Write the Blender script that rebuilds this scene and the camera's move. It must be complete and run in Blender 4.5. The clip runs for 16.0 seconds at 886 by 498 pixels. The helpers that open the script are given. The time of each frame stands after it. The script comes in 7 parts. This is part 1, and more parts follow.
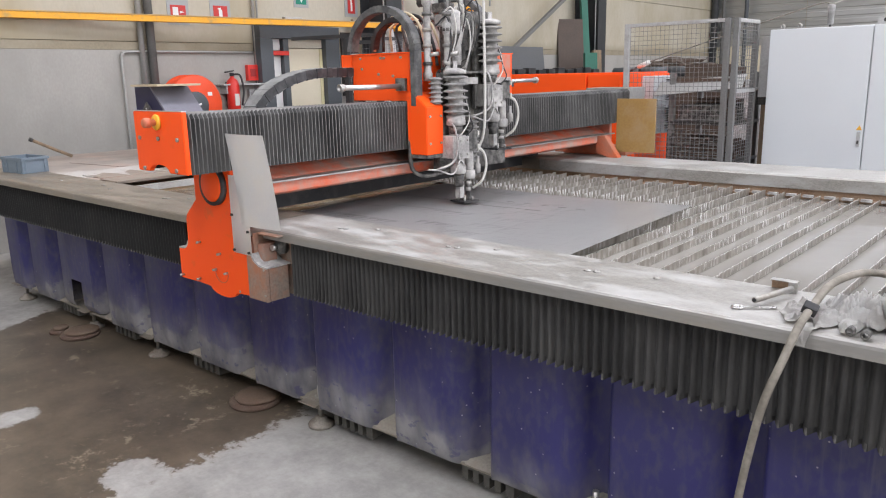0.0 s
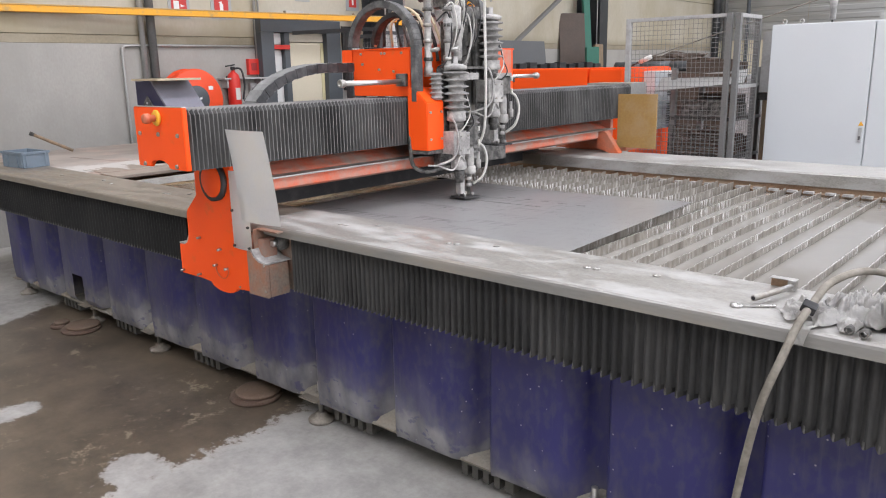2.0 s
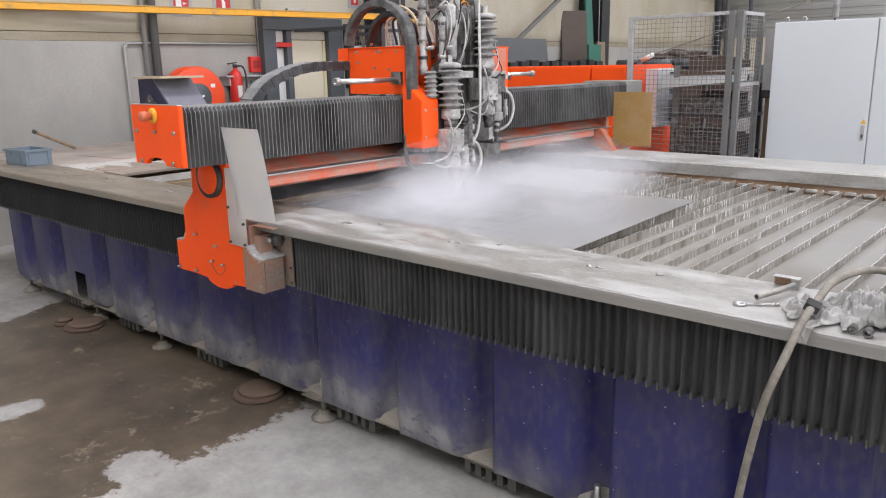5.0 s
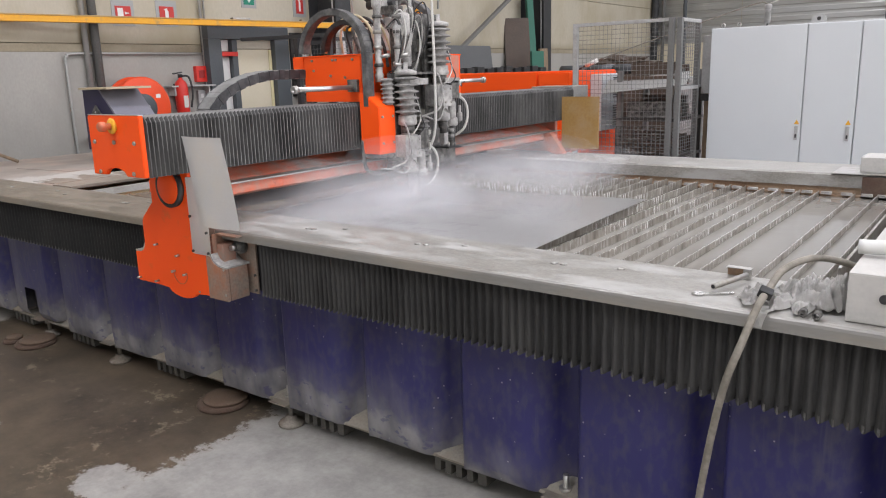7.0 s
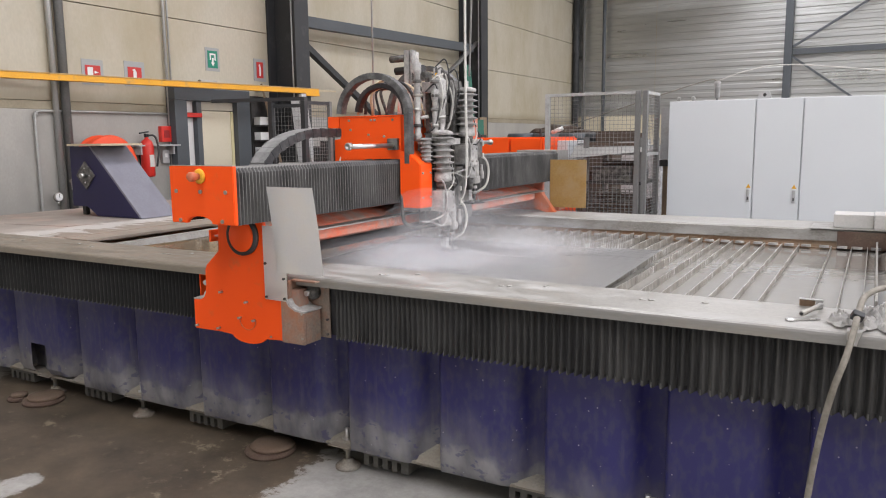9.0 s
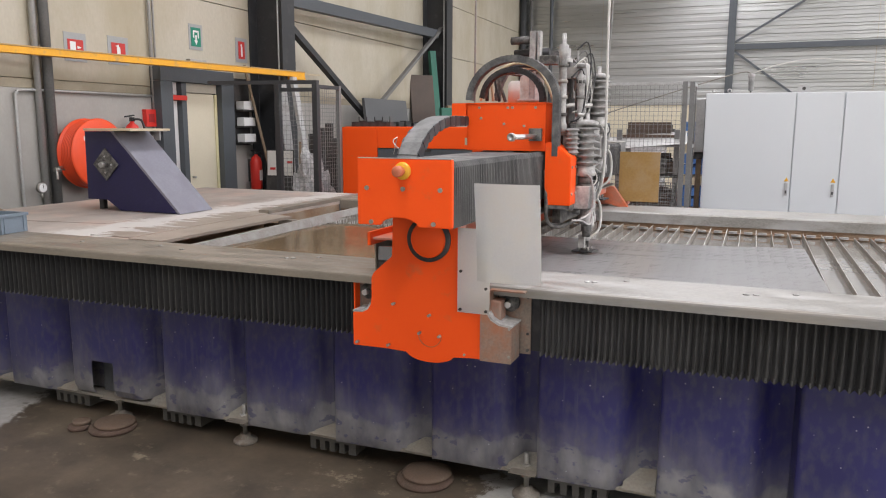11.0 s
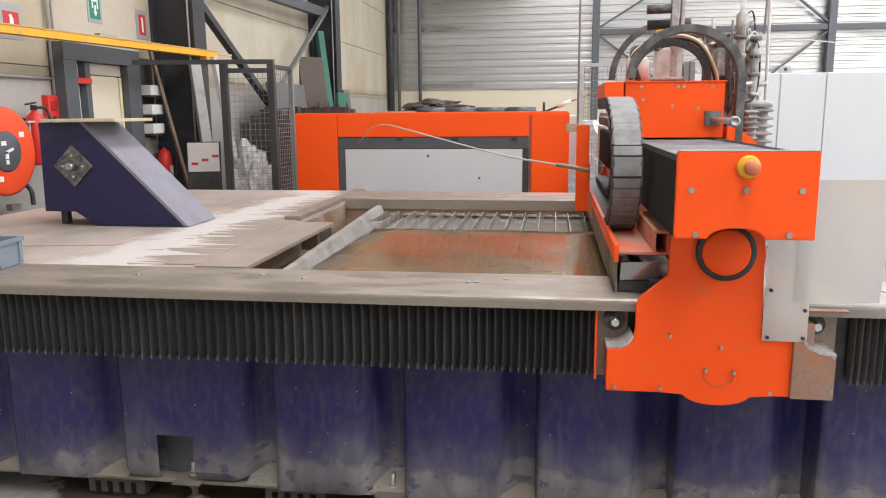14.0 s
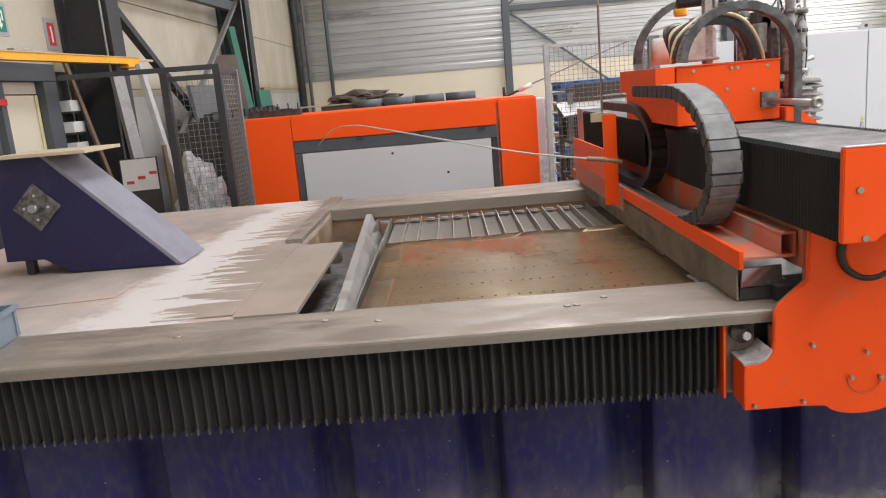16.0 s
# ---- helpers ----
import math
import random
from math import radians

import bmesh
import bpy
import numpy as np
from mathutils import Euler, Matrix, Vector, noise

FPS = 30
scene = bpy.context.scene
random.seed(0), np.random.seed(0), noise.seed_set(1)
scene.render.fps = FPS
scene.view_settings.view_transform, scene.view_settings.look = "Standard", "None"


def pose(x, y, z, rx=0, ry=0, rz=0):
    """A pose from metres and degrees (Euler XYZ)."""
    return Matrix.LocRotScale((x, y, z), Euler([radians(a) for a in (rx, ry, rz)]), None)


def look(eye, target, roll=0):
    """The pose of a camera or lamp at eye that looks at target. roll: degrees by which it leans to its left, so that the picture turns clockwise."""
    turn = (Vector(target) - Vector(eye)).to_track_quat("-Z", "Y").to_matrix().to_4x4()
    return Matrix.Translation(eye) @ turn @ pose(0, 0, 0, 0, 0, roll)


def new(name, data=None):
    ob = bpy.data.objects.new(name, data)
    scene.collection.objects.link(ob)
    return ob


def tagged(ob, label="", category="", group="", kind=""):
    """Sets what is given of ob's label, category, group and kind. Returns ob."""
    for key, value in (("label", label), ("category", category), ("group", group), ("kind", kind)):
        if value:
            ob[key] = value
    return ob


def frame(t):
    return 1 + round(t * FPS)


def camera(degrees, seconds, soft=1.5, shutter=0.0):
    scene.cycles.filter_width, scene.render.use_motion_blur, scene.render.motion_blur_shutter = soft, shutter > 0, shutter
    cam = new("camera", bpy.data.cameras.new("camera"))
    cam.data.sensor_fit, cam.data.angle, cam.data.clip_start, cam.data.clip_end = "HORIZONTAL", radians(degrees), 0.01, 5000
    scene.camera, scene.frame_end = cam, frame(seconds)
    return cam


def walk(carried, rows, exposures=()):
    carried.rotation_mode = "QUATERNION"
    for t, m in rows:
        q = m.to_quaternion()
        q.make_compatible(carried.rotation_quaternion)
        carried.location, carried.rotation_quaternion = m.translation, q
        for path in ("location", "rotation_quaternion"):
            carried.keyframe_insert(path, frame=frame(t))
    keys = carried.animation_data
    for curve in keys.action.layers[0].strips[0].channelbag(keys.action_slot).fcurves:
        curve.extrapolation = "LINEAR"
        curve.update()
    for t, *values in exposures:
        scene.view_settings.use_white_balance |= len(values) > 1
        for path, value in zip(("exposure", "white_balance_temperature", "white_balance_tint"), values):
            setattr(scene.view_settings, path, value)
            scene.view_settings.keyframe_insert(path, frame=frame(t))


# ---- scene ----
cam = camera(60.8, 16.0, soft=1.1)
PATH = [
    (0, (0.245, 0.27, 1.65), (-1.036, 1.738, 1.201), -1.2),
    (0.5, (0.243, 0.276, 1.663), (-1.038, 1.741, 1.204), -1.1),
    (1, (0.243, 0.271, 1.664), (-1.037, 1.736, 1.202), -1.0),
    (1.5, (0.243, 0.274, 1.658), (-1.036, 1.741, 1.196), -1.0),
    (2, (0.248, 0.274, 1.66), (-1.034, 1.738, 1.195), -1.1),
    (2.5, (0.248, 0.269, 1.662), (-1.035, 1.731, 1.197), -1.1),
    (3, (0.251, 0.266, 1.664), (-1.034, 1.726, 1.199), -1.1),
    (3.5, (0.248, 0.268, 1.663), (-1.038, 1.727, 1.197), -1.1),
    (4, (0.253, 0.27, 1.666), (-1.033, 1.728, 1.196), -1.1),
    (6.5, (0.231, 0.223, 1.659), (-1.028, 1.705, 1.191), -1.0),
    (7, (0.234, 0.163, 1.663), (-0.942, 1.715, 1.207), -1.7),
    (7.5, (0.262, 0.077, 1.662), (-0.866, 1.674, 1.241), -2.4),
    (8, (0.249, -0.058, 1.659), (-0.891, 1.545, 1.298), -2.0),
    (8.2, (0.18, -0.149, 1.646), (-0.938, 1.477, 1.317), -1.4),
    (10.5, (-1.207, -0.699, 1.629), (-1.991, 1.116, 1.33), -0.4),
    (11, (-1.595, -0.671, 1.647), (-2.34, 1.157, 1.326), 0.2),
    (11.5, (-1.924, -0.736, 1.651), (-2.63, 1.109, 1.336), -1.1),
    (12, (-2.214, -0.715, 1.625), (-2.784, 1.172, 1.283), -0.3),
    (12.5, (-2.507, -0.597, 1.645), (-3.013, 1.302, 1.275), 0.1),
    (13, (-2.835, -0.554, 1.661), (-3.286, 1.359, 1.286), -1.1),
    (13.5, (-3.099, -0.492, 1.637), (-3.413, 1.45, 1.275), -0.5),
    (14, (-3.36, -0.363, 1.644), (-3.644, 1.585, 1.286), -0.5),
    (14.5, (-3.566, -0.32, 1.658), (-3.829, 1.629, 1.296), 0.2),
    (15, (-3.775, -0.289, 1.676), (-3.958, 1.667, 1.3), -1.6),
    (15.5, (-3.882, -0.165, 1.69), (-3.999, 1.791, 1.288), -2.2),
    (16, (-4.019, -0.06, 1.762), (-4.059, 1.897, 1.348), -4.9),
]
walk(cam, [(t, look(eye, target, roll)) for t, eye, target, roll in PATH], [(0.0, -0.11, 6200, 10), (4.0, -0.11, 6200, 10), (6.5, -0.36, 6300, 10), (7.5, -0.36, 6350, 10), (8.0, -0.29, 6380, 10), (10.5, -0.27, 6430, 10), (11.0, -0.24, 6430, 10), (12.0, 0.02, 6450, 10), (13.0, 0.14, 6500, 10), (14.5, 0.10, 6500, 10), (15.3, -0.01, 6500, 10), (16.0, -0.1, 6520, 10)])

# ---- world and light ----
world = bpy.data.worlds.new("world")
scene.world = world
world.use_nodes = True
_n = world.node_tree.nodes
_sky = _n.new("ShaderNodeTexSky")
_sky.sky_type = "NISHITA"
_sky.sun_disc = False
_sky.sun_elevation, _sky.sun_rotation = radians(48), radians(120)
world.node_tree.links.new(_sky.outputs[0], _n["Background"].inputs[0])
_n["Background"].inputs[1].default_value = 0.05

X0, X1, Y0, Y1, H = -7.9, 9.0, -8.0, 20.6, 7.2   # the hall
SKYLIGHTS = [(-3.5, -1.7), (3.0, 4.8), (6.6, 8.0)]  # roof openings, x ranges
LIGHT_Y = [(-5.0, 4.5), (6.0, 19.6)]


def area_lamp(name, m, sx, sy, watts, colour=(0.985, 0.96, 1.0)):
    d = bpy.data.lights.new(name, "AREA")
    d.shape, d.size, d.size_y, d.energy, d.color = "RECTANGLE", sx, sy, watts, colour
    ob = new(name, d)
    ob.matrix_world = m
    return ob


for _a, _b in SKYLIGHTS:
    for _c, _d in LIGHT_Y:
        area_lamp("skylight_daylight", pose((_a + _b) / 2, (_c + _d) / 2, H - 0.05), _b - _a, _d - _c, (98 if _c < 0 else 68) * (_b - _a) * (_d - _c) / 3.0)
# daylight of the tall windows in the east wall
area_lamp("window_daylight", pose(X1 - 0.05, 8.0, 3.4, 0, 90, 0), 3.6, 18.0, 900, (0.99, 0.965, 0.99))
# unseen fill lamp, added to brighten surfaces that face south
area_lamp("south_fill", pose(-1.0, Y0 + 0.05, 2.9, -90, 0, 0) @ pose(0, 0, 0, 180, 0, 0), 11.0, 3.6, 115, (1.0, 0.97, 0.98))

# ---- helpers of this scene ----


def part(name, bm, material, parent=None, label="", smooth=False):
    me = bpy.data.meshes.new(name)
    if smooth:
        for f in bm.faces:
            f.smooth = True
    bm.to_mesh(me)
    bm.free()
    me.materials.append(material)
    ob = new(name, me)
    if parent is not None:
        ob.parent = parent
    if label:
        tagged(ob, label)
    return ob


def thing(name, label, category, at=(0, 0, 0), group="", kind=""):
    ob = new(name)
    ob.location = at
    ob.empty_display_size = 0.1
    return tagged(ob, label, category, group, kind)


def bx(x0, x1, y0, y1, z0, z1, bevel=0.0, bm=None, m=None):
    """A box between the given bounds, with bevelled edges, added to bm."""
    out = bm or bmesh.new()
    mine = bmesh.new() if (bm is not None or m is not None) else out
    bmesh.ops.create_cube(mine, size=1)
    for v in mine.verts:
        v.co = Vector(((x0 + x1) / 2 + v.co.x * (x1 - x0), (y0 + y1) / 2 + v.co.y * (y1 - y0), (z0 + z1) / 2 + v.co.z * (z1 - z0)))
    if bevel > 0:
        bmesh.ops.bevel(mine, geom=mine.edges[:], offset=bevel, segments=2, profile=0.7, affect="EDGES")
    if m is not None:
        bmesh.ops.transform(mine, matrix=m, verts=mine.verts)
    if mine is not out:
        merge(out, mine)
    return out


def merge(into, other):
    at = [into.verts.new(v.co) for v in other.verts]
    other.verts.index_update()
    for f in other.faces:
        try:
            g = into.faces.new([at[v.index] for v in f.verts])
            g.smooth = f.smooth
        except ValueError:
            pass
    other.free()
    return into


def cyl(p, q, r, r2=None, seg=16, bm=None, bevel=0.0):
    """A round bar from p to q."""
    p, q = Vector(p), Vector(q)
    mine = bmesh.new()
    bmesh.ops.create_cone(mine, cap_ends=True, segments=seg, radius1=r, radius2=r if r2 is None else r2, depth=(q - p).length)
    if bevel > 0:
        bmesh.ops.bevel(mine, geom=[e for e in mine.edges if len(e.link_faces) == 2 and any(len(f.verts) > 4 for f in e.link_faces)], offset=bevel, segments=2, affect="EDGES")
    for f in mine.faces:
        f.smooth = len(f.verts) == 4
    m = Matrix.Translation((p + q) / 2) @ (q - p).to_track_quat("Z", "Y").to_matrix().to_4x4()
    bmesh.ops.transform(mine, matrix=m, verts=mine.verts)
    return merge(bm, mine) if bm is not None else mine


def lathe(profile, at=(0, 0, 0), axis="z", seg=24, bm=None):
    """A turned body from (radius, height) pairs."""
    mine = bmesh.new()
    rings = []
    for r, h in profile:
        ring = []
        for k in range(seg):
            a = 2 * math.pi * k / seg
            c = (r * math.cos(a), r * math.sin(a), h)
            if axis == "y":
                c = (c[0], c[2], c[1])
            elif axis == "x":
                c = (c[2], c[0], c[1])
            ring.append(mine.verts.new(Vector(at) + Vector(c)))
        rings.append(ring)
    for a, b in zip(rings, rings[1:]):
        for k in range(seg):
            f = mine.faces.new((a[k], a[(k + 1) % seg], b[(k + 1) % seg], b[k]))
            f.smooth = True
    for ring in (rings[0], rings[-1]) if profile[0] != profile[-1] else ():
        if (ring[0].co - ring[seg // 2].co).length > 1e-4:
            mine.faces.new(ring)
    bmesh.ops.recalc_face_normals(mine, faces=mine.faces[:])
    return merge(bm, mine) if bm is not None else mine


def slab(outline, axis, lo, hi, bevel=0.0, bm=None):
    """A flat plate with the given outline, across an axis: pairs are the two other coordinates in order."""
    mine = bmesh.new()

    def at(p, h):
        return {"x": (h, p[0], p[1]), "y": (p[0], h, p[1]), "z": (p[0], p[1], h)}[axis]
    a = [mine.verts.new(at(p, lo)) for p in outline]
    b = [mine.verts.new(at(p, hi)) for p in outline]
    mine.faces.new(a)
    mine.faces.new(b)
    for k in range(len(a)):
        mine.faces.new((a[k], a[(k + 1) % len(a)], b[(k + 1) % len(a)], b[k]))
    bmesh.ops.recalc_face_normals(mine, faces=mine.faces[:])
    if bevel > 0:
        bmesh.ops.bevel(mine, geom=mine.edges[:], offset=bevel, segments=2, affect="EDGES")
    return merge(bm, mine) if bm is not None else mine


def smooth_line(points, steps=8):
    """Points on a smooth curve through the given points."""
    p = [Vector(v) for v in points]
    p = [2 * p[0] - p[1]] + p + [2 * p[-1] - p[-2]]
    out = []
    for a, b, c, d in zip(p, p[1:], p[2:], p[3:]):
        for k in range(steps):
            t = k / steps
            out.append(0.5 * (2 * b + (c - a) * t + (2 * a - 5 * b + 4 * c - d) * t * t + (3 * b - a - 3 * c + d) * t ** 3))
    return out + [p[-2]]


def tube(points, r, seg=10, steps=8, bm=None, wobble=0.0):
    """A hose through the given points."""
    mine = bmesh.new()
    line = smooth_line(points, steps)
    rings, up = [], Vector((0.31, 0.2, 0.93))
    for k, c in enumerate(line):
        d = (line[min(k + 1, len(line) - 1)] - line[max(k - 1, 0)]).normalized()
        u = (up - d * up.dot(d)).normalized()
        w = d.cross(u)
        up = u
        rr = r * (1 + wobble * math.sin(k * 2.1))
        rings.append([mine.verts.new(c + rr * (math.cos(2 * math.pi * j / seg) * u + math.sin(2 * math.pi * j / seg) * w)) for j in range(seg)])
    for a, b in zip(rings, rings[1:]):
        for j in range(seg):
            mine.faces.new((a[j], a[(j + 1) % seg], b[(j + 1) % seg], b[j])).smooth = True
    mine.faces.new(rings[0]), mine.faces.new(rings[-1])
    bmesh.ops.recalc_face_normals(mine, faces=mine.faces[:])
    return merge(bm, mine) if bm is not None else mine


# ---- materials ----


def mat(name, col, rough=0.5, metal=0.0, var=0.12, scale=5.0, bump=0.08, bscale=60.0, dirt=None, amount=0.35, dscale=3.0, stretch=(1, 1, 1), coat=0.0, rvar=0.12, soft=0.13):
    """A painted, metal or dusty surface: broad and fine variation, dirt in patches, fine relief."""
    m = bpy.data.materials.new(name)
    m.use_nodes = True
    nt = m.node_tree
    N, L = nt.nodes, nt.links
    p = N["Principled BSDF"]
    tc = N.new("ShaderNodeTexCoord")
    mp = N.new("ShaderNodeMapping")
    mp.inputs["Scale"].default_value = stretch
    L.new(tc.outputs["Object"], mp.inputs[0])

    def noise_(s, detail=5.0):
        n = N.new("ShaderNodeTexNoise")
        n.inputs["Scale"].default_value, n.inputs["Detail"].default_value = s, detail
        L.new(mp.outputs[0], n.inputs["Vector"])
        return n
    big, fine = noise_(scale), noise_(bscale, 3.0)
    mx = N.new("ShaderNodeMix")
    mx.data_type = "RGBA"
    mx.inputs[6].default_value = (*[min(1, c * (1 - var * 1.6)) for c in col], 1)
    mx.inputs[7].default_value = (*[min(1, c * (1 + var * 1.2)) for c in col], 1)
    L.new(big.outputs["Fac"], mx.inputs[0])
    last = mx.outputs[2]
    fm = N.new("ShaderNodeMix")
    fm.data_type, fm.blend_type = "RGBA", "OVERLAY"
    fm.inputs[0].default_value = min(1.0, var * 1.8)
    L.new(last, fm.inputs[6])
    L.new(fine.outputs["Fac"], fm.inputs[7])
    last = fm.outputs[2]
    rm = N.new("ShaderNodeMapRange")
    rm.inputs["To Min"].default_value, rm.inputs["To Max"].default_value = max(0.02, rough - rvar), min(1, rough + rvar)
    L.new(big.outputs["Fac"], rm.inputs["Value"])
    rlast = rm.outputs[0]
    if dirt is not None:
        dn = noise_(dscale, 8.0)
        dn.inputs["Roughness"].default_value = 0.65
        cr = N.new("ShaderNodeValToRGB")
        c = 0.72 - 0.5 * amount
        cr.color_ramp.elements[0].position, cr.color_ramp.elements[1].position = max(0, c + 0.03 - soft), min(1, c + 0.03 + soft)
        L.new(dn.outputs["Fac"], cr.inputs[0])
        dm = N.new("ShaderNodeMix")
        dm.data_type = "RGBA"
        dm.inputs[7].default_value = (*dirt, 1)
        L.new(cr.outputs[0], dm.inputs[0])
        L.new(last, dm.inputs[6])
        last = dm.outputs[2]
        r2 = N.new("ShaderNodeMix")
        r2.inputs[3].default_value = 0.85
        L.new(cr.outputs[0], r2.inputs[0])
        L.new(rlast, r2.inputs[2])
        rlast = r2.outputs[0]
    L.new(last, p.inputs["Base Color"])
    L.new(rlast, p.inputs["Roughness"])
    p.inputs["Metallic"].default_value = metal
    p.inputs["Coat Weight"].default_value = coat
    if bump:
        b = N.new("ShaderNodeBump")
        b.inputs["Strength"].default_value, b.inputs["Distance"].default_value = bump, 0.004
        L.new(fine.outputs["Fac"], b.inputs["Height"])
        L.new(b.outputs[0], p.inputs["Normal"])
    return m


ORANGE = mat("orange_paint", (1.0, 0.10, 0.010), 0.42, 0, 0.035, 4, 0.04, 90, (0.62, 0.17, 0.07), 0.02, 9)
ORANGE.node_tree.nodes["Principled BSDF"].inputs["Specular IOR Level"].default_value = 0.22
ORANGE_DUSTY = mat("dusty_orange_paint", (0.72, 0.11, 0.03), 0.6, 0, 0.12, 6, 0.06, 90, (0.42, 0.3, 0.25), 0.5, 5)
ORANGE_WORN = mat("worn_orange_paint", (0.55, 0.13, 0.05), 0.6, 0, 0.2, 9, 0.1, 90, (0.27, 0.19, 0.15), 0.45, 2.5)
YELLOW = mat("yellow_paint", (0.83, 0.40, 0.02), 0.5, 0, 0.1, 3, 0.05, 60, (0.3, 0.25, 0.15), 0.15, 6)
YELLOW_PLASTIC = mat("yellow_plastic", (0.8, 0.42, 0.03), 0.4, 0, 0.05)
RED_PAINT = mat("red_paint", (0.62, 0.03, 0.02), 0.4, 0, 0.08, 6, 0.03, 90)
REEL_RED = mat("orange_red_hose_reel", (0.82, 0.08, 0.02), 0.42, 0, 0.08, 6, 0.03)
ESTOP_RED = mat("dusty_red_plastic", (0.55, 0.16, 0.08), 0.5, 0, 0.1)
STEEL = mat("bare_steel", (0.44, 0.43, 0.41), 0.38, 0.85, 0.12, 4, 0.1, 90, (0.33, 0.3, 0.25), 0.3, 4)
STEEL_BRIGHT = mat("bright_steel", (0.62, 0.61, 0.6), 0.3, 0.9, 0.06, 6, 0.05, 90)
RAIL = mat("rail_cover_steel", (0.29, 0.258, 0.215), 0.38, 0.5, 0.12, 7, 0.12, 120, (0.33, 0.285, 0.235), 0.4, 9, stretch=(0.35, 1, 1))
RAIL_DUSTY = mat("dusty_rail_cover_steel", (0.31, 0.298, 0.272), 0.42, 0.3, 0.2, 60, 0.2, 150, (0.43, 0.422, 0.405), 0.42, 8.5, stretch=(0.5, 1, 1), soft=0.1)
RAIL_LIP = mat("rail_lip_steel", (0.27, 0.26, 0.245), 0.4, 0.4, 0.08, 9, 0.05, 120, (0.33, 0.29, 0.24), 0.25, 8, stretch=(0.2, 1, 1))
RUST = mat("rusty_steel", (0.135, 0.095, 0.07), 0.8, 0.1, 0.3, 9, 0.25, 120, (0.1, 0.06, 0.045), 0.4, 7)
RUST_BROWN = mat("brown_stained_steel", (0.31, 0.20, 0.125), 0.42, 0.3, 0.25, 5, 0.15, 90, (0.40, 0.33, 0.25), 0.35, 4)
SHEET = mat("sheet_steel", (0.80, 0.79, 0.78), 0.15, 0.27, 0.03, 1.6, 0.0, 160, stretch=(0.4, 1, 1), rvar=0.04)
SHEET_BROWN = mat("wet_brown_sheet", (0.64, 0.475, 0.29), 0.13, 0.5, 0.14, 3, 0.0, 60, stretch=(0.25, 1, 1), rvar=0.07)
GUARD = mat("zinc_sheet", (0.74, 0.735, 0.72), 0.34, 0.3, 0.06, 2, 0.05, 120, (0.80, 0.77, 0.70), 0.4, 3)
DARK = mat("dark_steel", (0.045, 0.043, 0.042), 0.55, 0.3, 0.2, 6, 0.08, 80, (0.12, 0.11, 0.10), 0.25, 5)
BLACK = mat("black_plastic", (0.022, 0.022, 0.024), 0.5, 0, 0.2, 8, 0.06, 90, (0.1, 0.095, 0.09), 0.25, 8)
PLEAT_TIP = mat("dull_pleat_tip", (0.032, 0.0315, 0.031), 0.55, 0, 0.35, 9, 0.1, 140, (0.085, 0.083, 0.08), 0.28, 8, stretch=(1, 1, 0.3))
FOLD_EDGE = mat("top_lit_fold_hem", (0.14, 0.137, 0.131), 0.6, 0, 0.3, 12, 0.1, 140, (0.07, 0.068, 0.065), 0.45, 9)
FOLD_EDGE_GREY = mat("pale_dusty_fold_edge", (0.165, 0.163, 0.16), 0.6, 0, 0.3, 9, 0.1, 140, (0.085, 0.083, 0.08), 0.5, 6)
BELLOWS_DARK = mat("darker_bellows_cloth", (0.022, 0.022, 0.0222), 0.7, 0, 0.3, 5, 0.12, 140, (0.034, 0.033, 0.032), 0.26, 5, stretch=(1, 1, 0.3))
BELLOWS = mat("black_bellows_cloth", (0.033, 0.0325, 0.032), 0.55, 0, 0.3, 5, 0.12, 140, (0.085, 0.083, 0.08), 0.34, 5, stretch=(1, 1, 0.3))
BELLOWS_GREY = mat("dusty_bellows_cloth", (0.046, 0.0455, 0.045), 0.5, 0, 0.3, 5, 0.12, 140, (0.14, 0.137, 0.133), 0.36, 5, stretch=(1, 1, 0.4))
BELLOWS_TOP = mat("grey_bellows_top", (0.115, 0.112, 0.11), 0.7, 0, 0.2, 7, 0.15, 150, (0.27, 0.26, 0.25), 0.45, 5)
CHAIN = mat("grey_dusty_chain", (0.15, 0.15, 0.15), 0.5, 0, 0.15, 9, 0.08, 90, (0.26, 0.26, 0.255), 0.5, 12)
CHAIN_SIDE = mat("black_chain_side", (0.035, 0.036, 0.04), 0.5, 0, 0.2, 9, 0.08, 90, (0.11, 0.11, 0.112), 0.35, 14)
ARCH_CHAIN = mat("dark_dusty_chain", (0.07, 0.07, 0.071), 0.5, 0, 0.2, 9, 0.08, 90, (0.20, 0.197, 0.19), 0.36, 12)
SKIRT = mat("grey_brown_skirt", (0.21, 0.18, 0.145), 0.55, 0.2, 0.2, 5, 0.1, 90, (0.12, 0.10, 0.08), 0.35, 4)
HEAD_GREY = mat("slurry_coated_metal", (0.31, 0.30, 0.29), 0.55, 0.25, 0.2, 14, 0.3, 120, (0.58, 0.565, 0.54), 0.42, 17)
HEAD_DARK = mat("slurry_stained_dark_metal", (0.06, 0.058, 0.055), 0.5, 0.3, 0.3, 18, 0.3, 120, (0.25, 0.24, 0.225), 0.42, 24)
RUBBER_GREY = mat("dusty_rubber_gaiter", (0.19, 0.186, 0.178), 0.6, 0, 0.2, 12, 0.1, 120, (0.45, 0.437, 0.42), 0.38, 13)
HOSE_WHITE = mat("white_hose", (0.55, 0.535, 0.5), 0.5, 0, 0.1, 10, 0.05, 90)
HOSE_TAN = mat("dirty_tan_hose", (0.165, 0.148, 0.12), 0.6, 0, 0.15, 12, 0.1, 90, (0.30, 0.275, 0.235), 0.4, 14)
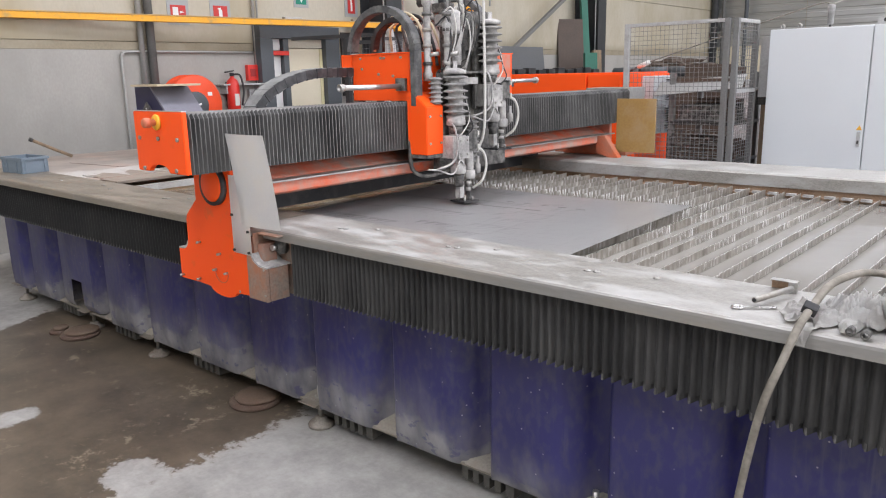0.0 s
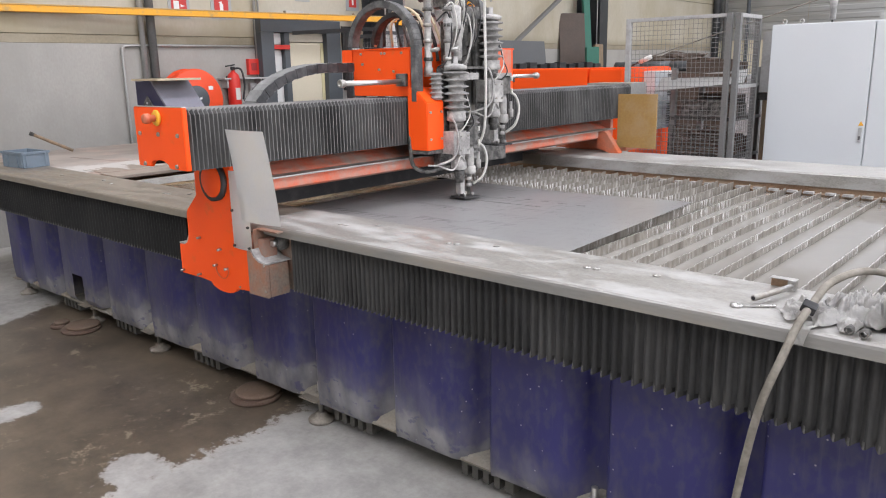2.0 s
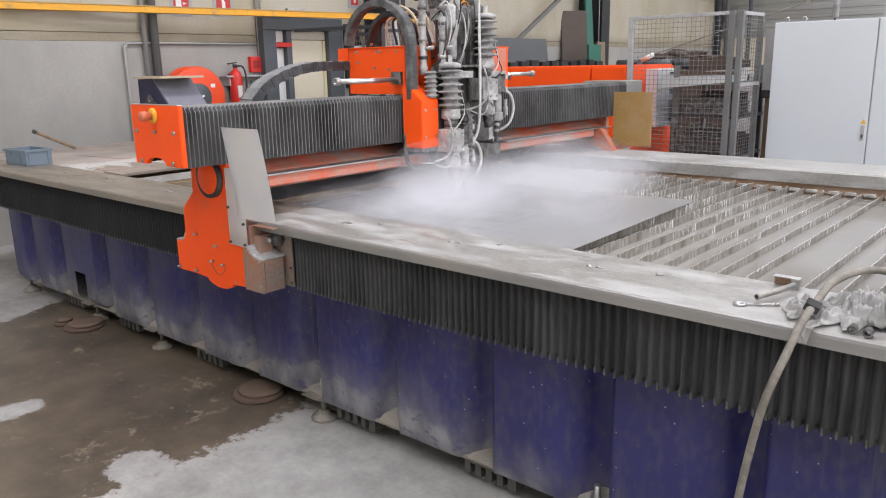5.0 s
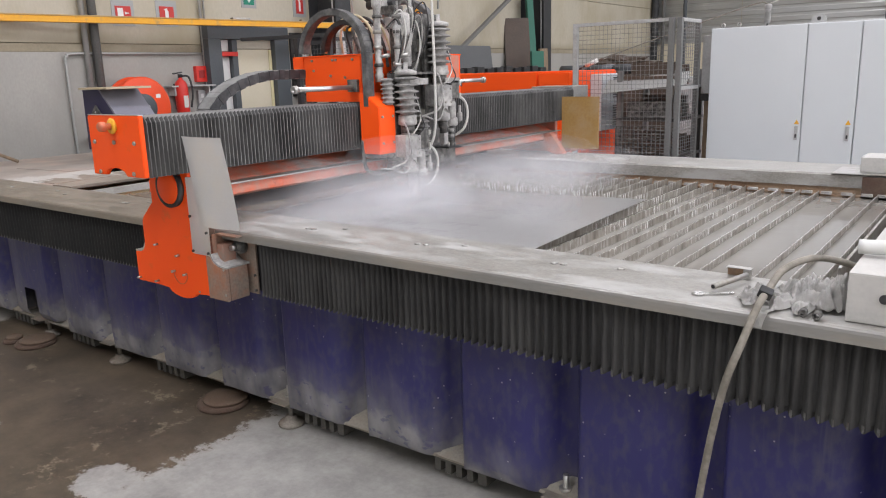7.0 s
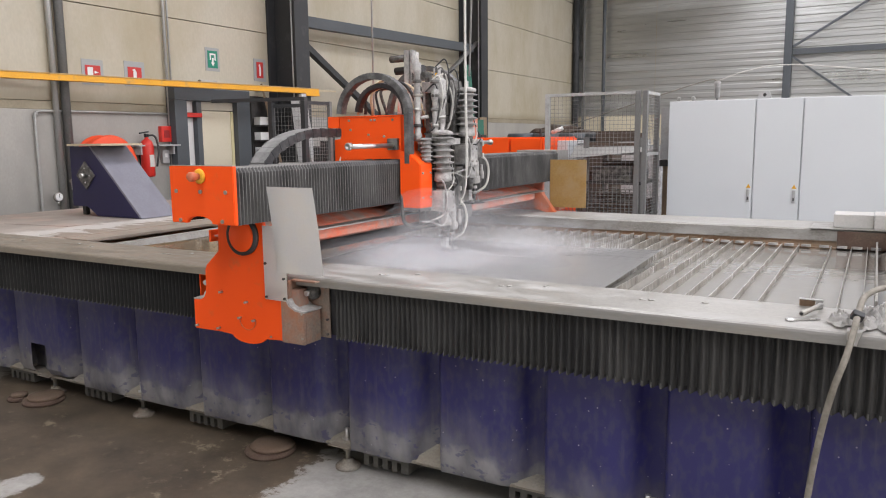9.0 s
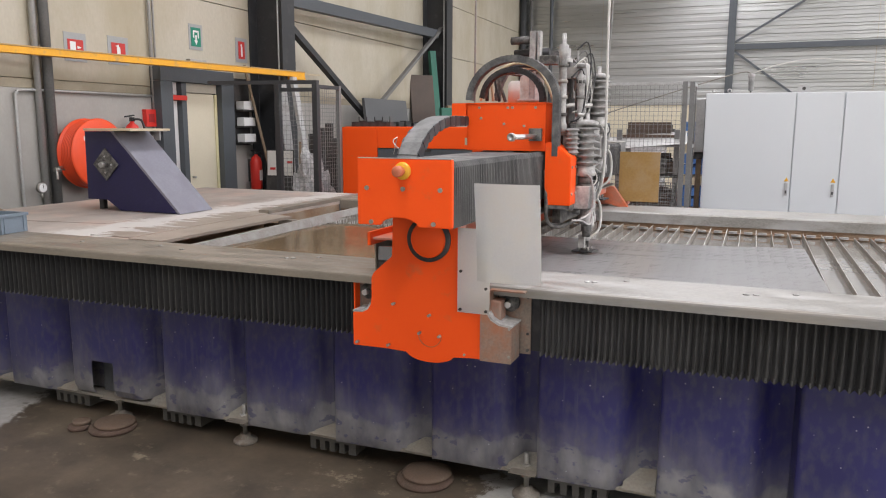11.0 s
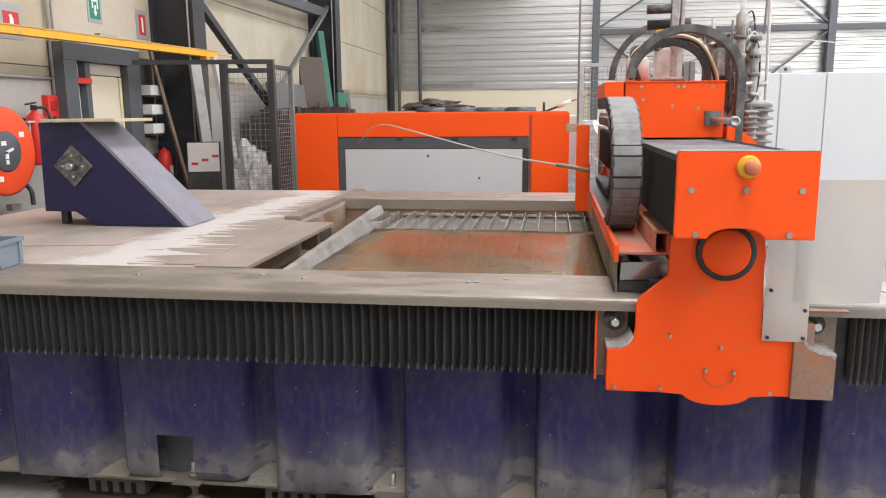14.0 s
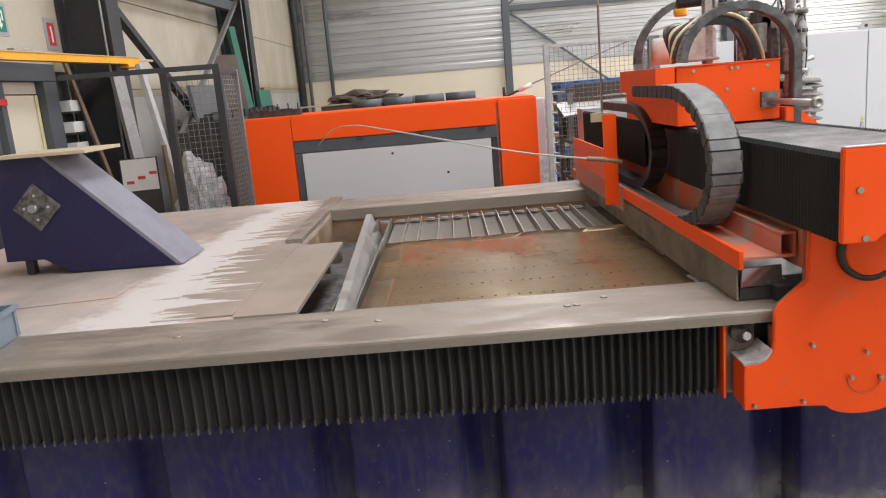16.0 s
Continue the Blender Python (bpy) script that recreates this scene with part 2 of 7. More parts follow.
CREAM_HOSE = mat("cream_cable", (0.6, 0.5, 0.33), 0.5, 0, 0.1)
COPPER = mat("red_brown_motor_paint", (0.36, 0.17, 0.115), 0.5, 0.05, 0.15, 9, 0.05, 90, (0.66, 0.61, 0.57), 0.72, 7)
WHITE_CAB = mat("white_powder_coat", (0.64, 0.665, 0.68), 0.38, 0, 0.03, 1.5, 0.03, 220, coat=0.05)
GREY_PANEL = mat("grey_panel", (0.60, 0.60, 0.60), 0.5, 0, 0.04, 2, 0.03, 90)
LIGHT_STEEL = mat("light_grey_paint", (0.45, 0.45, 0.445), 0.5, 0.2, 0.12, 5, 0.05, 60, (0.3, 0.28, 0.26), 0.2, 5)
END_GREY = mat("dusty_grey_box_paint", (0.46, 0.45, 0.43), 0.6, 0, 0.08, 3, 0.08, 90, (0.55, 0.53, 0.5), 0.35, 5)
CAGE_GREY = mat("grey_cage_frame", (0.20, 0.20, 0.195), 0.5, 0.3, 0.12, 5, 0.05, 60)
COLUMN = mat("black_column_paint", (0.035, 0.037, 0.04), 0.55, 0.1, 0.12, 3, 0.05, 60, (0.1, 0.1, 0.1), 0.15, 4)
FRAME_GREY = mat("slate_grey_paint", (0.085, 0.095, 0.105), 0.5, 0.1, 0.12, 3, 0.04, 60)
PIPE_GREY = mat("galvanised_pipe", (0.40, 0.40, 0.385), 0.45, 0.5, 0.1, 4, 0.04, 60)
PIPE_DARK = mat("dark_grey_downpipe", (0.13, 0.13, 0.125), 0.5, 0.1, 0.15, 3, 0.04, 60)
DOOR_CREAM = mat("cream_door_paint", (0.66, 0.60, 0.46), 0.5, 0, 0.05, 2, 0.03, 60)
NAVY = mat("navy_paint", (0.013, 0.011, 0.058), 0.4, 0, 0.15, 4, 0.04, 90, (0.05, 0.05, 0.09), 0.14, 4)
NAVY_SLOPE = mat("dusty_navy_paint", (0.21, 0.21, 0.25), 0.6, 0, 0.1, 4, 0.05, 90, (0.2, 0.195, 0.23), 0.4, 5)
BIN_GREY = mat("blue_grey_plastic", (0.17, 0.215, 0.26), 0.45, 0, 0.06, 5, 0.03)
BOARD = mat("ochre_fibre_board", (0.34, 0.205, 0.065), 0.6, 0, 0.12, 4, 0.05, 60, (0.36, 0.26, 0.15), 0.35, 4)
WOOD = mat("weathered_wood", (0.28, 0.2, 0.125), 0.75, 0, 0.25, 6, 0.2, 60, (0.18, 0.14, 0.1), 0.35, 5, stretch=(4, 4, 0.4))
WOOD_PALE = mat("pale_wood", (0.50, 0.42, 0.29), 0.7, 0, 0.15, 6, 0.15, 60, stretch=(0.4, 4, 4))
DARK_BROWN = mat("dark_brown_sheet", (0.085, 0.06, 0.045), 0.6, 0, 0.2, 4, 0.08, 60)
GREEN = mat("green_lacquer", (0.015, 0.13, 0.085), 0.5, 0, 0.12, 4, 0.04, 60)
GREEN_SIGN = mat("green_sign", (0.01, 0.22, 0.14), 0.5, 0, 0.03)
RED_SIGN = mat("red_sign", (0.52, 0.035, 0.03), 0.5, 0, 0.03)
SIGN_PLATE = mat("grey_sign_plate", (0.36, 0.37, 0.37), 0.5, 0.2, 0.05)
WHITE = mat("white_print", (0.75, 0.75, 0.74), 0.5, 0, 0.03)
CLOTH = mat("dirty_cotton_rag", (0.66, 0.645, 0.62), 0.9, 0, 0.10, 9, 0.25, 260, (0.44, 0.42, 0.40), 0.30, 14)
BRUSH_WHITE = mat("white_plastic", (0.66, 0.66, 0.64), 0.4, 0, 0.05)
PAPER = mat("printed_paper", (0.62, 0.6, 0.56), 0.7, 0, 0.06)
BLUE_PALLET = mat("blue_pallet_paint", (0.06, 0.16, 0.40), 0.6, 0, 0.2, 6, 0.1, 60)
FOIL = mat("crumpled_plastic_foil", (0.5, 0.5, 0.5), 0.25, 0.1, 0.25, 14, 0.6, 40)
MESH_GREY = mat("grey_sheet_metal", (0.15, 0.155, 0.16), 0.5, 0.4, 0.1, 4, 0.2, 45)


def nodes_of(name):
    m = bpy.data.materials.new(name)
    m.use_nodes = True
    return m, m.node_tree.nodes, m.node_tree.links, m.node_tree.nodes["Principled BSDF"]


DRY_SPOTS = [(-3.74, 1.5, 0.17), (-2.76, 1.62, 0.13), (-5.6, 2.05, 0.3)]


def floor_material():
    m, N, L, p = nodes_of("stained_concrete")
    tc = N.new("ShaderNodeTexCoord")

    def nz(s, d=6.0, r=0.55):
        n = N.new("ShaderNodeTexNoise")
        n.inputs["Scale"].default_value, n.inputs["Detail"].default_value, n.inputs["Roughness"].default_value = s, d, r
        L.new(tc.outputs["Object"], n.inputs["Vector"])
        return n
    base = N.new("ShaderNodeValToRGB")
    base.color_ramp.elements[0].color, base.color_ramp.elements[1].color = (0.17, 0.163, 0.153, 1), (0.49, 0.475, 0.445, 1)
    base.color_ramp.elements[0].position, base.color_ramp.elements[1].position = 0.28, 0.7
    L.new(nz(1.6, 12, 0.72).outputs["Fac"], base.inputs[0])
    # wet, oily ground round the machine's near side, with dry islands in it
    sp = N.new("ShaderNodeSeparateXYZ")
    L.new(tc.outputs["Object"], sp.inputs[0])

    def band(out, lo, hi):
        r = N.new("ShaderNodeMapRange")
        r.interpolation_type = "SMOOTHSTEP"
        r.inputs["From Min"].default_value, r.inputs["From Max"].default_value = lo, hi
        L.new(out, r.inputs["Value"])
        return r.outputs[0]

    def mul(a, b, op="MULTIPLY"):
        k = N.new("ShaderNodeMath")
        k.operation = op
        for i, v in enumerate((a, b)):
            if isinstance(v, float):
                k.inputs[i].default_value = v
            else:
                L.new(v, k.inputs[i])
        return k.outputs[0]
    near = mul(mul(band(sp.outputs["X"], -2.3, -2.95), band(sp.outputs["X"], -5.95, -5.2)), band(sp.outputs["Y"], -0.3, 0.9))
    edge = mul(mul(mul(nz(2.1, 12, 0.74).outputs["Fac"], -0.5, "ADD"), 2.3), mul(mul(nz(8.0, 10, 0.75).outputs["Fac"], -0.5, "ADD"), 1.3), "ADD")
    isles = mul(band(nz(1.3, 10, 0.68).outputs["Fac"], 0.58, 0.64), -0.3)
    field = mul(mul(near, edge, "ADD"), isles, "ADD")
    for sx, sy, r in DRY_SPOTS:
        d = N.new("ShaderNodeVectorMath")
        d.operation = "DISTANCE"
        L.new(tc.outputs["Object"], d.inputs[0])
        d.inputs[1].default_value = (sx, sy, 0)
        field = mul(field, mul(band(d.outputs["Value"], r * 1.4, r * 0.3), -0.75), "ADD")
    wet = band(field, 0.455, 0.485)
    damp = band(field, 0.30, 0.47)
    tone = nz(0.9, 10, 0.7)
    halo = N.new("ShaderNodeMix")
    halo.data_type, halo.blend_type = "RGBA", "MULTIPLY"
    halo.inputs[7].default_value = (0.78, 0.74, 0.70, 1)
    L.new(mul(damp, tone.outputs["Fac"]), halo.inputs[0])
    L.new(base.outputs[0], halo.inputs[6])
    mx = N.new("ShaderNodeMix")
    mx.data_type = "RGBA"
    st = N.new("ShaderNodeValToRGB")
    st.color_ramp.elements[0].position, st.color_ramp.elements[1].position = 0.3, 0.72
    st.color_ramp.elements[0].color, st.color_ramp.elements[1].color = (0.048, 0.040, 0.032, 1), (0.19, 0.148, 0.105, 1)
    L.new(nz(1.7, 12, 0.68).outputs["Fac"], st.inputs[0])
    # pale flakes of dry crust on the wet ground
    flake = mul(band(nz(9, 10, 0.75).outputs["Fac"], 0.54, 0.62), band(nz(1.4, 6, 0.65).outputs["Fac"], 0.44, 0.60))
    fm = N.new("ShaderNodeMix")
    fm.data_type = "RGBA"
    fm.inputs[7].default_value = (0.34, 0.285, 0.20, 1)
    L.new(mul(flake, 0.7), fm.inputs[0])
    L.new(st.outputs[0], fm.inputs[6])
    L.new(wet, mx.inputs[0])
    L.new(halo.outputs[2], mx.inputs[6])
    L.new(fm.outputs[2], mx.inputs[7])
    speck = N.new("ShaderNodeMix")
    speck.data_type, speck.blend_type = "RGBA", "OVERLAY"
    speck.inputs[0].default_value = 0.16
    L.new(mx.outputs[2], speck.inputs[6])
    fine = nz(38, 8, 0.7)
    L.new(fine.outputs["Fac"], speck.inputs[7])
    L.new(speck.outputs[2], p.inputs["Base Color"])
    rr = N.new("ShaderNodeMapRange")
    rr.inputs["To Min"].default_value, rr.inputs["To Max"].default_value = 0.8, 0.33
    L.new(wet, rr.inputs["Value"])
    L.new(rr.outputs[0], p.inputs["Roughness"])
    b = N.new("ShaderNodeBump")
    b.inputs["Strength"].default_value, b.inputs["Distance"].default_value = 0.06, 0.004
    L.new(fine.outputs["Fac"], b.inputs["Height"])
    L.new(b.outputs[0], p.inputs["Normal"])
    return m


def tank_material():
    """Blue paint with dried lime splashes along the foot of the panels."""
    m, N, L, p = nodes_of("blue_tank_paint")
    tc = N.new("ShaderNodeNewGeometry")
    sp = N.new("ShaderNodeSeparateXYZ")
    L.new(tc.outputs["Position"], sp.inputs[0])

    def nz(s, d=6.0, scale=(1, 1, 1)):
        mp = N.new("ShaderNodeMapping")
        mp.inputs["Scale"].default_value = scale
        L.new(tc.outputs["Position"], mp.inputs[0])
        n = N.new("ShaderNodeTexNoise")
        n.inputs["Scale"].default_value, n.inputs["Detail"].default_value = s, d
        L.new(mp.outputs[0], n.inputs["Vector"])
        return n
    base = N.new("ShaderNodeValToRGB")
    base.color_ramp.elements[0].color, base.color_ramp.elements[1].color = (0.0142, 0.0134, 0.071, 1), (0.031, 0.029, 0.150, 1)
    L.new(nz(3, 6, (1, 1, 0.4)).outputs["Fac"], base.inputs[0])
    haze = N.new("ShaderNodeMix")
    haze.data_type = "RGBA"
    haze.inputs[7].default_value = (0.062, 0.061, 0.098, 1)
    hr = N.new("ShaderNodeValToRGB")
    hr.color_ramp.elements[0].position, hr.color_ramp.elements[1].position = 0.46, 0.82
    L.new(nz(34.0, 12, (1, 1, 0.55)).outputs["Fac"], hr.inputs[0])
    L.new(hr.outputs[0], haze.inputs[0])
    L.new(base.outputs[0], haze.inputs[6])
    # dried lime: a soft run-up and a crust along the foot, both wandering, fading to the newer end
    def math_(op, u, v, w=None):
        k = N.new("ShaderNodeMath")
        k.operation = op
        for i, q in enumerate((u, v, w)):
            if isinstance(q, float):
                k.inputs[i].default_value = q
            elif q is not None:
                L.new(q, k.inputs[i])
        return k.outputs[0]

    def rng(v, lo, hi):
        r = N.new("ShaderNodeMapRange")
        r.interpolation_type = "SMOOTHSTEP"
        r.inputs["From Min"].default_value, r.inputs["From Max"].default_value = lo, hi
        L.new(v, r.inputs["Value"])
        return r.outputs[0]
    age = math_("MULTIPLY", math_("MULTIPLY", rng(sp.outputs["X"], -0.8, -2.0), rng(sp.outputs["X"], -6.2, -4.9)), 0.17)
    up = math_("SUBTRACT", sp.outputs["Z"], age)
    soft = rng(math_("MULTIPLY_ADD", nz(7, 10, (1, 1, 0.25)).outputs["Fac"], -0.40, up), 0.10, -0.13)
    crust = rng(math_("MULTIPLY_ADD", nz(9, 12, (1, 1, 1)).outputs["Fac"], -0.20, up), 0.06, -0.04)
    gaps = rng(nz(14, 6, (1, 1, 1.4)).outputs["Fac"], 0.66, 0.58)
    amount = math_("MAXIMUM", math_("MULTIPLY", soft, 0.34), math_("MULTIPLY", math_("MULTIPLY", crust, gaps), 0.72))
    lime = N.new("ShaderNodeMix")
    lime.data_type = "RGBA"
    lc = N.new("ShaderNodeValToRGB")
    lc.color_ramp.elements[0].position, lc.color_ramp.elements[1].position = 0.3, 0.7
    lc.color_ramp.elements[0].color, lc.color_ramp.elements[1].color = (0.11, 0.107, 0.10, 1), (0.36, 0.35, 0.325, 1)
    L.new(nz(9, 10, (1, 1, 0.5)).outputs["Fac"], lc.inputs[0])
    L.new(lc.outputs[0], lime.inputs[7])
    L.new(amount, lime.inputs[0])
    runs = N.new("ShaderNodeMix")
    runs.data_type = "RGBA"
    runs.inputs[7].default_value = (0.075, 0.075, 0.12, 1)
    L.new(math_("MULTIPLY", rng(nz(30, 6, (1, 1, 0.06)).outputs["Fac"], 0.55, 0.74), rng(nz(3, 5).outputs["Fac"], 0.42, 0.66)), runs.inputs[0])
    L.new(haze.outputs[2], runs.inputs[6])
    L.new(runs.outputs[2], lime.inputs[6])
    # pale flecks
    vor = N.new("ShaderNodeTexVoronoi")
    vor.inputs["Scale"].default_value = 19
    L.new(tc.outputs["Position"], vor.inputs["Vector"])
    fr = N.new("ShaderNodeValToRGB")
    fr.color_ramp.elements[0].position, fr.color_ramp.elements[1].position = 0.03, 0.075
    fr.color_ramp.elements[0].color, fr.color_ramp.elements[1].color = (1, 1, 1, 1), (0, 0, 0, 1)
    L.new(vor.outputs["Distance"], fr.inputs[0])
    fl = N.new("ShaderNodeMix")
    fl.data_type = "RGBA"
    fl.inputs[7].default_value = (0.34, 0.33, 0.36, 1)
    L.new(fr.outputs[0], fl.inputs[0])
    L.new(lime.outputs[2], fl.inputs[6])
    L.new(fl.outputs[2], p.inputs["Base Color"])
    rm = N.new("ShaderNodeMapRange")
    rm.inputs["To Min"].default_value, rm.inputs["To Max"].default_value = 0.42, 0.9
    L.new(amount, rm.inputs["Value"])
    L.new(rm.outputs[0], p.inputs["Roughness"])
    b = N.new("ShaderNodeBump")
    b.inputs["Strength"].default_value, b.inputs["Distance"].default_value = 0.1, 0.004
    L.new(nz(60, 3).outputs["Fac"], b.inputs["Height"])
    L.new(b.outputs[0], p.inputs["Normal"])
    return m


def water_material():
    m, N, L, p = nodes_of("milky_slurry_water")
    tc = N.new("ShaderNodeTexCoord")
    n = N.new("ShaderNodeTexNoise")
    n.inputs["Scale"].default_value = 9
    L.new(tc.outputs["Object"], n.inputs["Vector"])
    p.inputs["Base Color"].default_value = (0.27, 0.255, 0.23, 1)
    p.inputs["Roughness"].default_value = 0.05
    p.inputs["IOR"].default_value = 1.6
    b = N.new("ShaderNodeBump")
    b.inputs["Strength"].default_value, b.inputs["Distance"].default_value = 0.25, 0.006
    L.new(n.outputs["Fac"], b.inputs["Height"])
    L.new(b.outputs[0], p.inputs["Normal"])
    return m


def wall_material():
    """Cream panels that turn tan towards their foot, above the ledge of the plinth."""
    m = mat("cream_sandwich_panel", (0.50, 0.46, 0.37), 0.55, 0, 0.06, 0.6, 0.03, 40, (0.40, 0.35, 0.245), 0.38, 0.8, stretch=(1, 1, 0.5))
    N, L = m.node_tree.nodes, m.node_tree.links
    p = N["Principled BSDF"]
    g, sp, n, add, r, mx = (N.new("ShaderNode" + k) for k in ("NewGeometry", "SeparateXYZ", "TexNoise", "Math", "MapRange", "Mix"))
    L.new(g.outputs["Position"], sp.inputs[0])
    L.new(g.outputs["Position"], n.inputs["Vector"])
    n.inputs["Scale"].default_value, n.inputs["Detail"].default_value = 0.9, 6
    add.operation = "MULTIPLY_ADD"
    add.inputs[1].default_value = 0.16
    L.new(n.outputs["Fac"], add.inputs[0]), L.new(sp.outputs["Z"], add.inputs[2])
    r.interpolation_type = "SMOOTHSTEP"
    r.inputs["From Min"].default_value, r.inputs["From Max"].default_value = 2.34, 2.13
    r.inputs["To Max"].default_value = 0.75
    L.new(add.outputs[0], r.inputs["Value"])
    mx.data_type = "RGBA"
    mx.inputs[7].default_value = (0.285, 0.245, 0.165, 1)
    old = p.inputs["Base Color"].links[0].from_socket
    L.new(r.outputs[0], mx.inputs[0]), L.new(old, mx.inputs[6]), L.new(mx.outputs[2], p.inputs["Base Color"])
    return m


def cladding_material():
    return mat("galvanised_cladding", (0.45, 0.455, 0.44), 0.30, 0.85, 0.08, 0.8, 0.06, 8, (0.50, 0.50, 0.49), 0.3, 0.6, stretch=(0.25, 1, 2.5))


def slat_material():
    """Jet-scarred steel: brown-grey, with wet glints painted in as short white streaks that run down."""
    m, N, L, p = nodes_of("jet_scarred_slat_with_glints")
    tc = N.new("ShaderNodeTexCoord")

    def nz(s, d, scale, rough=0.6):
        mp = N.new("ShaderNodeMapping")
        mp.inputs["Scale"].default_value = scale
        L.new(tc.outputs["Object"], mp.inputs[0])
        n = N.new("ShaderNodeTexNoise")
        n.inputs["Scale"].default_value, n.inputs["Detail"].default_value, n.inputs["Roughness"].default_value = s, d, rough
        L.new(mp.outputs[0], n.inputs["Vector"])
        return n.outputs["Fac"]
    base = N.new("ShaderNodeValToRGB")
    base.color_ramp.elements[0].position, base.color_ramp.elements[1].position = 0.3, 0.7
    base.color_ramp.elements[0].color, base.color_ramp.elements[1].color = (0.17, 0.15, 0.12, 1), (0.44, 0.41, 0.365, 1)
    L.new(nz(24, 6, (1, 1, 0.3)), base.inputs[0])
    # near-white streaks put the glints of the wet film into the colour
    st = N.new("ShaderNodeValToRGB")
    st.color_ramp.elements[0].position, st.color_ramp.elements[1].position = 0.50, 0.56
    L.new(nz(44, 6, (1, 1, 0.14), 0.7), st.inputs[0])
    wet = N.new("ShaderNodeValToRGB")
    wet.color_ramp.elements[0].position, wet.color_ramp.elements[1].position = 0.46, 0.56
    L.new(nz(3.2, 5, (1, 1, 0.4)), wet.inputs[0])
    k = N.new("ShaderNodeMath")
    k.operation = "MULTIPLY"
    L.new(st.outputs[0], k.inputs[0])
    L.new(wet.outputs[0], k.inputs[1])
    mx = N.new("ShaderNodeMix")
    mx.data_type = "RGBA"
    mx.inputs[7].default_value = (0.95, 0.945, 0.93, 1)
    L.new(k.outputs[0], mx.inputs[0])
    L.new(base.outputs[0], mx.inputs[6])
    L.new(mx.outputs[2], p.inputs["Base Color"])
    p.inputs["Metallic"].default_value, p.inputs["Roughness"].default_value = 0.35, 0.3
    b = N.new("ShaderNodeBump")
    b.inputs["Strength"].default_value, b.inputs["Distance"].default_value = 0.2, 0.004
    L.new(nz(70, 4, (1, 1, 0.16)), b.inputs["Height"])
    L.new(b.outputs[0], p.inputs["Normal"])
    return m


def deck_material(name, low, high, gloss, blush):
    """Dusty deck steel with a band of dried white abrasive that runs out in tongues."""
    m, N, L, p = nodes_of(name)
    gm = N.new("ShaderNodeNewGeometry")
    sp = N.new("ShaderNodeSeparateXYZ")
    L.new(gm.outputs["Position"], sp.inputs[0])

    def nz(s, d, scale=(1, 1, 1), rough=0.6):
        mp = N.new("ShaderNodeMapping")
        mp.inputs["Scale"].default_value = scale
        L.new(gm.outputs["Position"], mp.inputs[0])
        n = N.new("ShaderNodeTexNoise")
        n.inputs["Scale"].default_value, n.inputs["Detail"].default_value, n.inputs["Roughness"].default_value = s, d, rough
        L.new(mp.outputs[0], n.inputs["Vector"])
        return n.outputs["Fac"]

    def rng(v, lo, hi):
        r = N.new("ShaderNodeMapRange")
        r.interpolation_type = "SMOOTHSTEP"
        r.inputs["From Min"].default_value, r.inputs["From Max"].default_value = lo, hi
        L.new(v, r.inputs["Value"])
        return r.outputs[0]

    def mad(a, k, c):
        n = N.new("ShaderNodeMath")
        n.operation = "MULTIPLY_ADD"
        L.new(a, n.inputs[0])
        n.inputs[1].default_value = k
        L.new(c, n.inputs[2])
        return n.outputs[0]

    def both(a, b):
        n = N.new("ShaderNodeMath")
        n.operation = "MULTIPLY"
        L.new(a, n.inputs[0])
        L.new(b, n.inputs[1])
        return n.outputs[0]
    base = N.new("ShaderNodeValToRGB")
    base.color_ramp.elements[0].position, base.color_ramp.elements[1].position = 0.3, 0.7
    base.color_ramp.elements[0].color, base.color_ramp.elements[1].color = (*low, 1), (*high, 1)
    L.new(nz(2.2, 10, (1, 0.6, 1), 0.68), base.inputs[0])
    pink = N.new("ShaderNodeMix")
    pink.data_type = "RGBA"
    pink.inputs[7].default_value = (0.49, 0.37, 0.315, 1)
    tint = N.new("ShaderNodeMath")
    tint.operation = "MULTIPLY"
    tint.inputs[1].default_value = blush
    L.new(rng(nz(1.6, 8, (1, 1, 1), 0.62), 0.47, 0.66), tint.inputs[0])
    L.new(tint.outputs[0], pink.inputs[0])
    L.new(base.outputs[0], pink.inputs[6])
    tongue = mad(nz(1.0, 2, (0.9, 13.0, 1)), -1.2, sp.outputs["X"])
    dust = mad(nz(2.5, 9, (1, 1, 1), 0.7), 0.9, sp.outputs["X"])
    chalk = both(rng(tongue, -5.70, -5.73), rng(dust, -5.06, -4.90))
    mx = N.new("ShaderNodeMix")
    mx.data_type = "RGBA"
    mx.inputs[7].default_value = (0.58, 0.55, 0.52, 1)
    L.new(chalk, mx.inputs[0])
    L.new(pink.outputs[2], mx.inputs[6])
    L.new(mx.outputs[2], p.inputs["Base Color"])
    p.inputs["Roughness"].default_value, p.inputs["Metallic"].default_value = gloss, 0.1
    b = N.new("ShaderNodeBump")
    b.inputs["Strength"].default_value, b.inputs["Distance"].default_value = 0.1, 0.004
    L.new(nz(90, 4), b.inputs["Height"])
    L.new(b.outputs[0], p.inputs["Normal"])
    return m


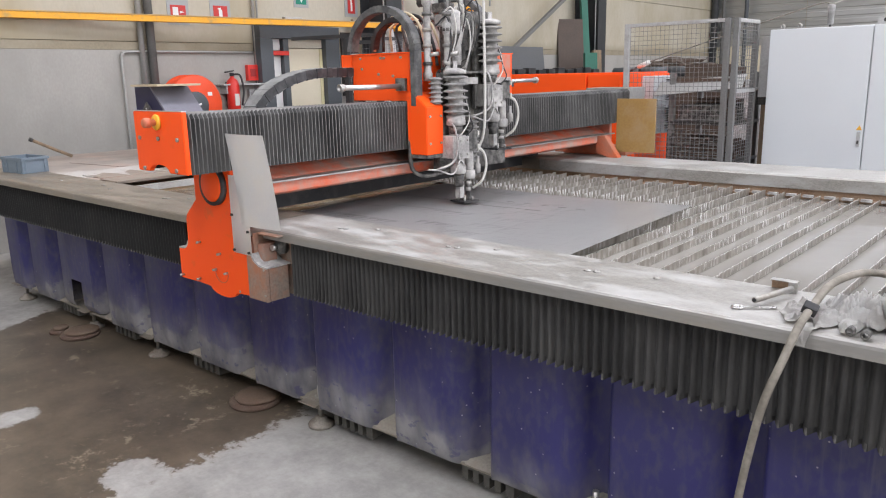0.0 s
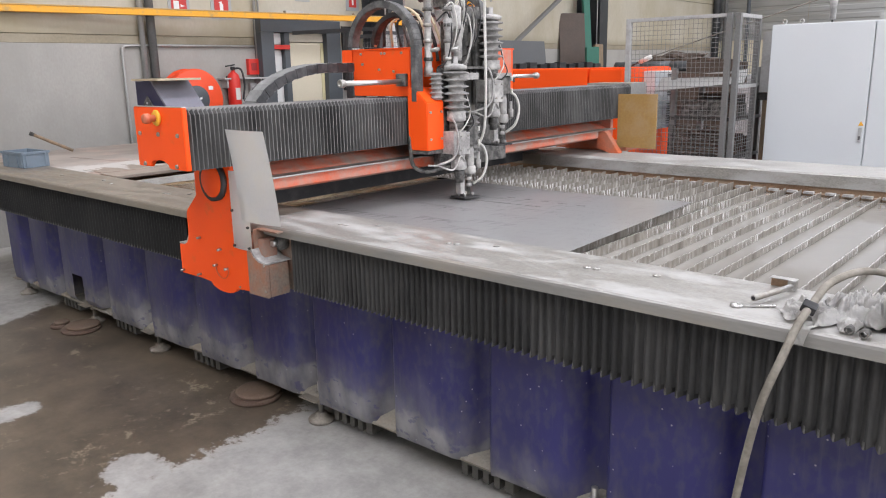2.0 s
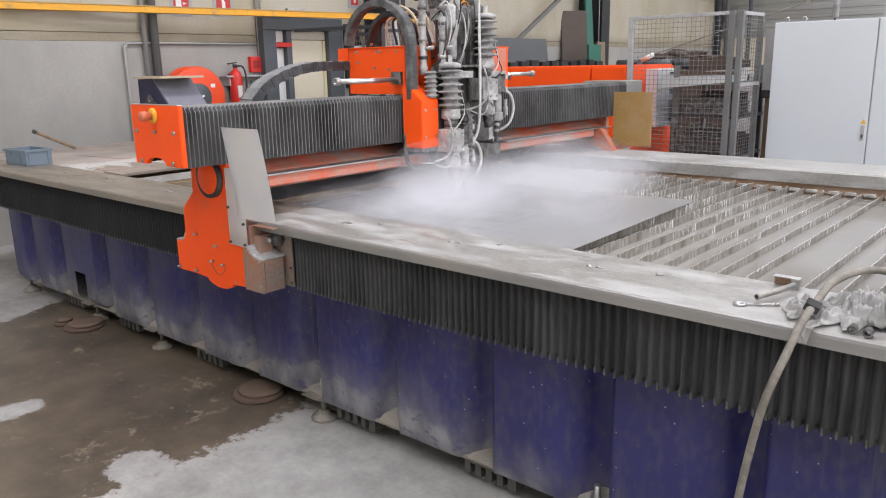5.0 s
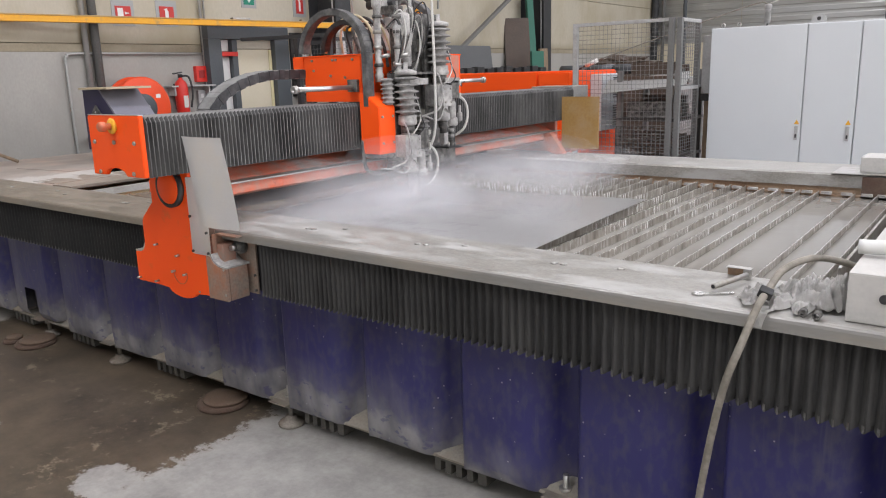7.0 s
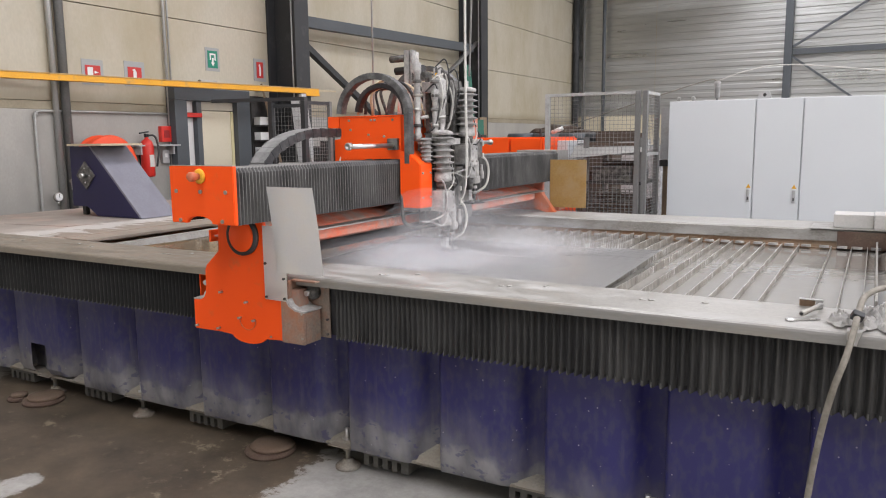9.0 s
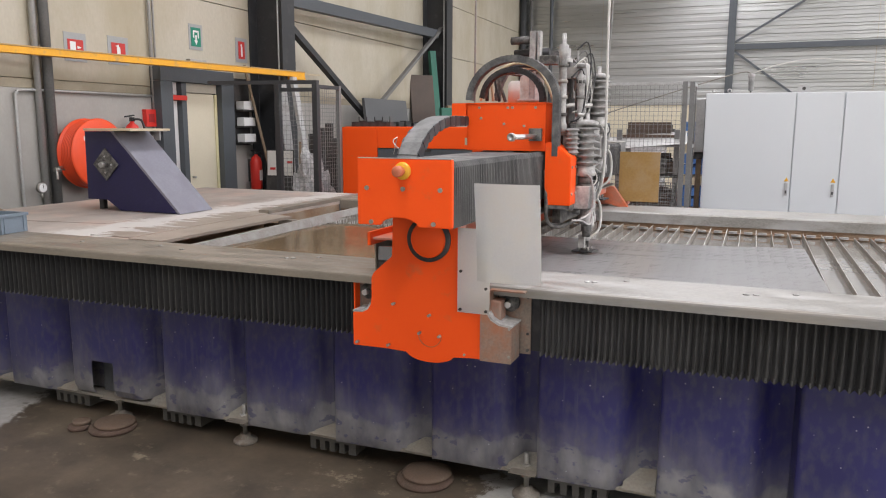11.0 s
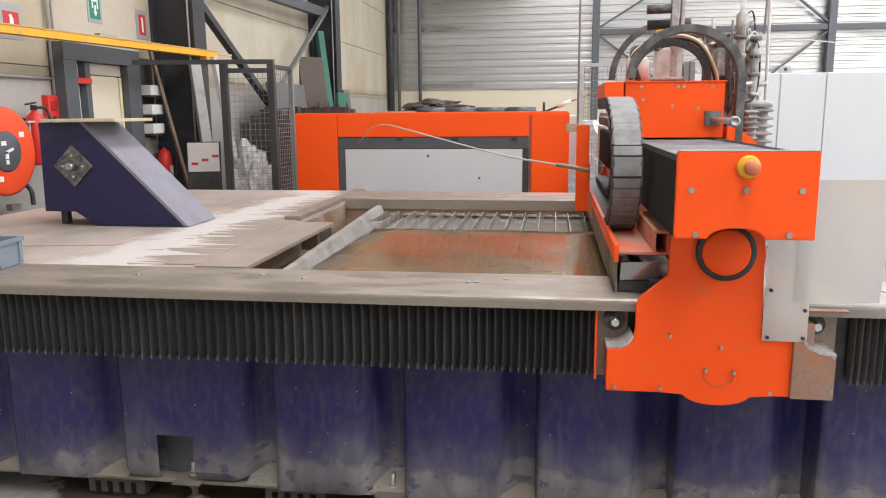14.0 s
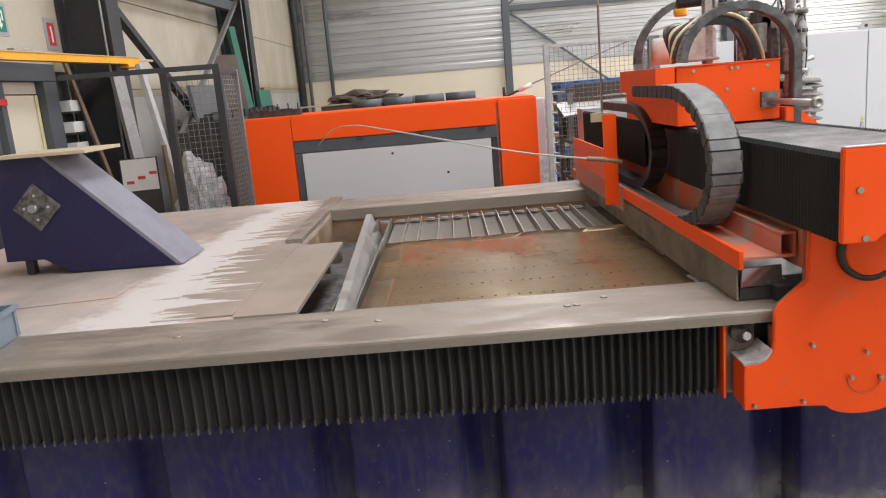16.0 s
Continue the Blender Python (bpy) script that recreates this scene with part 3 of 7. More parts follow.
for _m in (BELLOWS, BELLOWS_DARK, FOLD_EDGE, PLEAT_TIP):
    _m.node_tree.nodes["Principled BSDF"].inputs["Specular IOR Level"].default_value = 0.25
SLAT = slat_material()
SLAT_BACK = mat("dull_slat_face", (0.27, 0.245, 0.21), 0.42, 0.3, 0.16, 14, 0.08, 90, (0.36, 0.335, 0.30), 0.35, 6, stretch=(1, 1, 0.4))
SLAT_EDGE = mat("worn_slat_edge", (0.40, 0.38, 0.35), 0.4, 0.5, 0.3, 30, 0.1, 120)
DECK = deck_material("dusty_deck_plate", (0.27, 0.235, 0.208), (0.45, 0.40, 0.363), 0.62, 0.8)
DECK_ROUGH = deck_material("rusty_deck_plate", (0.24, 0.20, 0.16), (0.37, 0.32, 0.27), 0.5, 0.25)
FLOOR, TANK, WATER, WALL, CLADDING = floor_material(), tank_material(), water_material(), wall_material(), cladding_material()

# ---- the hall ----
part("floor", bx(X0 - 0.3, X1 + 0.3, Y0 - 0.3, Y1 + 0.3, -0.2, 0.0), FLOOR)
tagged(bpy.data.objects["floor"], "stained grey concrete floor with dark wet patches", "floor", kind="structure")

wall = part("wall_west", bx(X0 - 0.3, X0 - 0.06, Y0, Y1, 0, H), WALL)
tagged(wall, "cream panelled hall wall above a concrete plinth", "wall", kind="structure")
part("plinth", bx(X0 - 0.06, X0, Y0, Y1, 0, 1.985, 0.004), mat("pale_concrete_plinth", (0.385, 0.37, 0.34), 0.7, 0, 0.07, 0.9, 0.06, 50, (0.31, 0.30, 0.275), 0.42, 1.1, stretch=(1, 1, 0.6)), wall, "pale concrete plinth")
part("drip_edge", bx(X0 - 0.058, X0 - 0.004, Y0, Y1, 1.987, 2.072, 0.003), mat("tan_drip_edge", (0.29, 0.25, 0.175), 0.65, 0, 0.12, 1.5, 0.03, 40, (0.38, 0.34, 0.26), 0.4, 1.2), wall, "tan metal drip edge")
_z = 2.074
for _h in (1.07, 1.10, 1.10, 1.10, 0.70):
    for _y0, _y1 in ((Y0, 1.9), (1.9, 8.09), (8.09, 13.84), (13.84, Y1)):
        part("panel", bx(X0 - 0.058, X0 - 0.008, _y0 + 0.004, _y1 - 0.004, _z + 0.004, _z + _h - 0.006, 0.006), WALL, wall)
    _z += _h

wall = part("wall_north", bx(X0 - 0.3, X1 + 0.3, Y1 + 0.1, Y1 + 0.3, 0, H), WALL)
tagged(wall, "galvanised ribbed metal cladding over a pale plinth", "wall", kind="structure")
part("plinth", bx(X0, X1, Y1, Y1 + 0.098, 0, 2.22, 0.004), mat("cream_plinth", (0.70, 0.63, 0.48), 0.7, 0, 0.06, 0.8, 0.05, 40), wall, "cream plinth")


def ribbed(x0, x1, z0, z1, y, pitch=0.19, depth=0.013):
    """Horizontal trapezoid sheet cladding that faces the hall."""
    bm = bmesh.new()
    prof, z = [], z0
    while z < z1:
        prof += [(z, 0), (z + pitch * 0.52, 0), (z + pitch * 0.62, depth), (z + pitch * 0.9, depth)]
        z += pitch
    a = [bm.verts.new((x0, y + d, min(h, z1))) for h, d in prof]
    b = [bm.verts.new((x1, y + d, min(h, z1))) for h, d in prof]
    for k in range(len(prof) - 1):
        bm.faces.new((a[k], b[k], b[k + 1], a[k + 1]))
    bmesh.ops.recalc_face_normals(bm, faces=bm.faces[:])
    return bm


for _a, _b in ((X0, -5.6), (-5.6, -2.3), (-2.3, 1.0), (1.0, 3.5), (3.5, X1)):
    part("cladding_sheet", ribbed(_a, _b - 0.012, 2.275, H, Y1 + 0.03), CLADDING, wall)
part("flashing", bx(X0, X1, Y1 - 0.03, Y1 + 0.03, 2.224, 2.272, 0.004), PIPE_GREY, wall, "zinc flashing strip")
# unseen south wall; its wide opening is assumed, for more frontal light
_s = bx(X0 - 0.3, X1 + 0.3, Y0 - 0.3, Y0, 0, 1.1)
bx(X0 - 0.3, X1 + 0.3, Y0 - 0.3, Y0, 4.7, H, bm=_s)
bx(X0 - 0.3, -6.5, Y0 - 0.3, Y0, 1.1, 4.7, bm=_s)
bx(4.5, X1 + 0.3, Y0 - 0.3, Y0, 1.1, 4.7, bm=_s)
tagged(part("wall_south", _s, WALL), "unseen cream hall wall with an assumed wide opening", "wall", kind="structure")
# east wall, with the long window band
_e = bx(X1, X1 + 0.2, Y0, Y1, 0, 1.55)
bx(X1, X1 + 0.2, Y0, Y1, 5.25, H, bm=_e)
bx(X1, X1 + 0.2, Y0, -1.05, 1.55, 5.25, bm=_e)
bx(X1, X1 + 0.2, 17.05, Y1, 1.55, 5.25, bm=_e)
tagged(part("wall_east", _e, WALL), "cream hall wall with a long window band", "wall", kind="structure")
_c = bmesh.new()
_xs = [X0 - 0.3] + [v for a in SKYLIGHTS for v in a] + [X1 + 0.3]
for k in range(0, len(_xs), 2):
    bx(_xs[k], _xs[k + 1], Y0 - 0.3, Y1 + 0.3, H, H + 0.15, bm=_c)
for _a, _b in SKYLIGHTS:
    _ys = [Y0 - 0.3] + [v for a in LIGHT_Y for v in a] + [Y1 + 0.3]
    for k in range(0, len(_ys), 2):
        bx(_a, _b, _ys[k], _ys[k + 1], H, H + 0.15, bm=_c)
tagged(part("ceiling", _c, mat("white_roof_sheet", (0.6, 0.59, 0.56), 0.6, 0, 0.05)), "pale roof sheets with long skylights", "ceiling", kind="structure")


def column(x_wall, y, label):
    t = thing("steel_column", label, "column", (x_wall, y, 0), "hall columns", "structure")
    part("web", bx(0.03, 0.50, -0.006, 0.006, 0, H), COLUMN, t)
    part("flange", bx(0.0, 0.022, -0.15, 0.15, 0, H, 0.003), COLUMN, t)
    part("flange", bx(0.50, 0.522, -0.15, 0.15, 0, H, 0.003), COLUMN, t)
    part("conduit", cyl((0.45, -0.135, 0), (0.45, -0.135, 5.0), 0.012), PIPE_GREY, t, "thin grey conduit")
    return t


for _y in (8.09, 13.84):
    column(X0, _y, "black-painted steel H-section column against the cream wall")


def beam(name, p, q, w, d, material, label, category="brace"):
    p, q = Vector(p), Vector(q)
    m = Matrix.Translation((p + q) / 2) @ (q - p).to_track_quat("Z", "Y").to_matrix().to_4x4()
    n = (q - p).length / 2
    b = bx(-w / 2, w / 2, -d / 2, d / 2, -n, n, 0.004, m=m)
    return tagged(part(name, b, material), label, category, kind="structure")


beam("wall_girt", (-7.62, 8.3, 3.34), (-7.62, 13.7, 3.46), 0.12, 0.16, FRAME_GREY, "dark grey steel girt between two columns")
beam("diagonal_brace", (-7.55, 8.3, 3.02), (-7.55, 12.0, 1.02), 0.09, 0.09, COLUMN, "black steel diagonal brace")
beam("diagonal_brace", (-7.56, 13.9, 3.62), (-7.56, 9.9, 1.35), 0.07, 0.06, CAGE_GREY, "grey steel diagonal brace")
# the far wall's framing
for _x in (-2.3, 3.5):
    beam("wall_post", (_x, 20.45, 0), (_x, 20.45, H), 0.18, 0.2, FRAME_GREY, "dark grey steel post on the clad far wall", "column")
beam("wall_girt", (-2.2, 20.44, 3.66), (8.9, 20.44, 3.66), 0.1, 0.14, FRAME_GREY, "dark grey steel girt on the far wall")
for _a, _b in (((-2.2, 3.55), (0.9, 1.2)), ((-2.2, 3.78), (0.2, 5.25)), ((3.4, 3.55), (1.1, 1.7)), ((3.4, 3.78), (1.6, 5.2))):
    beam("diagonal_brace", (_a[0], 20.43, _a[1]), (_b[0], 20.43, _b[1]), 0.09, 0.05, FRAME_GREY, "dark grey steel diagonal brace on the far wall")
for _x, _r, _m in ((-7.79, 0.09, COLUMN), (-7.56, 0.045, PIPE_DARK), (-6.98, 0.05, FRAME_GREY)):
    tagged(part("wall_pipe", cyl((_x, 20.42, 0), (_x, 20.42, H), _r), _m), "dark grey vertical pipe by the hall corner", "pipe", kind="structure")


def sign(y, z, w, h, colour, rw, rh, kind):
    """A printed safety sign on its grey backing plate."""
    t = thing("safety_sign", {"fire": "red fire-equipment sign with white symbol on a grey plate", "reel": "red fire-hose sign with white symbol on a grey plate",
                              "exit": "green emergency sign with white symbol on a grey plate"}[kind], "sign", (X0 - 0.008, y, z), "wall signs")
    part("backing_plate", bx(0, 0.006, 0, w, 0, h, 0.0015), SIGN_PLATE, t)
    a, b = (w - rw) / 2, (h - rh) / 2
    part("panel", bx(0.006, 0.010, a, a + rw, b, b + rh, 0.001), colour, t)
    if kind == "exit":
        sy = slab([(a + rw * .2, b + rh * .45), (a + rw * .2, b + rh * .85), (a + rw * .8, b + rh * .85), (a + rw * .8, b + rh * .45), (a + rw * .68, b + rh * .45), (a + rw * .68, b + rh * .75), (a + rw * .32, b + rh * .75), (a + rw * .32, b + rh * .45)], "x", 0.0102, 0.0125)
        slab([(a + rw * .5, b + rh * .1), (a + rw * .3, b + rh * .32), (a + rw * .42, b + rh * .32), (a + rw * .42, b + rh * .6), (a + rw * .58, b + rh * .6), (a + rw * .58, b + rh * .32), (a + rw * .7, b + rh * .32)], "x", 0.0102, 0.0125, bm=sy)
    elif kind == "reel":
        sy = bx(0.0102, 0.0125, a + rw * .14, a + rw * .5, b + rh * .15, b + rh * .85)
        slab([(a + rw * .6, b + rh * .4), (a + rw * .9, b + rh * .5), (a + rw * .6, b + rh * .6)], "x", 0.0102, 0.0125, bm=sy)
    else:
        sy = bx(0.0102, 0.0125, a + rw * .38, a + rw * .62, b + rh * .14, b + rh * .68)
        slab([(a + rw * .42, b + rh * .68), (a + rw * .58, b + rh * .68), (a + rw * .52, b + rh * .88), (a + rw * .3, b + rh * .8)], "x", 0.0102, 0.0125, bm=sy)
    part("symbol", sy, WHITE, t)


sign(4.97, 2.27, 0.27, 0.28, RED_SIGN, 0.19, 0.15, "reel")
sign(5.52, 2.28, 0.28, 0.29, RED_SIGN, 0.19, 0.16, "fire")
sign(6.77, 2.545, 0.24, 0.30, GREEN_SIGN, 0.17, 0.22, "exit")
sign(7.65, 2.465, 0.24, 0.31, RED_SIGN, 0.13, 0.22, "fire")

# pipes and conduits on the wall
tagged(part("downpipe", cyl((X0 + 0.06, 4.705, 0), (X0 + 0.06, 4.705, H), 0.046, seg=20), PIPE_DARK), "dark grey plastic downpipe on the wall", "pipe", kind="structure")
tagged(part("downpipe", cyl((X0 + 0.04, 4.60, 0), (X0 + 0.04, 4.60, H), 0.03, seg=20), PIPE_GREY), "pale grey wall pipe beside a dark downpipe", "pipe", kind="structure")
tagged(part("water_pipe", tube([(X0 + 0.03, 4.36, 0.0), (X0 + 0.03, 4.36, 1.0), (X0 + 0.03, 4.36, 1.85), (X0 + 0.03, 4.38, 1.93), (X0 + 0.03, 4.47, 1.965), (X0 + 0.03, 5.2, 1.97), (X0 + 0.03, 6.07, 1.97)], 0.014), PIPE_GREY), "thin grey water pipe with a bend", "pipe", kind="structure")
for _y, _r in ((6.10, 0.018), (6.16, 0.012)):
    tagged(part("conduit", cyl((X0 + 0.03, _y, 0), (X0 + 0.03, _y, H), _r), PIPE_GREY), "grey electrical conduit beside the door", "conduit", kind="structure")

# gauge and taps at the pipe
g = thing("pressure_gauge", "round white pressure gauge on a wall pipe", "gauge", (X0 + 0.1, 4.5, 1.06))
part("case", lathe([(0.045, -0.02), (0.05, -0.015), (0.05, 0.015), (0.043, 0.02)], axis="x"), STEEL, g)
part("dial", cyl((0.021, 0, 0), (0.024, 0, 0), 0.04, seg=24), WHITE, g, "white dial face")
part("needle", bx(0.0245, 0.026, -0.003, 0.003, -0.005, 0.032), BLACK, g)
part("stem", cyl((0, 0, -0.09), (0, 0, -0.045), 0.012), STEEL, g)
v = thing("wall_valve", "brass and steel wall valve with side handle", "valve", (X0 + 0.08, 4.72, 1.22))
part("body", cyl((0.02, -0.06, 0), (0.02, 0.06, 0), 0.022), STEEL, v)
part("handle", bx(0.03, 0.05, -0.02, 0.11, 0.02, 0.034, 0.003), STEEL_BRIGHT, v)
part("spout", tube([(0.02, -0.05, 0), (0.06, -0.07, -0.02), (0.07, -0.075, -0.09)], 0.012), STEEL, v)


def extinguisher(x, y, z, label):
    t = thing("fire_extinguisher", label, "fire extinguisher", (x, y, z))
    part("cylinder", lathe([(0.0, 0), (0.07, 0), (0.078, 0.02), (0.078, 0.36), (0.06, 0.42), (0.025, 0.45), (0.02, 0.47)]), RED_PAINT, t)
    part("label_panel", bx(0.072, 0.0805, -0.03, 0.03, 0.12, 0.26, 0.002), PAPER, t, "white printed label")
    part("valve", bx(-0.02, 0.02, -0.02, 0.02, 0.465, 0.51, 0.004), BLACK, t)
    part("lever", bx(-0.015, 0.015, -0.02, 0.10, 0.515, 0.53, 0.003, m=pose(0, 0, 0, 8, 0, 0)), BLACK, t)
    part("hose", tube([(0.02, 0.0, 0.49), (0.07, 0.07, 0.47), (0.09, 0.09, 0.3), (0.085, 0.06, 0.12)], 0.012), BLACK, t)
    part("wall_bracket", bx(-0.11, -0.078, -0.03, 0.03, 0.1, 0.4, 0.003), DARK, t)
    return t


extinguisher(X0 + 0.115, 5.67, 1.22, "red fire extinguisher with black valve beside a hose reel")
extinguisher(X0 + 0.115, 7.84, 0.80, "red fire extinguisher hanging beside the door")
t = thing("alarm_box", "small red alarm box fixed to the wall", "alarm", (X0 + 0.0, 6.02, 1.726))
part("case", bx(0, 0.06, -0.075, 0.075, -0.095, 0.095, 0.006), RED_PAINT, t)
part("button_plate", bx(0.06, 0.066, -0.04, 0.04, -0.045, 0.045, 0.002), mat("dark_red_plastic", (0.32, 0.02, 0.02), 0.4), t)
t = thing("wall_shelf", "pale narrow shelf plate on the wall", "shelf", (X0, 5.72, 1.58))
part("board", bx(0, 0.16, -0.2, 0.42, 0, 0.018, 0.003), LIGHT_STEEL, t)
part("bracket", bx(0, 0.13, -0.15, -0.13, -0.1, 0, 0.002), LIGHT_STEEL, t)
part("bracket", bx(0, 0.13, 0.33, 0.35, -0.1, 0, 0.002), LIGHT_STEEL, t)
t = thing("switch_box", "small grey switch box on the wall", "switch", (X0, 6.0, 1.47))
part("case", bx(0, 0.05, -0.05, 0.05, -0.1, 0.06, 0.005), LIGHT_STEEL, t)
part("rocker", bx(0.05, 0.057, -0.02, 0.02, -0.03, 0.02, 0.002), WHITE, t)


def hose_reel():
    t = thing("fire_hose_reel", "orange-red fire hose reel with wound red hose", "hose reel", (X0 + 0.02, 5.04, 1.365))
    part("disc", lathe([(0.10, 0.30), (0.34, 0.30), (0.365, 0.29), (0.365, 0.275), (0.10, 0.275)], axis="x", seg=40), REEL_RED, t)
    part("disc", lathe([(0.06, 0.08), (0.34, 0.08), (0.365, 0.09), (0.365, 0.105), (0.06, 0.105)], axis="x", seg=40), REEL_RED, t)
    part("hub", lathe([(0.0, 0.06), (0.168, 0.06), (0.168, 0.308), (0.155, 0.316), (0.0, 0.318)], axis="x", seg=28), FRAME_GREY, t, "dark grey hub")
    for y, z, w, h, a in ((-0.045, 0.07, 0.03, 0.018, 0), (0.01, 0.005, 0.055, 0.012, 18), (-0.02, -0.03, 0.02, 0.03, 0), (-0.02, -0.085, 0.018, 0.018, 0)):
        part("hub_print", bx(0.3185, 0.3205, -w, w, -h, h, m=pose(0, y, z, a)), WHITE, t, "worn white print")
    hose = bmesh.new()
    pts = []
    for rr, way in ((0.29, 1), (0.335, -1)):
        for a in range(16 * 7 + 1):
            x_ = 0.12 + 0.15 * a / 112
            pts.append((x_ if way > 0 else 0.39 - x_, rr * math.cos(a * math.pi / 8), rr * math.sin(a * math.pi / 8)))
    tube(pts, 0.0125, 8, 2, bm=hose)
    part("wound_hose", hose, REEL_RED, t, "wound red rubber hose")
    part("wall_arm", bx(0.0, 0.09, -0.04, 0.04, -0.18, 0.18, 0.004), DARK, t)
    part("nozzle", tube([(0.2, 0.3, -0.28), (0.24, 0.33, -0.36), (0.25, 0.33, -0.48)], 0.02), BLACK, t)
    part("valve", bx(0.1, 0.16, 0.18, 0.3, -0.52, -0.46, 0.006), STEEL, t)
    for a in (0.6, 2.4, 4.3):
        part("sticker", bx(0.3005, 0.303, -0.03, 0.03, -0.022, 0.022, m=pose(0, 0.24 * math.cos(a), 0.24 * math.sin(a))), WHITE, t)
    t.scale = (0.95, 0.95, 0.95)
    return t


hose_reel()

# jib rail folded along the wall
t = thing("jib_crane_arm", "yellow-orange steel jib arm folded along the wall", "crane arm", (0, 0, 0))
_d = Vector((0.53, 5.1, 0.02))
_m = Matrix.Translation((-7.585, 5.75, 2.33)) @ _d.to_track_quat("Y", "Z").to_matrix().to_4x4()
part("arm", bx(-0.05, 0.05, -4.2, 2.56, -0.05, 0.012, 0.004, m=_m), YELLOW, t)
part("top_flange", bx(-0.058, 0.058, -4.2, 2.56, 0.012, 0.024, 0.002, m=_m), mat("dusty_tan_flange", (0.55, 0.36, 0.14), 0.7, 0, 0.15, 4), t, "dusty top flange")
part("end_stop", bx(-0.06, 0.06, 2.3, 2.56, -0.085, -0.05, 0.004, m=_m), YELLOW, t)
part("tail_bar", bx(-0.012, 0.012, 2.56, 2.95, -0.012, 0.012, 0.002, m=_m), WOOD_PALE, t)
part("wall_bracket", bx(X0, X0 + 0.10, 1.5, 1.76, 2.05, 2.55, 0.006), YELLOW, t)
part("trolley", bx(-0.03, 0.03, 0.55, 0.8, 0.026, 0.05, 0.004, m=_m), STEEL, t)

# door with its steel portal
t = thing("door_1", "cream door in a slate-grey steel portal beside a narrow white side light", "door", (X0, 6.09, 0), kind="structure")
part("jamb", bx(0, 0.15, 0.0, 0.19, 0, 2.14, 0.004), FRAME_GREY, t)
part("jamb", bx(0, 0.15, 1.05, 1.29, 0, 2.14, 0.004), FRAME_GREY, t)
part("lintel", bx(0, 0.155, 0.0, 1.29, 2.142, 2.30, 0.004), FRAME_GREY, t)
part("door_leaf", bx(0.02, 0.06, 0.50, 1.04, 0.01, 2.02, 0.004), DOOR_CREAM, t, "cream door leaf")
part("side_light", bx(0.01, 0.03, 0.195, 0.385, 0.01, 1.925, 0.003), mat("bright_glazing", (0.75, 0.75, 0.73), 0.2, 0, 0.03), t, "pale glazed side panel")
part("top_light", bx(0.01, 0.03, 0.195, 0.385, 2.0, 2.138, 0.003), bpy.data.materials["bright_glazing"], t, "small pale glazed panel")
part("door_post", bx(0.02, 0.10, 0.39, 0.47, 0, 2.138, 0.003), FRAME_GREY, t)
part("transom", bx(0.02, 0.07, 0.475, 1.045, 2.03, 2.138, 0.003), mat("tan_transom", (0.45, 0.41, 0.33), 0.6), t)
part("closer", bx(0.061, 0.12, 0.20, 0.46, 1.935, 1.99, 0.006), RED_PAINT, t, "red closer bar")
part("door_edge", bx(0.062, 0.075, 1.0, 1.045, 0.01, 2.02, 0.003), mat("pale_yellow_edge", (0.72, 0.66, 0.40), 0.5), t, "pale yellow door edge")
part("door_handle", cyl((0.06, 0.56, 1.03), (0.11, 0.56, 1.03), 0.012), STEEL, t)

# wall rack with white boxes, planks and panels beside the door
t = thing("wall_rack", "dark wall rack holding white boxes", "rack", (X0, 7.53, 1.39))
part("back_panel", bx(0.0, 0.03, 0, 0.32, 0, 0.86, 0.003), DARK, t)
for k in range(3):
    part("tray", bx(0.03, 0.17, 0.0, 0.32, 0.02 + 0.21 * k, 0.04 + 0.21 * k, 0.003), DARK, t)
    part("storage_box", bx(0.04, 0.16, 0.03, 0.27, 0.042 + 0.21 * k, 0.15 + 0.21 * k, 0.008), WHITE, t, "white plastic box")


def leaning(name, p, q, w, d, material, label, cat):
    p, q = Vector(p), Vector(q)
    m = Matrix.Translation((p + q) / 2) @ (q - p).to_track_quat("Z", "X").to_matrix().to_4x4()
    n = (q - p).length / 2
    return tagged(part(name, bx(-w / 2, w / 2, -d / 2, d / 2, -n, n, 0.004, m=m), material), label, cat)


leaning("wooden_plank", (-7.42, 8.0, 0.02), (-7.80, 7.68, 2.42), 0.03, 0.10, WOOD, "long weathered wooden plank leaning on the wall", "plank")
leaning("steel_tube", (-7.22, 7.98, 0.02), (-7.36, 7.86, 2.2), 0.11, 0.11, LIGHT_STEEL, "grey square tube leaning by the column", "tube")
leaning("timber_post", (-6.66, 7.60, 0.02), (-7.02, 7.62, 2.25), 0.05, 0.09, LIGHT_STEEL, "pale grey slanted bar leaning behind the cage", "bar")
leaning("steel_tube", (-6.80, 7.40, 0.02), (-6.84, 7.46, 1.45), 0.09, 0.03, WOOD, "brown board standing by the column", "board")
t = thing("notice_board", "white printed notice sheets on a leaning board", "notice", (-7.08, 7.32, 0))
part("board", bx(-0.18, 0.18, 0, 0.02, 0.02, 1.35, 0.003, m=pose(0, 0, 0, -4, 0, 14)), DARK, t)
part("sheet", bx(-0.165, 0.165, -0.006, -0.002, 1.03, 1.34, m=pose(0, 0, 0, -4, 0, 14)), PAPER, t, "white printed sheet")
for k, _x in enumerate((-0.13, -0.02, 0.09)):
    part("print_bar", bx(_x, _x + 0.07, -0.009, -0.006, 1.10 + 0.04 * k, 1.13 + 0.04 * k, m=pose(0, 0, 0, -4, 0, 14)), RED_SIGN, t)


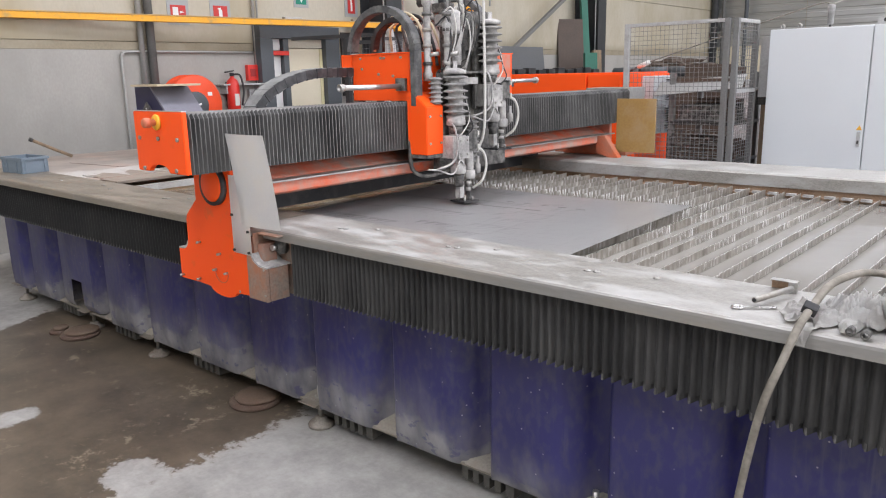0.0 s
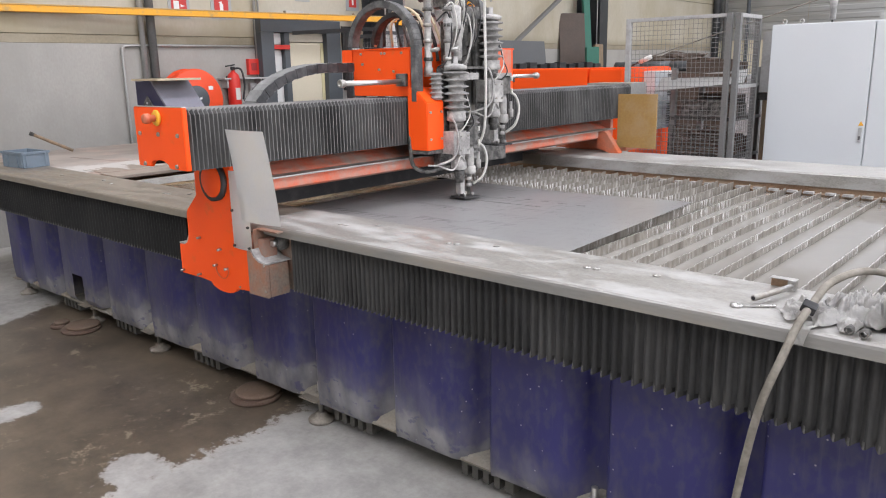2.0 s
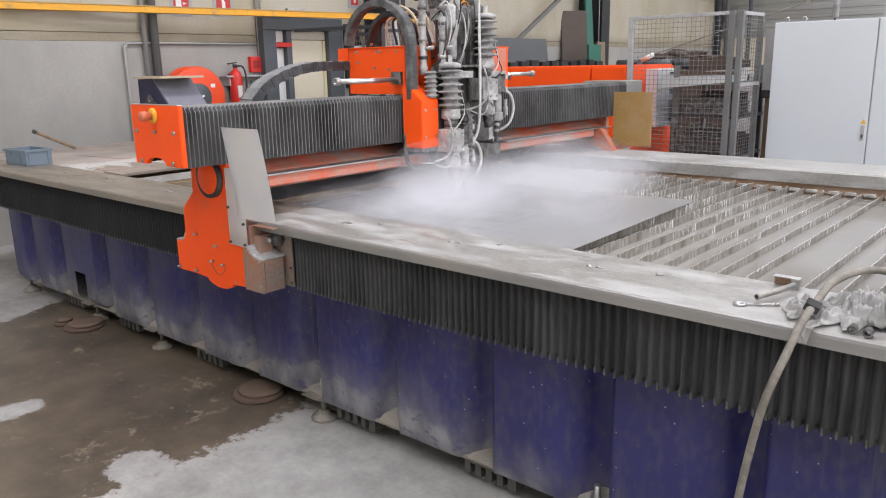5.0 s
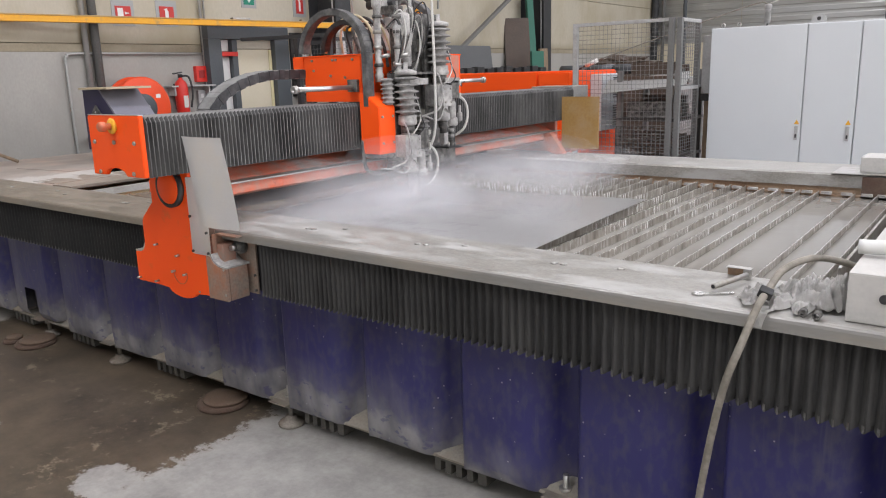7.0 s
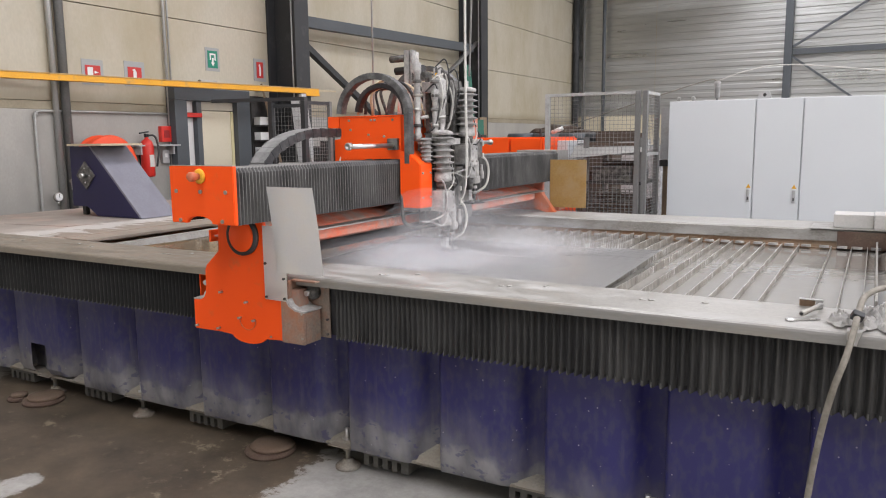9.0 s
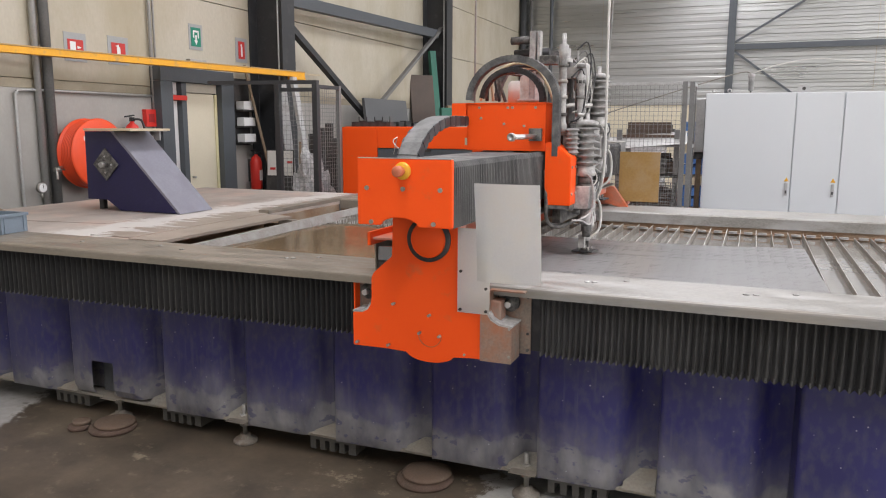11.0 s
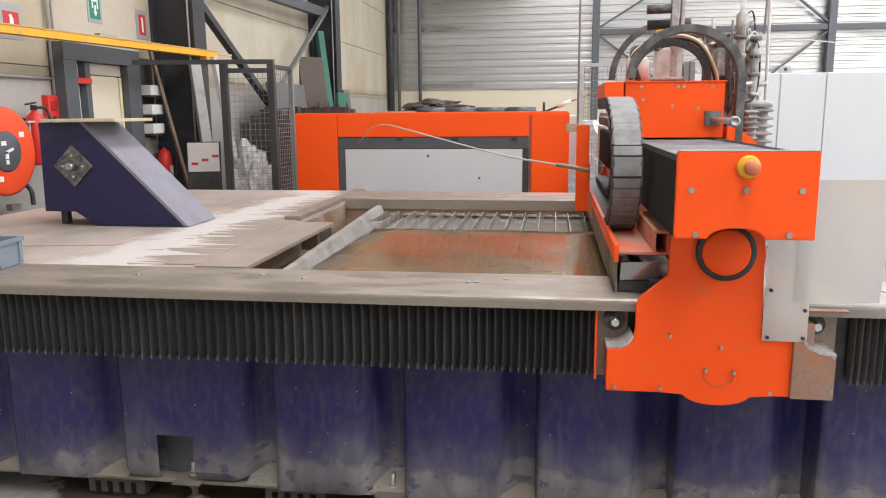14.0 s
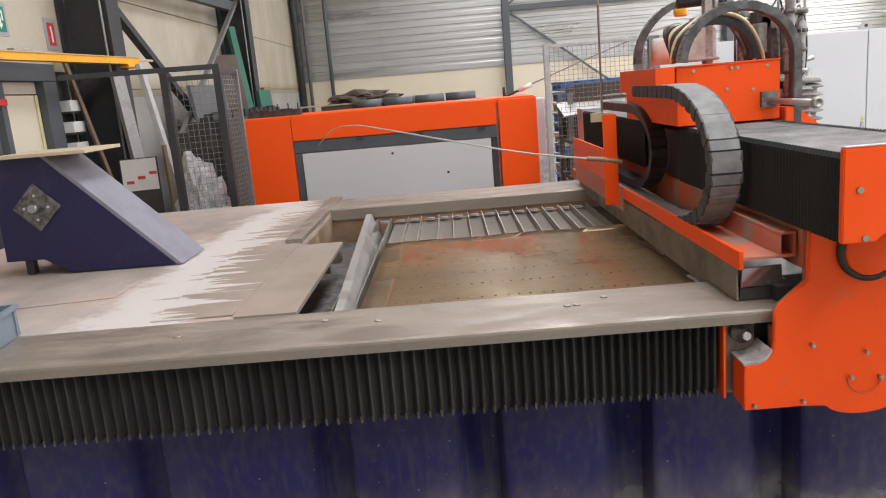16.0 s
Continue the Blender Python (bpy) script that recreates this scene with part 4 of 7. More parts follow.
def wire_panel(u0, u1, z0, z1, step_u, step_z, r, place):
    """Welded wire mesh; place(u, z) gives the point."""
    bm = bmesh.new()

    def wire(p, q):
        p, q = Vector(p), Vector(q)
        d = (q - p).normalized()
        s = d.cross(Vector((0.3, 0.9, 0.1))).normalized() * r
        c = d.cross(s)
        a = [bm.verts.new(p + s), bm.verts.new(p - s * .5 + c * .87), bm.verts.new(p - s * .5 - c * .87)]
        b = [bm.verts.new(q + s), bm.verts.new(q - s * .5 + c * .87), bm.verts.new(q - s * .5 - c * .87)]
        for k in range(3):
            bm.faces.new((a[k], a[(k + 1) % 3], b[(k + 1) % 3], b[k]))
    n = max(1, round((u1 - u0) / step_u))
    for k in range(n + 1):
        u = u0 + (u1 - u0) * k / n
        wire(place(u, z0), place(u, z1))
    n = max(1, round((z1 - z0) / step_z))
    for k in range(n + 1):
        z = z0 + (z1 - z0) * k / n
        wire(place(u0, z), place(u1, z))
    return bm


def dark_cage():
    t = thing("wire_mesh_cage", "dark grey wire mesh safety cage with square posts", "cage", (0, 0, 0))
    for x, y, w in ((-6.27, 6.18, 0.03), (-5.865, 6.27, 0.03), (-5.83, 6.68, 0.022)):
        part("post", bx(x - w, x + w, y - w, y + w, 0, 2.075, 0.004), COLUMN if y < 6.5 else CAGE_GREY, t)
    part("top_rail", slab([(-7.05, 6.02), (-7.05, 6.06), (-5.84, 6.30), (-5.84, 6.25)], "z", 2.076, 2.115), COLUMN, t)
    part("top_rail", slab([(-5.87, 6.30), (-5.845, 6.66), (-5.81, 6.66), (-5.835, 6.30)], "z", 2.035, 2.07), COLUMN, t)
    part("mid_rail", slab([(-6.24, 6.18), (-6.24, 6.20), (-5.9, 6.275), (-5.9, 6.25)], "z", 2.0, 2.04), COLUMN, t)
    part("mesh_panel", wire_panel(0, 1, 0.1, 2.0, 0.13, 0.05, 0.0022, lambda u, z: (-6.235 + 0.335 * u, 6.19 + 0.075 * u, z)), CAGE_GREY, t, "fine wire mesh")
    part("mesh_panel", wire_panel(0, 1, 0.1, 2.03, 0.11, 0.04, 0.0026, lambda u, z: (-5.862 + 0.03 * u, 6.305 + 0.35 * u, z)), CAGE_GREY, t, "fine wire mesh")
    return t


dark_cage()
# crumpled plastic and dark stock inside the cage
_f = bmesh.new()
bmesh.ops.create_icosphere(_f, subdivisions=4, radius=1)
for v_ in _f.verts:
    k_ = 1 + 0.45 * noise.noise(v_.co * 2.6) + 0.22 * noise.noise(v_.co * 8)
    v_.co = Vector((v_.co.x * 0.26 * k_, v_.co.y * 0.2 * k_, 0.62 + v_.co.z * 0.62 * k_ * (1 - 0.25 * v_.co.x)))
for f_ in _f.faces:
    f_.smooth = False
_o = tagged(part("plastic_wrap", _f, FOIL), "crumpled clear plastic wrap heaped in the cage", "plastic wrap")
_o.location = (-6.33, 6.95, 0)
for k, (x_, h_) in enumerate(((-6.62, 1.55), (-6.5, 1.62), (-6.38, 1.68), (-6.28, 1.5))):
    tagged(part("steel_offcut", bx(x_ - 0.045, x_ + 0.045, 7.38, 7.42, 0, h_, 0.003), DARK), "dark upright steel offcut stored in the cage", "steel stock", "offcuts in the cage")

# stock leaning by the far column
t = leaning("perforated_sheet", (-7.2, 11.06, 0), (-7.45, 11.06, 2.09), 0.05, 1.58, MESH_GREY, "grey perforated sheet leaning against the wall", "sheet metal")
leaning("brown_panel", (-7.4, 12.95, 0), (-7.78, 13.3, 2.64), 0.04, 0.5, DARK_BROWN, "dark brown panel leaning against the wall", "panel")
leaning("green_beam", (-7.25, 13.3, 0), (-7.67, 13.6, 3.12), 0.09, 0.13, GREEN, "green lacquered beam leaning against the column", "beam")
leaning("green_beam", (-6.95, 12.8, 0), (-7.08, 12.9, 1.99), 0.09, 0.24, GREEN, "short green lacquered beam leaning against the column", "beam")
leaning("wooden_plank", (-6.95, 13.05, 0), (-7.08, 13.12, 2.04), 0.08, 0.16, WOOD, "brown wooden plank standing by the column", "plank")

# ---- the cutting table ----
RAIL_Z = 1.01
TABLE_X0, TABLE_X1 = -6.35, 0.95
GROOVES = [-6.05, -5.62, -5.12, -4.46, -3.93, -3.41, -2.90, -2.40, -1.89, -1.38, -0.88, -0.38, 0.12, 0.62, 0.95]


def panel_mesh(w, flip, hole=None):
    """One pressed tank panel: a broad flat front, sides that fall back, a foot that curls in."""
    bm = bmesh.new()
    # across the width: (share of x, depth behind the front)
    prof = [(0.0, 0.13), (0.012, 0.012), (0.03, 0.0), (w - 0.19, 0.0), (w - 0.165, 0.008), (w - 0.105, 0.085), (w - 0.07, 0.125), (w, 0.13)]
    rows = [(0.119, 0.024), (0.14, 0.012), (0.18, 0.004), (0.24, 0.0), (0.76, 0.0)]
    grid = []
    for z, back in rows:
        grid.append([bm.verts.new((x, d + back * (1 if 0.02 < x < w - 0.16 else 0.2), z)) for x, d in prof])
    for a, b in zip(grid, grid[1:]):
        for k in range(len(prof) - 1):
            bm.faces.new((a[k], a[k + 1], b[k + 1], b[k])).smooth = k != 0
    bmesh.ops.recalc_face_normals(bm, faces=bm.faces[:])
    for f in bm.faces:
        if f.normal.y > 0:
            f.normal_flip()
    return bm


BRACKET_DARK = mat("dusty_foot_steel", (0.27, 0.245, 0.21), 0.7, 0.1, 0.2, 12, 0.1, 90, (0.15, 0.115, 0.085), 0.35, 14)


def cutting_table():
    t = thing("water_jet_table", "blue ribbed water-jet cutting table with steel rail covers", "cutting table", (0, 0, 0))
    for a, b in zip(GROOVES, GROOVES[1:]):
        w = b - a
        if abs(a + 5.12) < 0.01:
            # the panel with the square drain hole
            h0, h1 = 0.165, 0.32
            for x0, x1, full in ((0.0, h0, True), (h0, h1, False), (h1, w, True)):
                bm = bmesh.new()
                prof = [p for p in [(0.0, 0.13), (0.012, 0.012), (0.03, 0.0), (h0, 0.0), (h1, 0.0), (w - 0.19, 0.0), (w - 0.165, 0.008), (w - 0.105, 0.085), (w - 0.07, 0.125), (w, 0.13)] if x0 - 1e-6 <= p[0] <= x1 + 1e-6]
                rows = [(0.15, 0.02), (0.19, 0.0), (0.34, 0.0), (0.76, 0.0)] if full else [(0.345, 0.0), (0.76, 0.0)]
                grid = [[bm.verts.new((x, d + bk, z)) for x, d in prof] for z, bk in rows]
                for r0, r1 in zip(grid, grid[1:]):
                    for k in range(len(prof) - 1):
                        bm.faces.new((r0[k], r0[k + 1], r1[k + 1], r1[k])).smooth = k > 0
                p = part("tank_panel", bm, TANK, t)
                p.location = (a, 2.36, 0)
            hb = bx(h0 - 0.02, h1 + 0.02, 0.10, 0.108, 0.137, 0.36)
            p = part("drain_recess", hb, MESH_GREY, t, "dark recess behind the drain hole")
            p.location = (a, 2.36, 0)
        else:
            p = part("tank_panel", panel_mesh(w, False), TANK, t)
            p.location = (a, 2.36, 0)
    part("tank_body", bx(GROOVES[0], TABLE_X1, 2.492, 5.62, 0.136, 0.72, 0.01), TANK, t, "blue welded tank body")
    part("base_flange", bx(GROOVES[0] - 0.02, TABLE_X1, 2.395, 2.50, 0.118, 0.134, 0.003), mat("limed_base_flange", (0.27, 0.25, 0.215), 0.85, 0.0, 0.2, 6, 0.2, 90, (0.26, 0.22, 0.17), 0.4, 5), t, "lime-crusted base flange")
    for k, b in enumerate(GROOVES[1:-1]):
        h = 0.025 + 0.04 * ((k * 5) % 4) / 3
        mound = slab([(2.385, 0.1345), (2.489, 0.1345 + h), (2.489, 0.1345)], "x", b - 0.13, b + 0.002)
        part("lime_mound", mound, bpy.data.materials["limed_base_flange"], t, "heap of dried lime in the panel recess")
    part("under_beam", bx(GROOVES[0], TABLE_X1, 2.62, 2.78, 0.05, 0.117, 0.004), DARK, t)
    for x in (-5.2, -4.4, -3.45, -2.22, -1.43, -0.3):
        comb = [(x + 0.13, 0.117), (x - 0.13, 0.117)]
        for k in range(5):
            comb += [(x - 0.13 + k * 0.055, 0.035), (x - 0.10 + k * 0.055, 0.035), (x - 0.10 + k * 0.055, 0.085), (x - 0.075 + k * 0.055, 0.085)]
        bm = slab(comb[:-2] + [(x + 0.13, 0.035)], "y", 2.43, 2.62)
        part("ribbed_support", bm, mat("grey_aluminium_profile", (0.11, 0.105, 0.095), 0.6, 0.3, 0.15, 8) if x == -5.2 else bpy.data.materials["grey_aluminium_profile"], t)
    # rail covers: folded steel strips with a rounded front lip
    prof = [(2.575, 0.93), (2.575, 1.004), (2.565, 1.01), (2.222, 1.01), (2.211, 1.0075), (2.205, 1.002), (2.203, 0.994), (2.203, 0.966), (2.212, 0.966), (2.212, 0.990), (2.222, 0.998), (2.245, 1.0), (2.56, 1.0), (2.56, 0.93)]
    for x0, x1, m, label in ((TABLE_X0, -2.602, RAIL, "brown-grey worn steel rail cover"), (-2.598, TABLE_X1, RAIL_DUSTY, "dusty pale steel rail cover")):
        rail = part("near_rail_cover", slab(prof, "x", x0, x1, 0), m, t, label)
        rail.data.materials.append(RAIL_LIP)
        for f in rail.data.polygons:
            f.material_index = 1 if f.center.y < 2.215 and abs(f.normal.x) < 0.5 and m is RAIL_DUSTY else 0
    far = [(4.985, 0.95), (4.985, 1.02), (4.995, 1.03), (5.44, 1.03), (5.45, 1.02), (5.45, 0.8), (5.43, 0.8), (5.43, 1.0), (4.995, 1.0), (4.995, 0.95)]
    part("far_rail_cover", slab(far, "x", -4.86, -2.902, 0), RAIL, t, "brown-grey steel rail cover")
    part("far_rail_cover", slab(far, "x", -2.898, TABLE_X1, 0), RAIL_DUSTY, t, "dusty pale steel rail cover")
    part("far_inner_wall", bx(-4.86, TABLE_X1, 5.0, 5.02, 0.70, 0.998), RUST_BROWN, t, "rust-stained inner wall")
    part("near_inner_wall", bx(-4.86, TABLE_X1, 2.58, 2.60, 0.70, 0.995), RUST_BROWN, t)
    part("slat_ledge", bx(-4.44, TABLE_X1, 4.955, 4.997, 0.885, 0.912, 0.003), RUST_BROWN, t)
    part("slat_ledge", bx(-4.44, TABLE_X1, 2.602, 2.65, 0.885, 0.912, 0.003), STEEL, t)
    # rail cover screws
    for x, y in ((-2.17, 2.405), (-1.55, 2.408), (-0.95, 2.405), (-3.635, 2.404), (-2.2, 2.40), (-2.05, 2.478), (-1.586, 2.402), (-1.408, 2.47), (-0.983, 2.4), (-0.758, 2.445), (-3.667, 2.398), (-3.53, 2.47), (-4.31, 2.40), (-4.5, 2.45), (-5.0, 2.40), (-0.3, 2.42)):
        part("cap_screw", lathe([(0.013, 0), (0.0125, 0.003), (0.009, 0.0045), (0.004, 0.0045), (0.004, 0.002), (0.0, 0.002)], (x, y, RAIL_Z + 0.0005), seg=10), STEEL, t)
    # folded bellows below the rail lip
    for name, x0, x1, law in (("near_bellows", TABLE_X0, -3.215, lambda s: 0.027 + 0.012 * math.sin(math.pi * min(1, max(0, (s + 6.0) / 2.6)))),
                              ("near_bellows", -2.36, TABLE_X1, lambda s: 0.023 + 0.012 * min(1, max(0, (s + 2.3) / 1.5)))):
        bm = bmesh.new()
        pts, x = [], x0
        while x < x1:
            p_ = law(x)
            w_ = min(0.16, 0.003 / p_)
            pts += [(x + p_ * f, 2.268 - 0.027 * math.sin(math.pi * f) ** 0.9, f) for f in (0.0, 0.09, 0.24, 0.46 - w_, 0.46, 0.46 + w_, 0.82)]
            x += p_ * (1 + 0.05 * noise.noise(Vector((x * 7, 3, 0))))
        lean = [0.003 * noise.noise(Vector((q[0] * 6, 0, 0))) for q in pts]
        rows = []
        for z, hem in ((0.726, 1), (0.738, 0), (0.86, 0), (0.985, 0)):
            rows.append([bm.verts.new((q[0] + dl * (0.985 - z) * 4, q[1] + (-0.004 if q[2] < 0.4 else 0.004) * hem, z - (0.011 * (1 - abs(q[2] - 0.46) / 0.54) if hem else 0))) for q, dl in zip(pts, lean)])
        for r, (a, b) in enumerate(zip(rows, rows[1:])):
            for k in range(len(pts) - 1):
                f = bm.faces.new((a[k], a[k + 1], b[k + 1], b[k]))
                # pale hem facets paint in the light they catch from above
                f.material_index = 1 if r == 0 and k % 7 in (2, 3) else 2 if k % 7 in (3, 4) else 0
                f.smooth = r > 0
        bmesh.ops.recalc_face_normals(bm, faces=bm.faces[:])
        # the left run takes a darker cloth colour than the right one
        cover = part(name, bm, BELLOWS_DARK if x0 < -4 else BELLOWS, t, "black pleated rail bellows")
        cover.data.materials.append(FOLD_EDGE)
        cover.data.materials.append(BELLOWS if x0 < -4 else PLEAT_TIP)
    part("bellows_back", bx(TABLE_X0, TABLE_X1, 2.285, 2.30, 0.725, 0.995), BLACK, t)
    # end deck with its chalky residue
    part("deck_plate", bx(-6.9, -4.86, 2.58, 5.72, 0.985, 1.006, 0.003), DECK, t, "dusty deck plate")
    part("deck_strip", bx(-5.18, -4.87, 2.62, 5.6, 1.0065, 1.0125, 0.002), DECK_ROUGH, t, "rusty deck strip")
    part("deck_plate", bx(-4.87, -4.63, 2.6, 3.9, 0.99, 1.009, 0.002), DECK_ROUGH, t, "rusty overhanging deck flap")
    part("deck_bar", bx(-4.95, -4.86, 3.95, 5.6, 1.007, 1.035, 0.004), RAIL, t)
    part("deck_plate", bx(-6.9, -6.35, 2.2, 2.58, 0.985, 1.006, 0.003), DECK, t)
    # trough beside the bed
    part("trough_floor", bx(-4.85, -4.42, 2.605, 4.96, 0.722, 0.80), HEAD_DARK, t)
    tw = slab([(-4.50, 0.985), (-4.462, 0.985), (-4.395, 0.80), (-4.44, 0.80)], "y", 2.62, 4.93, 0.003)
    for v in tw.verts:
        v.co.x -= 0.05 * (v.co.y - 2.62)
    part("trough_wall", tw, RAIL_DUSTY, t, "sloping steel trough wall")
    part("trough_side", bx(-4.862, -4.852, 2.62, 4.96, 0.7, 0.985), RUST_BROWN, t)
    part("trough_bracket", bx(-4.78, -4.66, 3.95, 4.02, 0.88, 0.97, 0.005), RAIL, t)
    part("trough_bracket", bx(-4.80, -4.70, 3.80, 3.85, 0.86, 0.96, 0.005), RUST_BROWN, t)
    # slats
    rnd = random.Random(7)
    bm0 = None
    meshes = []
    for v in range(4):
        bm = bmesh.new()
        n = 190
        top = []
        for k in range(n + 1):
            yy = 2.63 + (4.95 - 2.63) * k / n
            top.append((yy, 0.945 + rnd.uniform(-0.0025, 0.001) - (0.006 if rnd.random() < 0.13 else 0)))
        for xx in (-0.002, 0.002):
            a = [bm.verts.new((xx, q[0], q[1])) for q in top]
            b = [bm.verts.new((xx, q[0], 0.80)) for q in top]
            # right faces carry the painted glints, left faces the dull material
            for k in range(n):
                bm.faces.new((a[k], a[k + 1], b[k + 1], b[k]) if xx > 0 else (a[k + 1], a[k], b[k], b[k + 1])).material_index = 0 if xx > 0 else 1
            if xx < 0:
                prev = a
        for k in range(n):
            bm.faces.new((prev[k], prev[k + 1], a[k + 1], a[k])).material_index = 2
        me = bpy.data.meshes.new("slat")
        bm.to_mesh(me)
        bm.free()
        for m in (SLAT, SLAT_BACK, SLAT_EDGE):
            me.materials.append(m)
        meshes.append(me)
    k = 0
    x = -4.54
    while x < 0.0:
        if not (-0.62 < x < -0.52):
            o = new("slat", meshes[k % 4])
            o.parent = t
            o.matrix_basis = pose(x + rnd.uniform(-.004, .004), 0, 0.87 - 0.017 * min(1, max(0, (x + 1.45) / 0.5)), 0, rnd.uniform(-2.5, 2.5), rnd.uniform(-0.12, 0.12)) @ Matrix.Translation((0, 0, -0.87))
        x += 0.1
        k += 1
    holder = bx(0.018, 0.074, 4.925, 4.954, 0.9125, 0.928, 0.003)
    hm = bpy.data.meshes.new("slat_holder")
    holder.to_mesh(hm)
    holder.free()
    hm.materials.append(HEAD_GREY)
    for k in range(44):
        o = new("slat_holder", hm)
        o.parent = t
        o.matrix_basis = pose(-4.54 + 0.1 * k + rnd.uniform(-.008, .008), rnd.uniform(-.004, .0), 0)
    # end bridge over the right end
    part("end_bridge", bx(-0.06, 0.75, 2.245, 5.0, 1.012, 1.142, 0.006), END_GREY, t, "dusty grey end bridge box")
    part("bridge_hole", cyl((0.025, 2.238, 1.083), (0.025, 2.2445, 1.083), 0.012), BLACK, t, "dark round hole")
    part("bridge_far_block", bx(-0.45, -0.22, 5.05, 5.3, 1.034, 1.12, 0.005), END_GREY, t)
    part("bridge_far_block", bx(-0.218, 0.75, 5.02, 5.3, 1.034, 1.125, 0.005), END_GREY, t)
    part("bridge_tray", bx(-0.58, -0.1, 4.96, 5.3, 1.0305, 1.0335), STEEL, t)
    part("stain_plate", bx(-0.42, -0.07, 4.955, 4.962, 0.87, 1.02), RUST, t, "rust-stained end plate")
    part("end_blade", bx(-0.2, -0.19, 3.0, 4.95, 0.82, 0.965, 0.002, m=pose(0, 0, 0, 0, 0, 0)), STEEL, t)
    # levelling feet
    for x in (-5.98, -4.84, -3.98, -2.449, -0.945, 0.4):
        part("foot_pad", lathe([(0.0, 0), (0.062, 0), (0.064, 0.012), (0.058, 0.02), (0.03, 0.03), (0.028, 0.045), (0.0, 0.045)], (x, 2.43, 0.0), seg=24), BRACKET_DARK, t, "dusty steel foot pad")
        part("threaded_rod", cyl((x, 2.43, 0.04), (x, 2.43, 0.205), 0.012, seg=12), STEEL, t)
        part("nut", cyl((x, 2.43, 0.1345), (x, 2.43, 0.156), 0.026, seg=6), STEEL, t)
        part("nut", cyl((x, 2.43, 0.092), (x, 2.43, 0.117), 0.026, seg=6), STEEL, t)
        part("foot_lug", bx(x - 0.06, x + 0.06, 2.345, 2.47, 0.1345, 0.139, 0.001), RAIL, t)
    return t


cutting_table()
_w = part("water", bx(-4.43, -0.01, 2.602, 4.963, 0.73, 0.899), WATER)
tagged(_w, "milky grey slurry water filling the cutting tank", "water", kind="structure")


def floor_disc(x, y, r, label):
    t = thing("floor_disc", label, "steel disc", (x, y, 0), "rusty discs on the floor")
    part("lower_disc", lathe([(0.0, 0), (r, 0), (r + 0.006, 0.008), (r + 0.003, 0.022), (r * 0.9, 0.026), (0.0, 0.026)], seg=36), RUST, t)
    part("upper_disc", lathe([(0.0, 0.0262), (r * 0.86, 0.0262), (r * 0.9, 0.034), (r * 0.88, 0.042), (r * 0.75, 0.047), (r * 0.3, 0.049), (0.0, 0.049)], (0.006, 0.012, 0), seg=32), DISC_BROWN, t, "brown domed disc")
    return t


DISC_BROWN = mat("dusty_brown_disc", (0.155, 0.11, 0.08), 0.7, 0.1, 0.25, 9, 0.2, 120, (0.15, 0.10, 0.07), 0.4, 7)
floor_disc(-4.755, 2.29, 0.12, "rusty stacked steel discs lying beside the table foot")
floor_disc(-2.93, 2.39, 0.13, "rusty stacked steel disc lying by the table")
floor_disc(-4.93, 2.225, 0.055, "small rusty disc beside a larger one")

# sheets on the bed
sh = bmesh.new()
nx, ny = 26, 14
x0, x1, y0, y1 = -2.97, -1.295, 2.68, 3.985
g_ = [[None] * (ny + 1) for _ in range(nx + 1)]
for i in range(nx + 1):
    for j in range(ny + 1):
        u, w_ = i / nx, j / ny
        z = 0.957 + 0.0015 * math.sin(5 * u + 2 * w_) + (0.004 + 0.010 * w_ ** 0.8) * (max(0, u - 0.55) / 0.45) ** 1.4 + 0.012 * math.exp(-((u - 0.86) / 0.05) ** 2) * max(0, w_ - 0.7)
        g_[i][j] = sh.verts.new((x0 + (x1 - x0) * u + 0.04 * (1 - w_), y0 + (y1 - y0) * w_, z))
for i in range(nx):
    for j in range(ny):
        sh.faces.new((g_[i][j], g_[i + 1][j], g_[i + 1][j + 1], g_[i][j + 1])).smooth = True
bmesh.ops.solidify(sh, geom=sh.faces[:], thickness=-0.006)
bmesh.ops.recalc_face_normals(sh, faces=sh.faces[:])
t = thing("steel_sheet", "thin grey steel sheet lying on the cutting slats", "sheet metal", (0, 0, 0))
_p = part("plate", sh, SHEET, t)
# underside coloured dark to stand for the shadow gap below the sheet
_p.data.materials.append(DARK)
for f in _p.data.polygons:
    if f.normal.z < -0.5:
        f.material_index = 1
MARK_SHEET = mat("cut_slot_marks", (0.24, 0.235, 0.23), 0.5, 0.3, 0.2)
rnd = random.Random(3)
for k in range(9):
    xa = -2.36 + 0.055 * k
    part("cut_mark", bx(xa, xa + rnd.uniform(0.03, 0.06), 3.44 + 0.004 * k, 3.447 + 0.004 * k, 0.9605, 0.962), MARK_SHEET, t)
for k in range(5):
    xa = -2.2 + 0.11 * k
    part("cut_mark", bx(xa, xa + 0.05, 3.62, 3.626, 0.9605, 0.962), MARK_SHEET, t)
t = thing("perforated_sheet", "wet brown steel sheet with rows of pierced holes", "sheet metal", (0, 0, 0))
sb = bmesh.new()
n2 = 12
vs = [[sb.verts.new((-4.42 + 1.42 * i / n2, 2.66 + 1.39 * j / n2, 0.950 + 0.003 * math.sin(i * 1.3 + j))) for j in range(n2 + 1)] for i in range(n2 + 1)]
for i in range(n2):
    for j in range(n2):
        sb.faces.new((vs[i][j], vs[i + 1][j], vs[i + 1][j + 1], vs[i][j + 1])).smooth = True
bmesh.ops.solidify(sb, geom=sb.faces[:], thickness=-0.004)
part("plate", sb, SHEET_BROWN, t)
hb = bmesh.new()
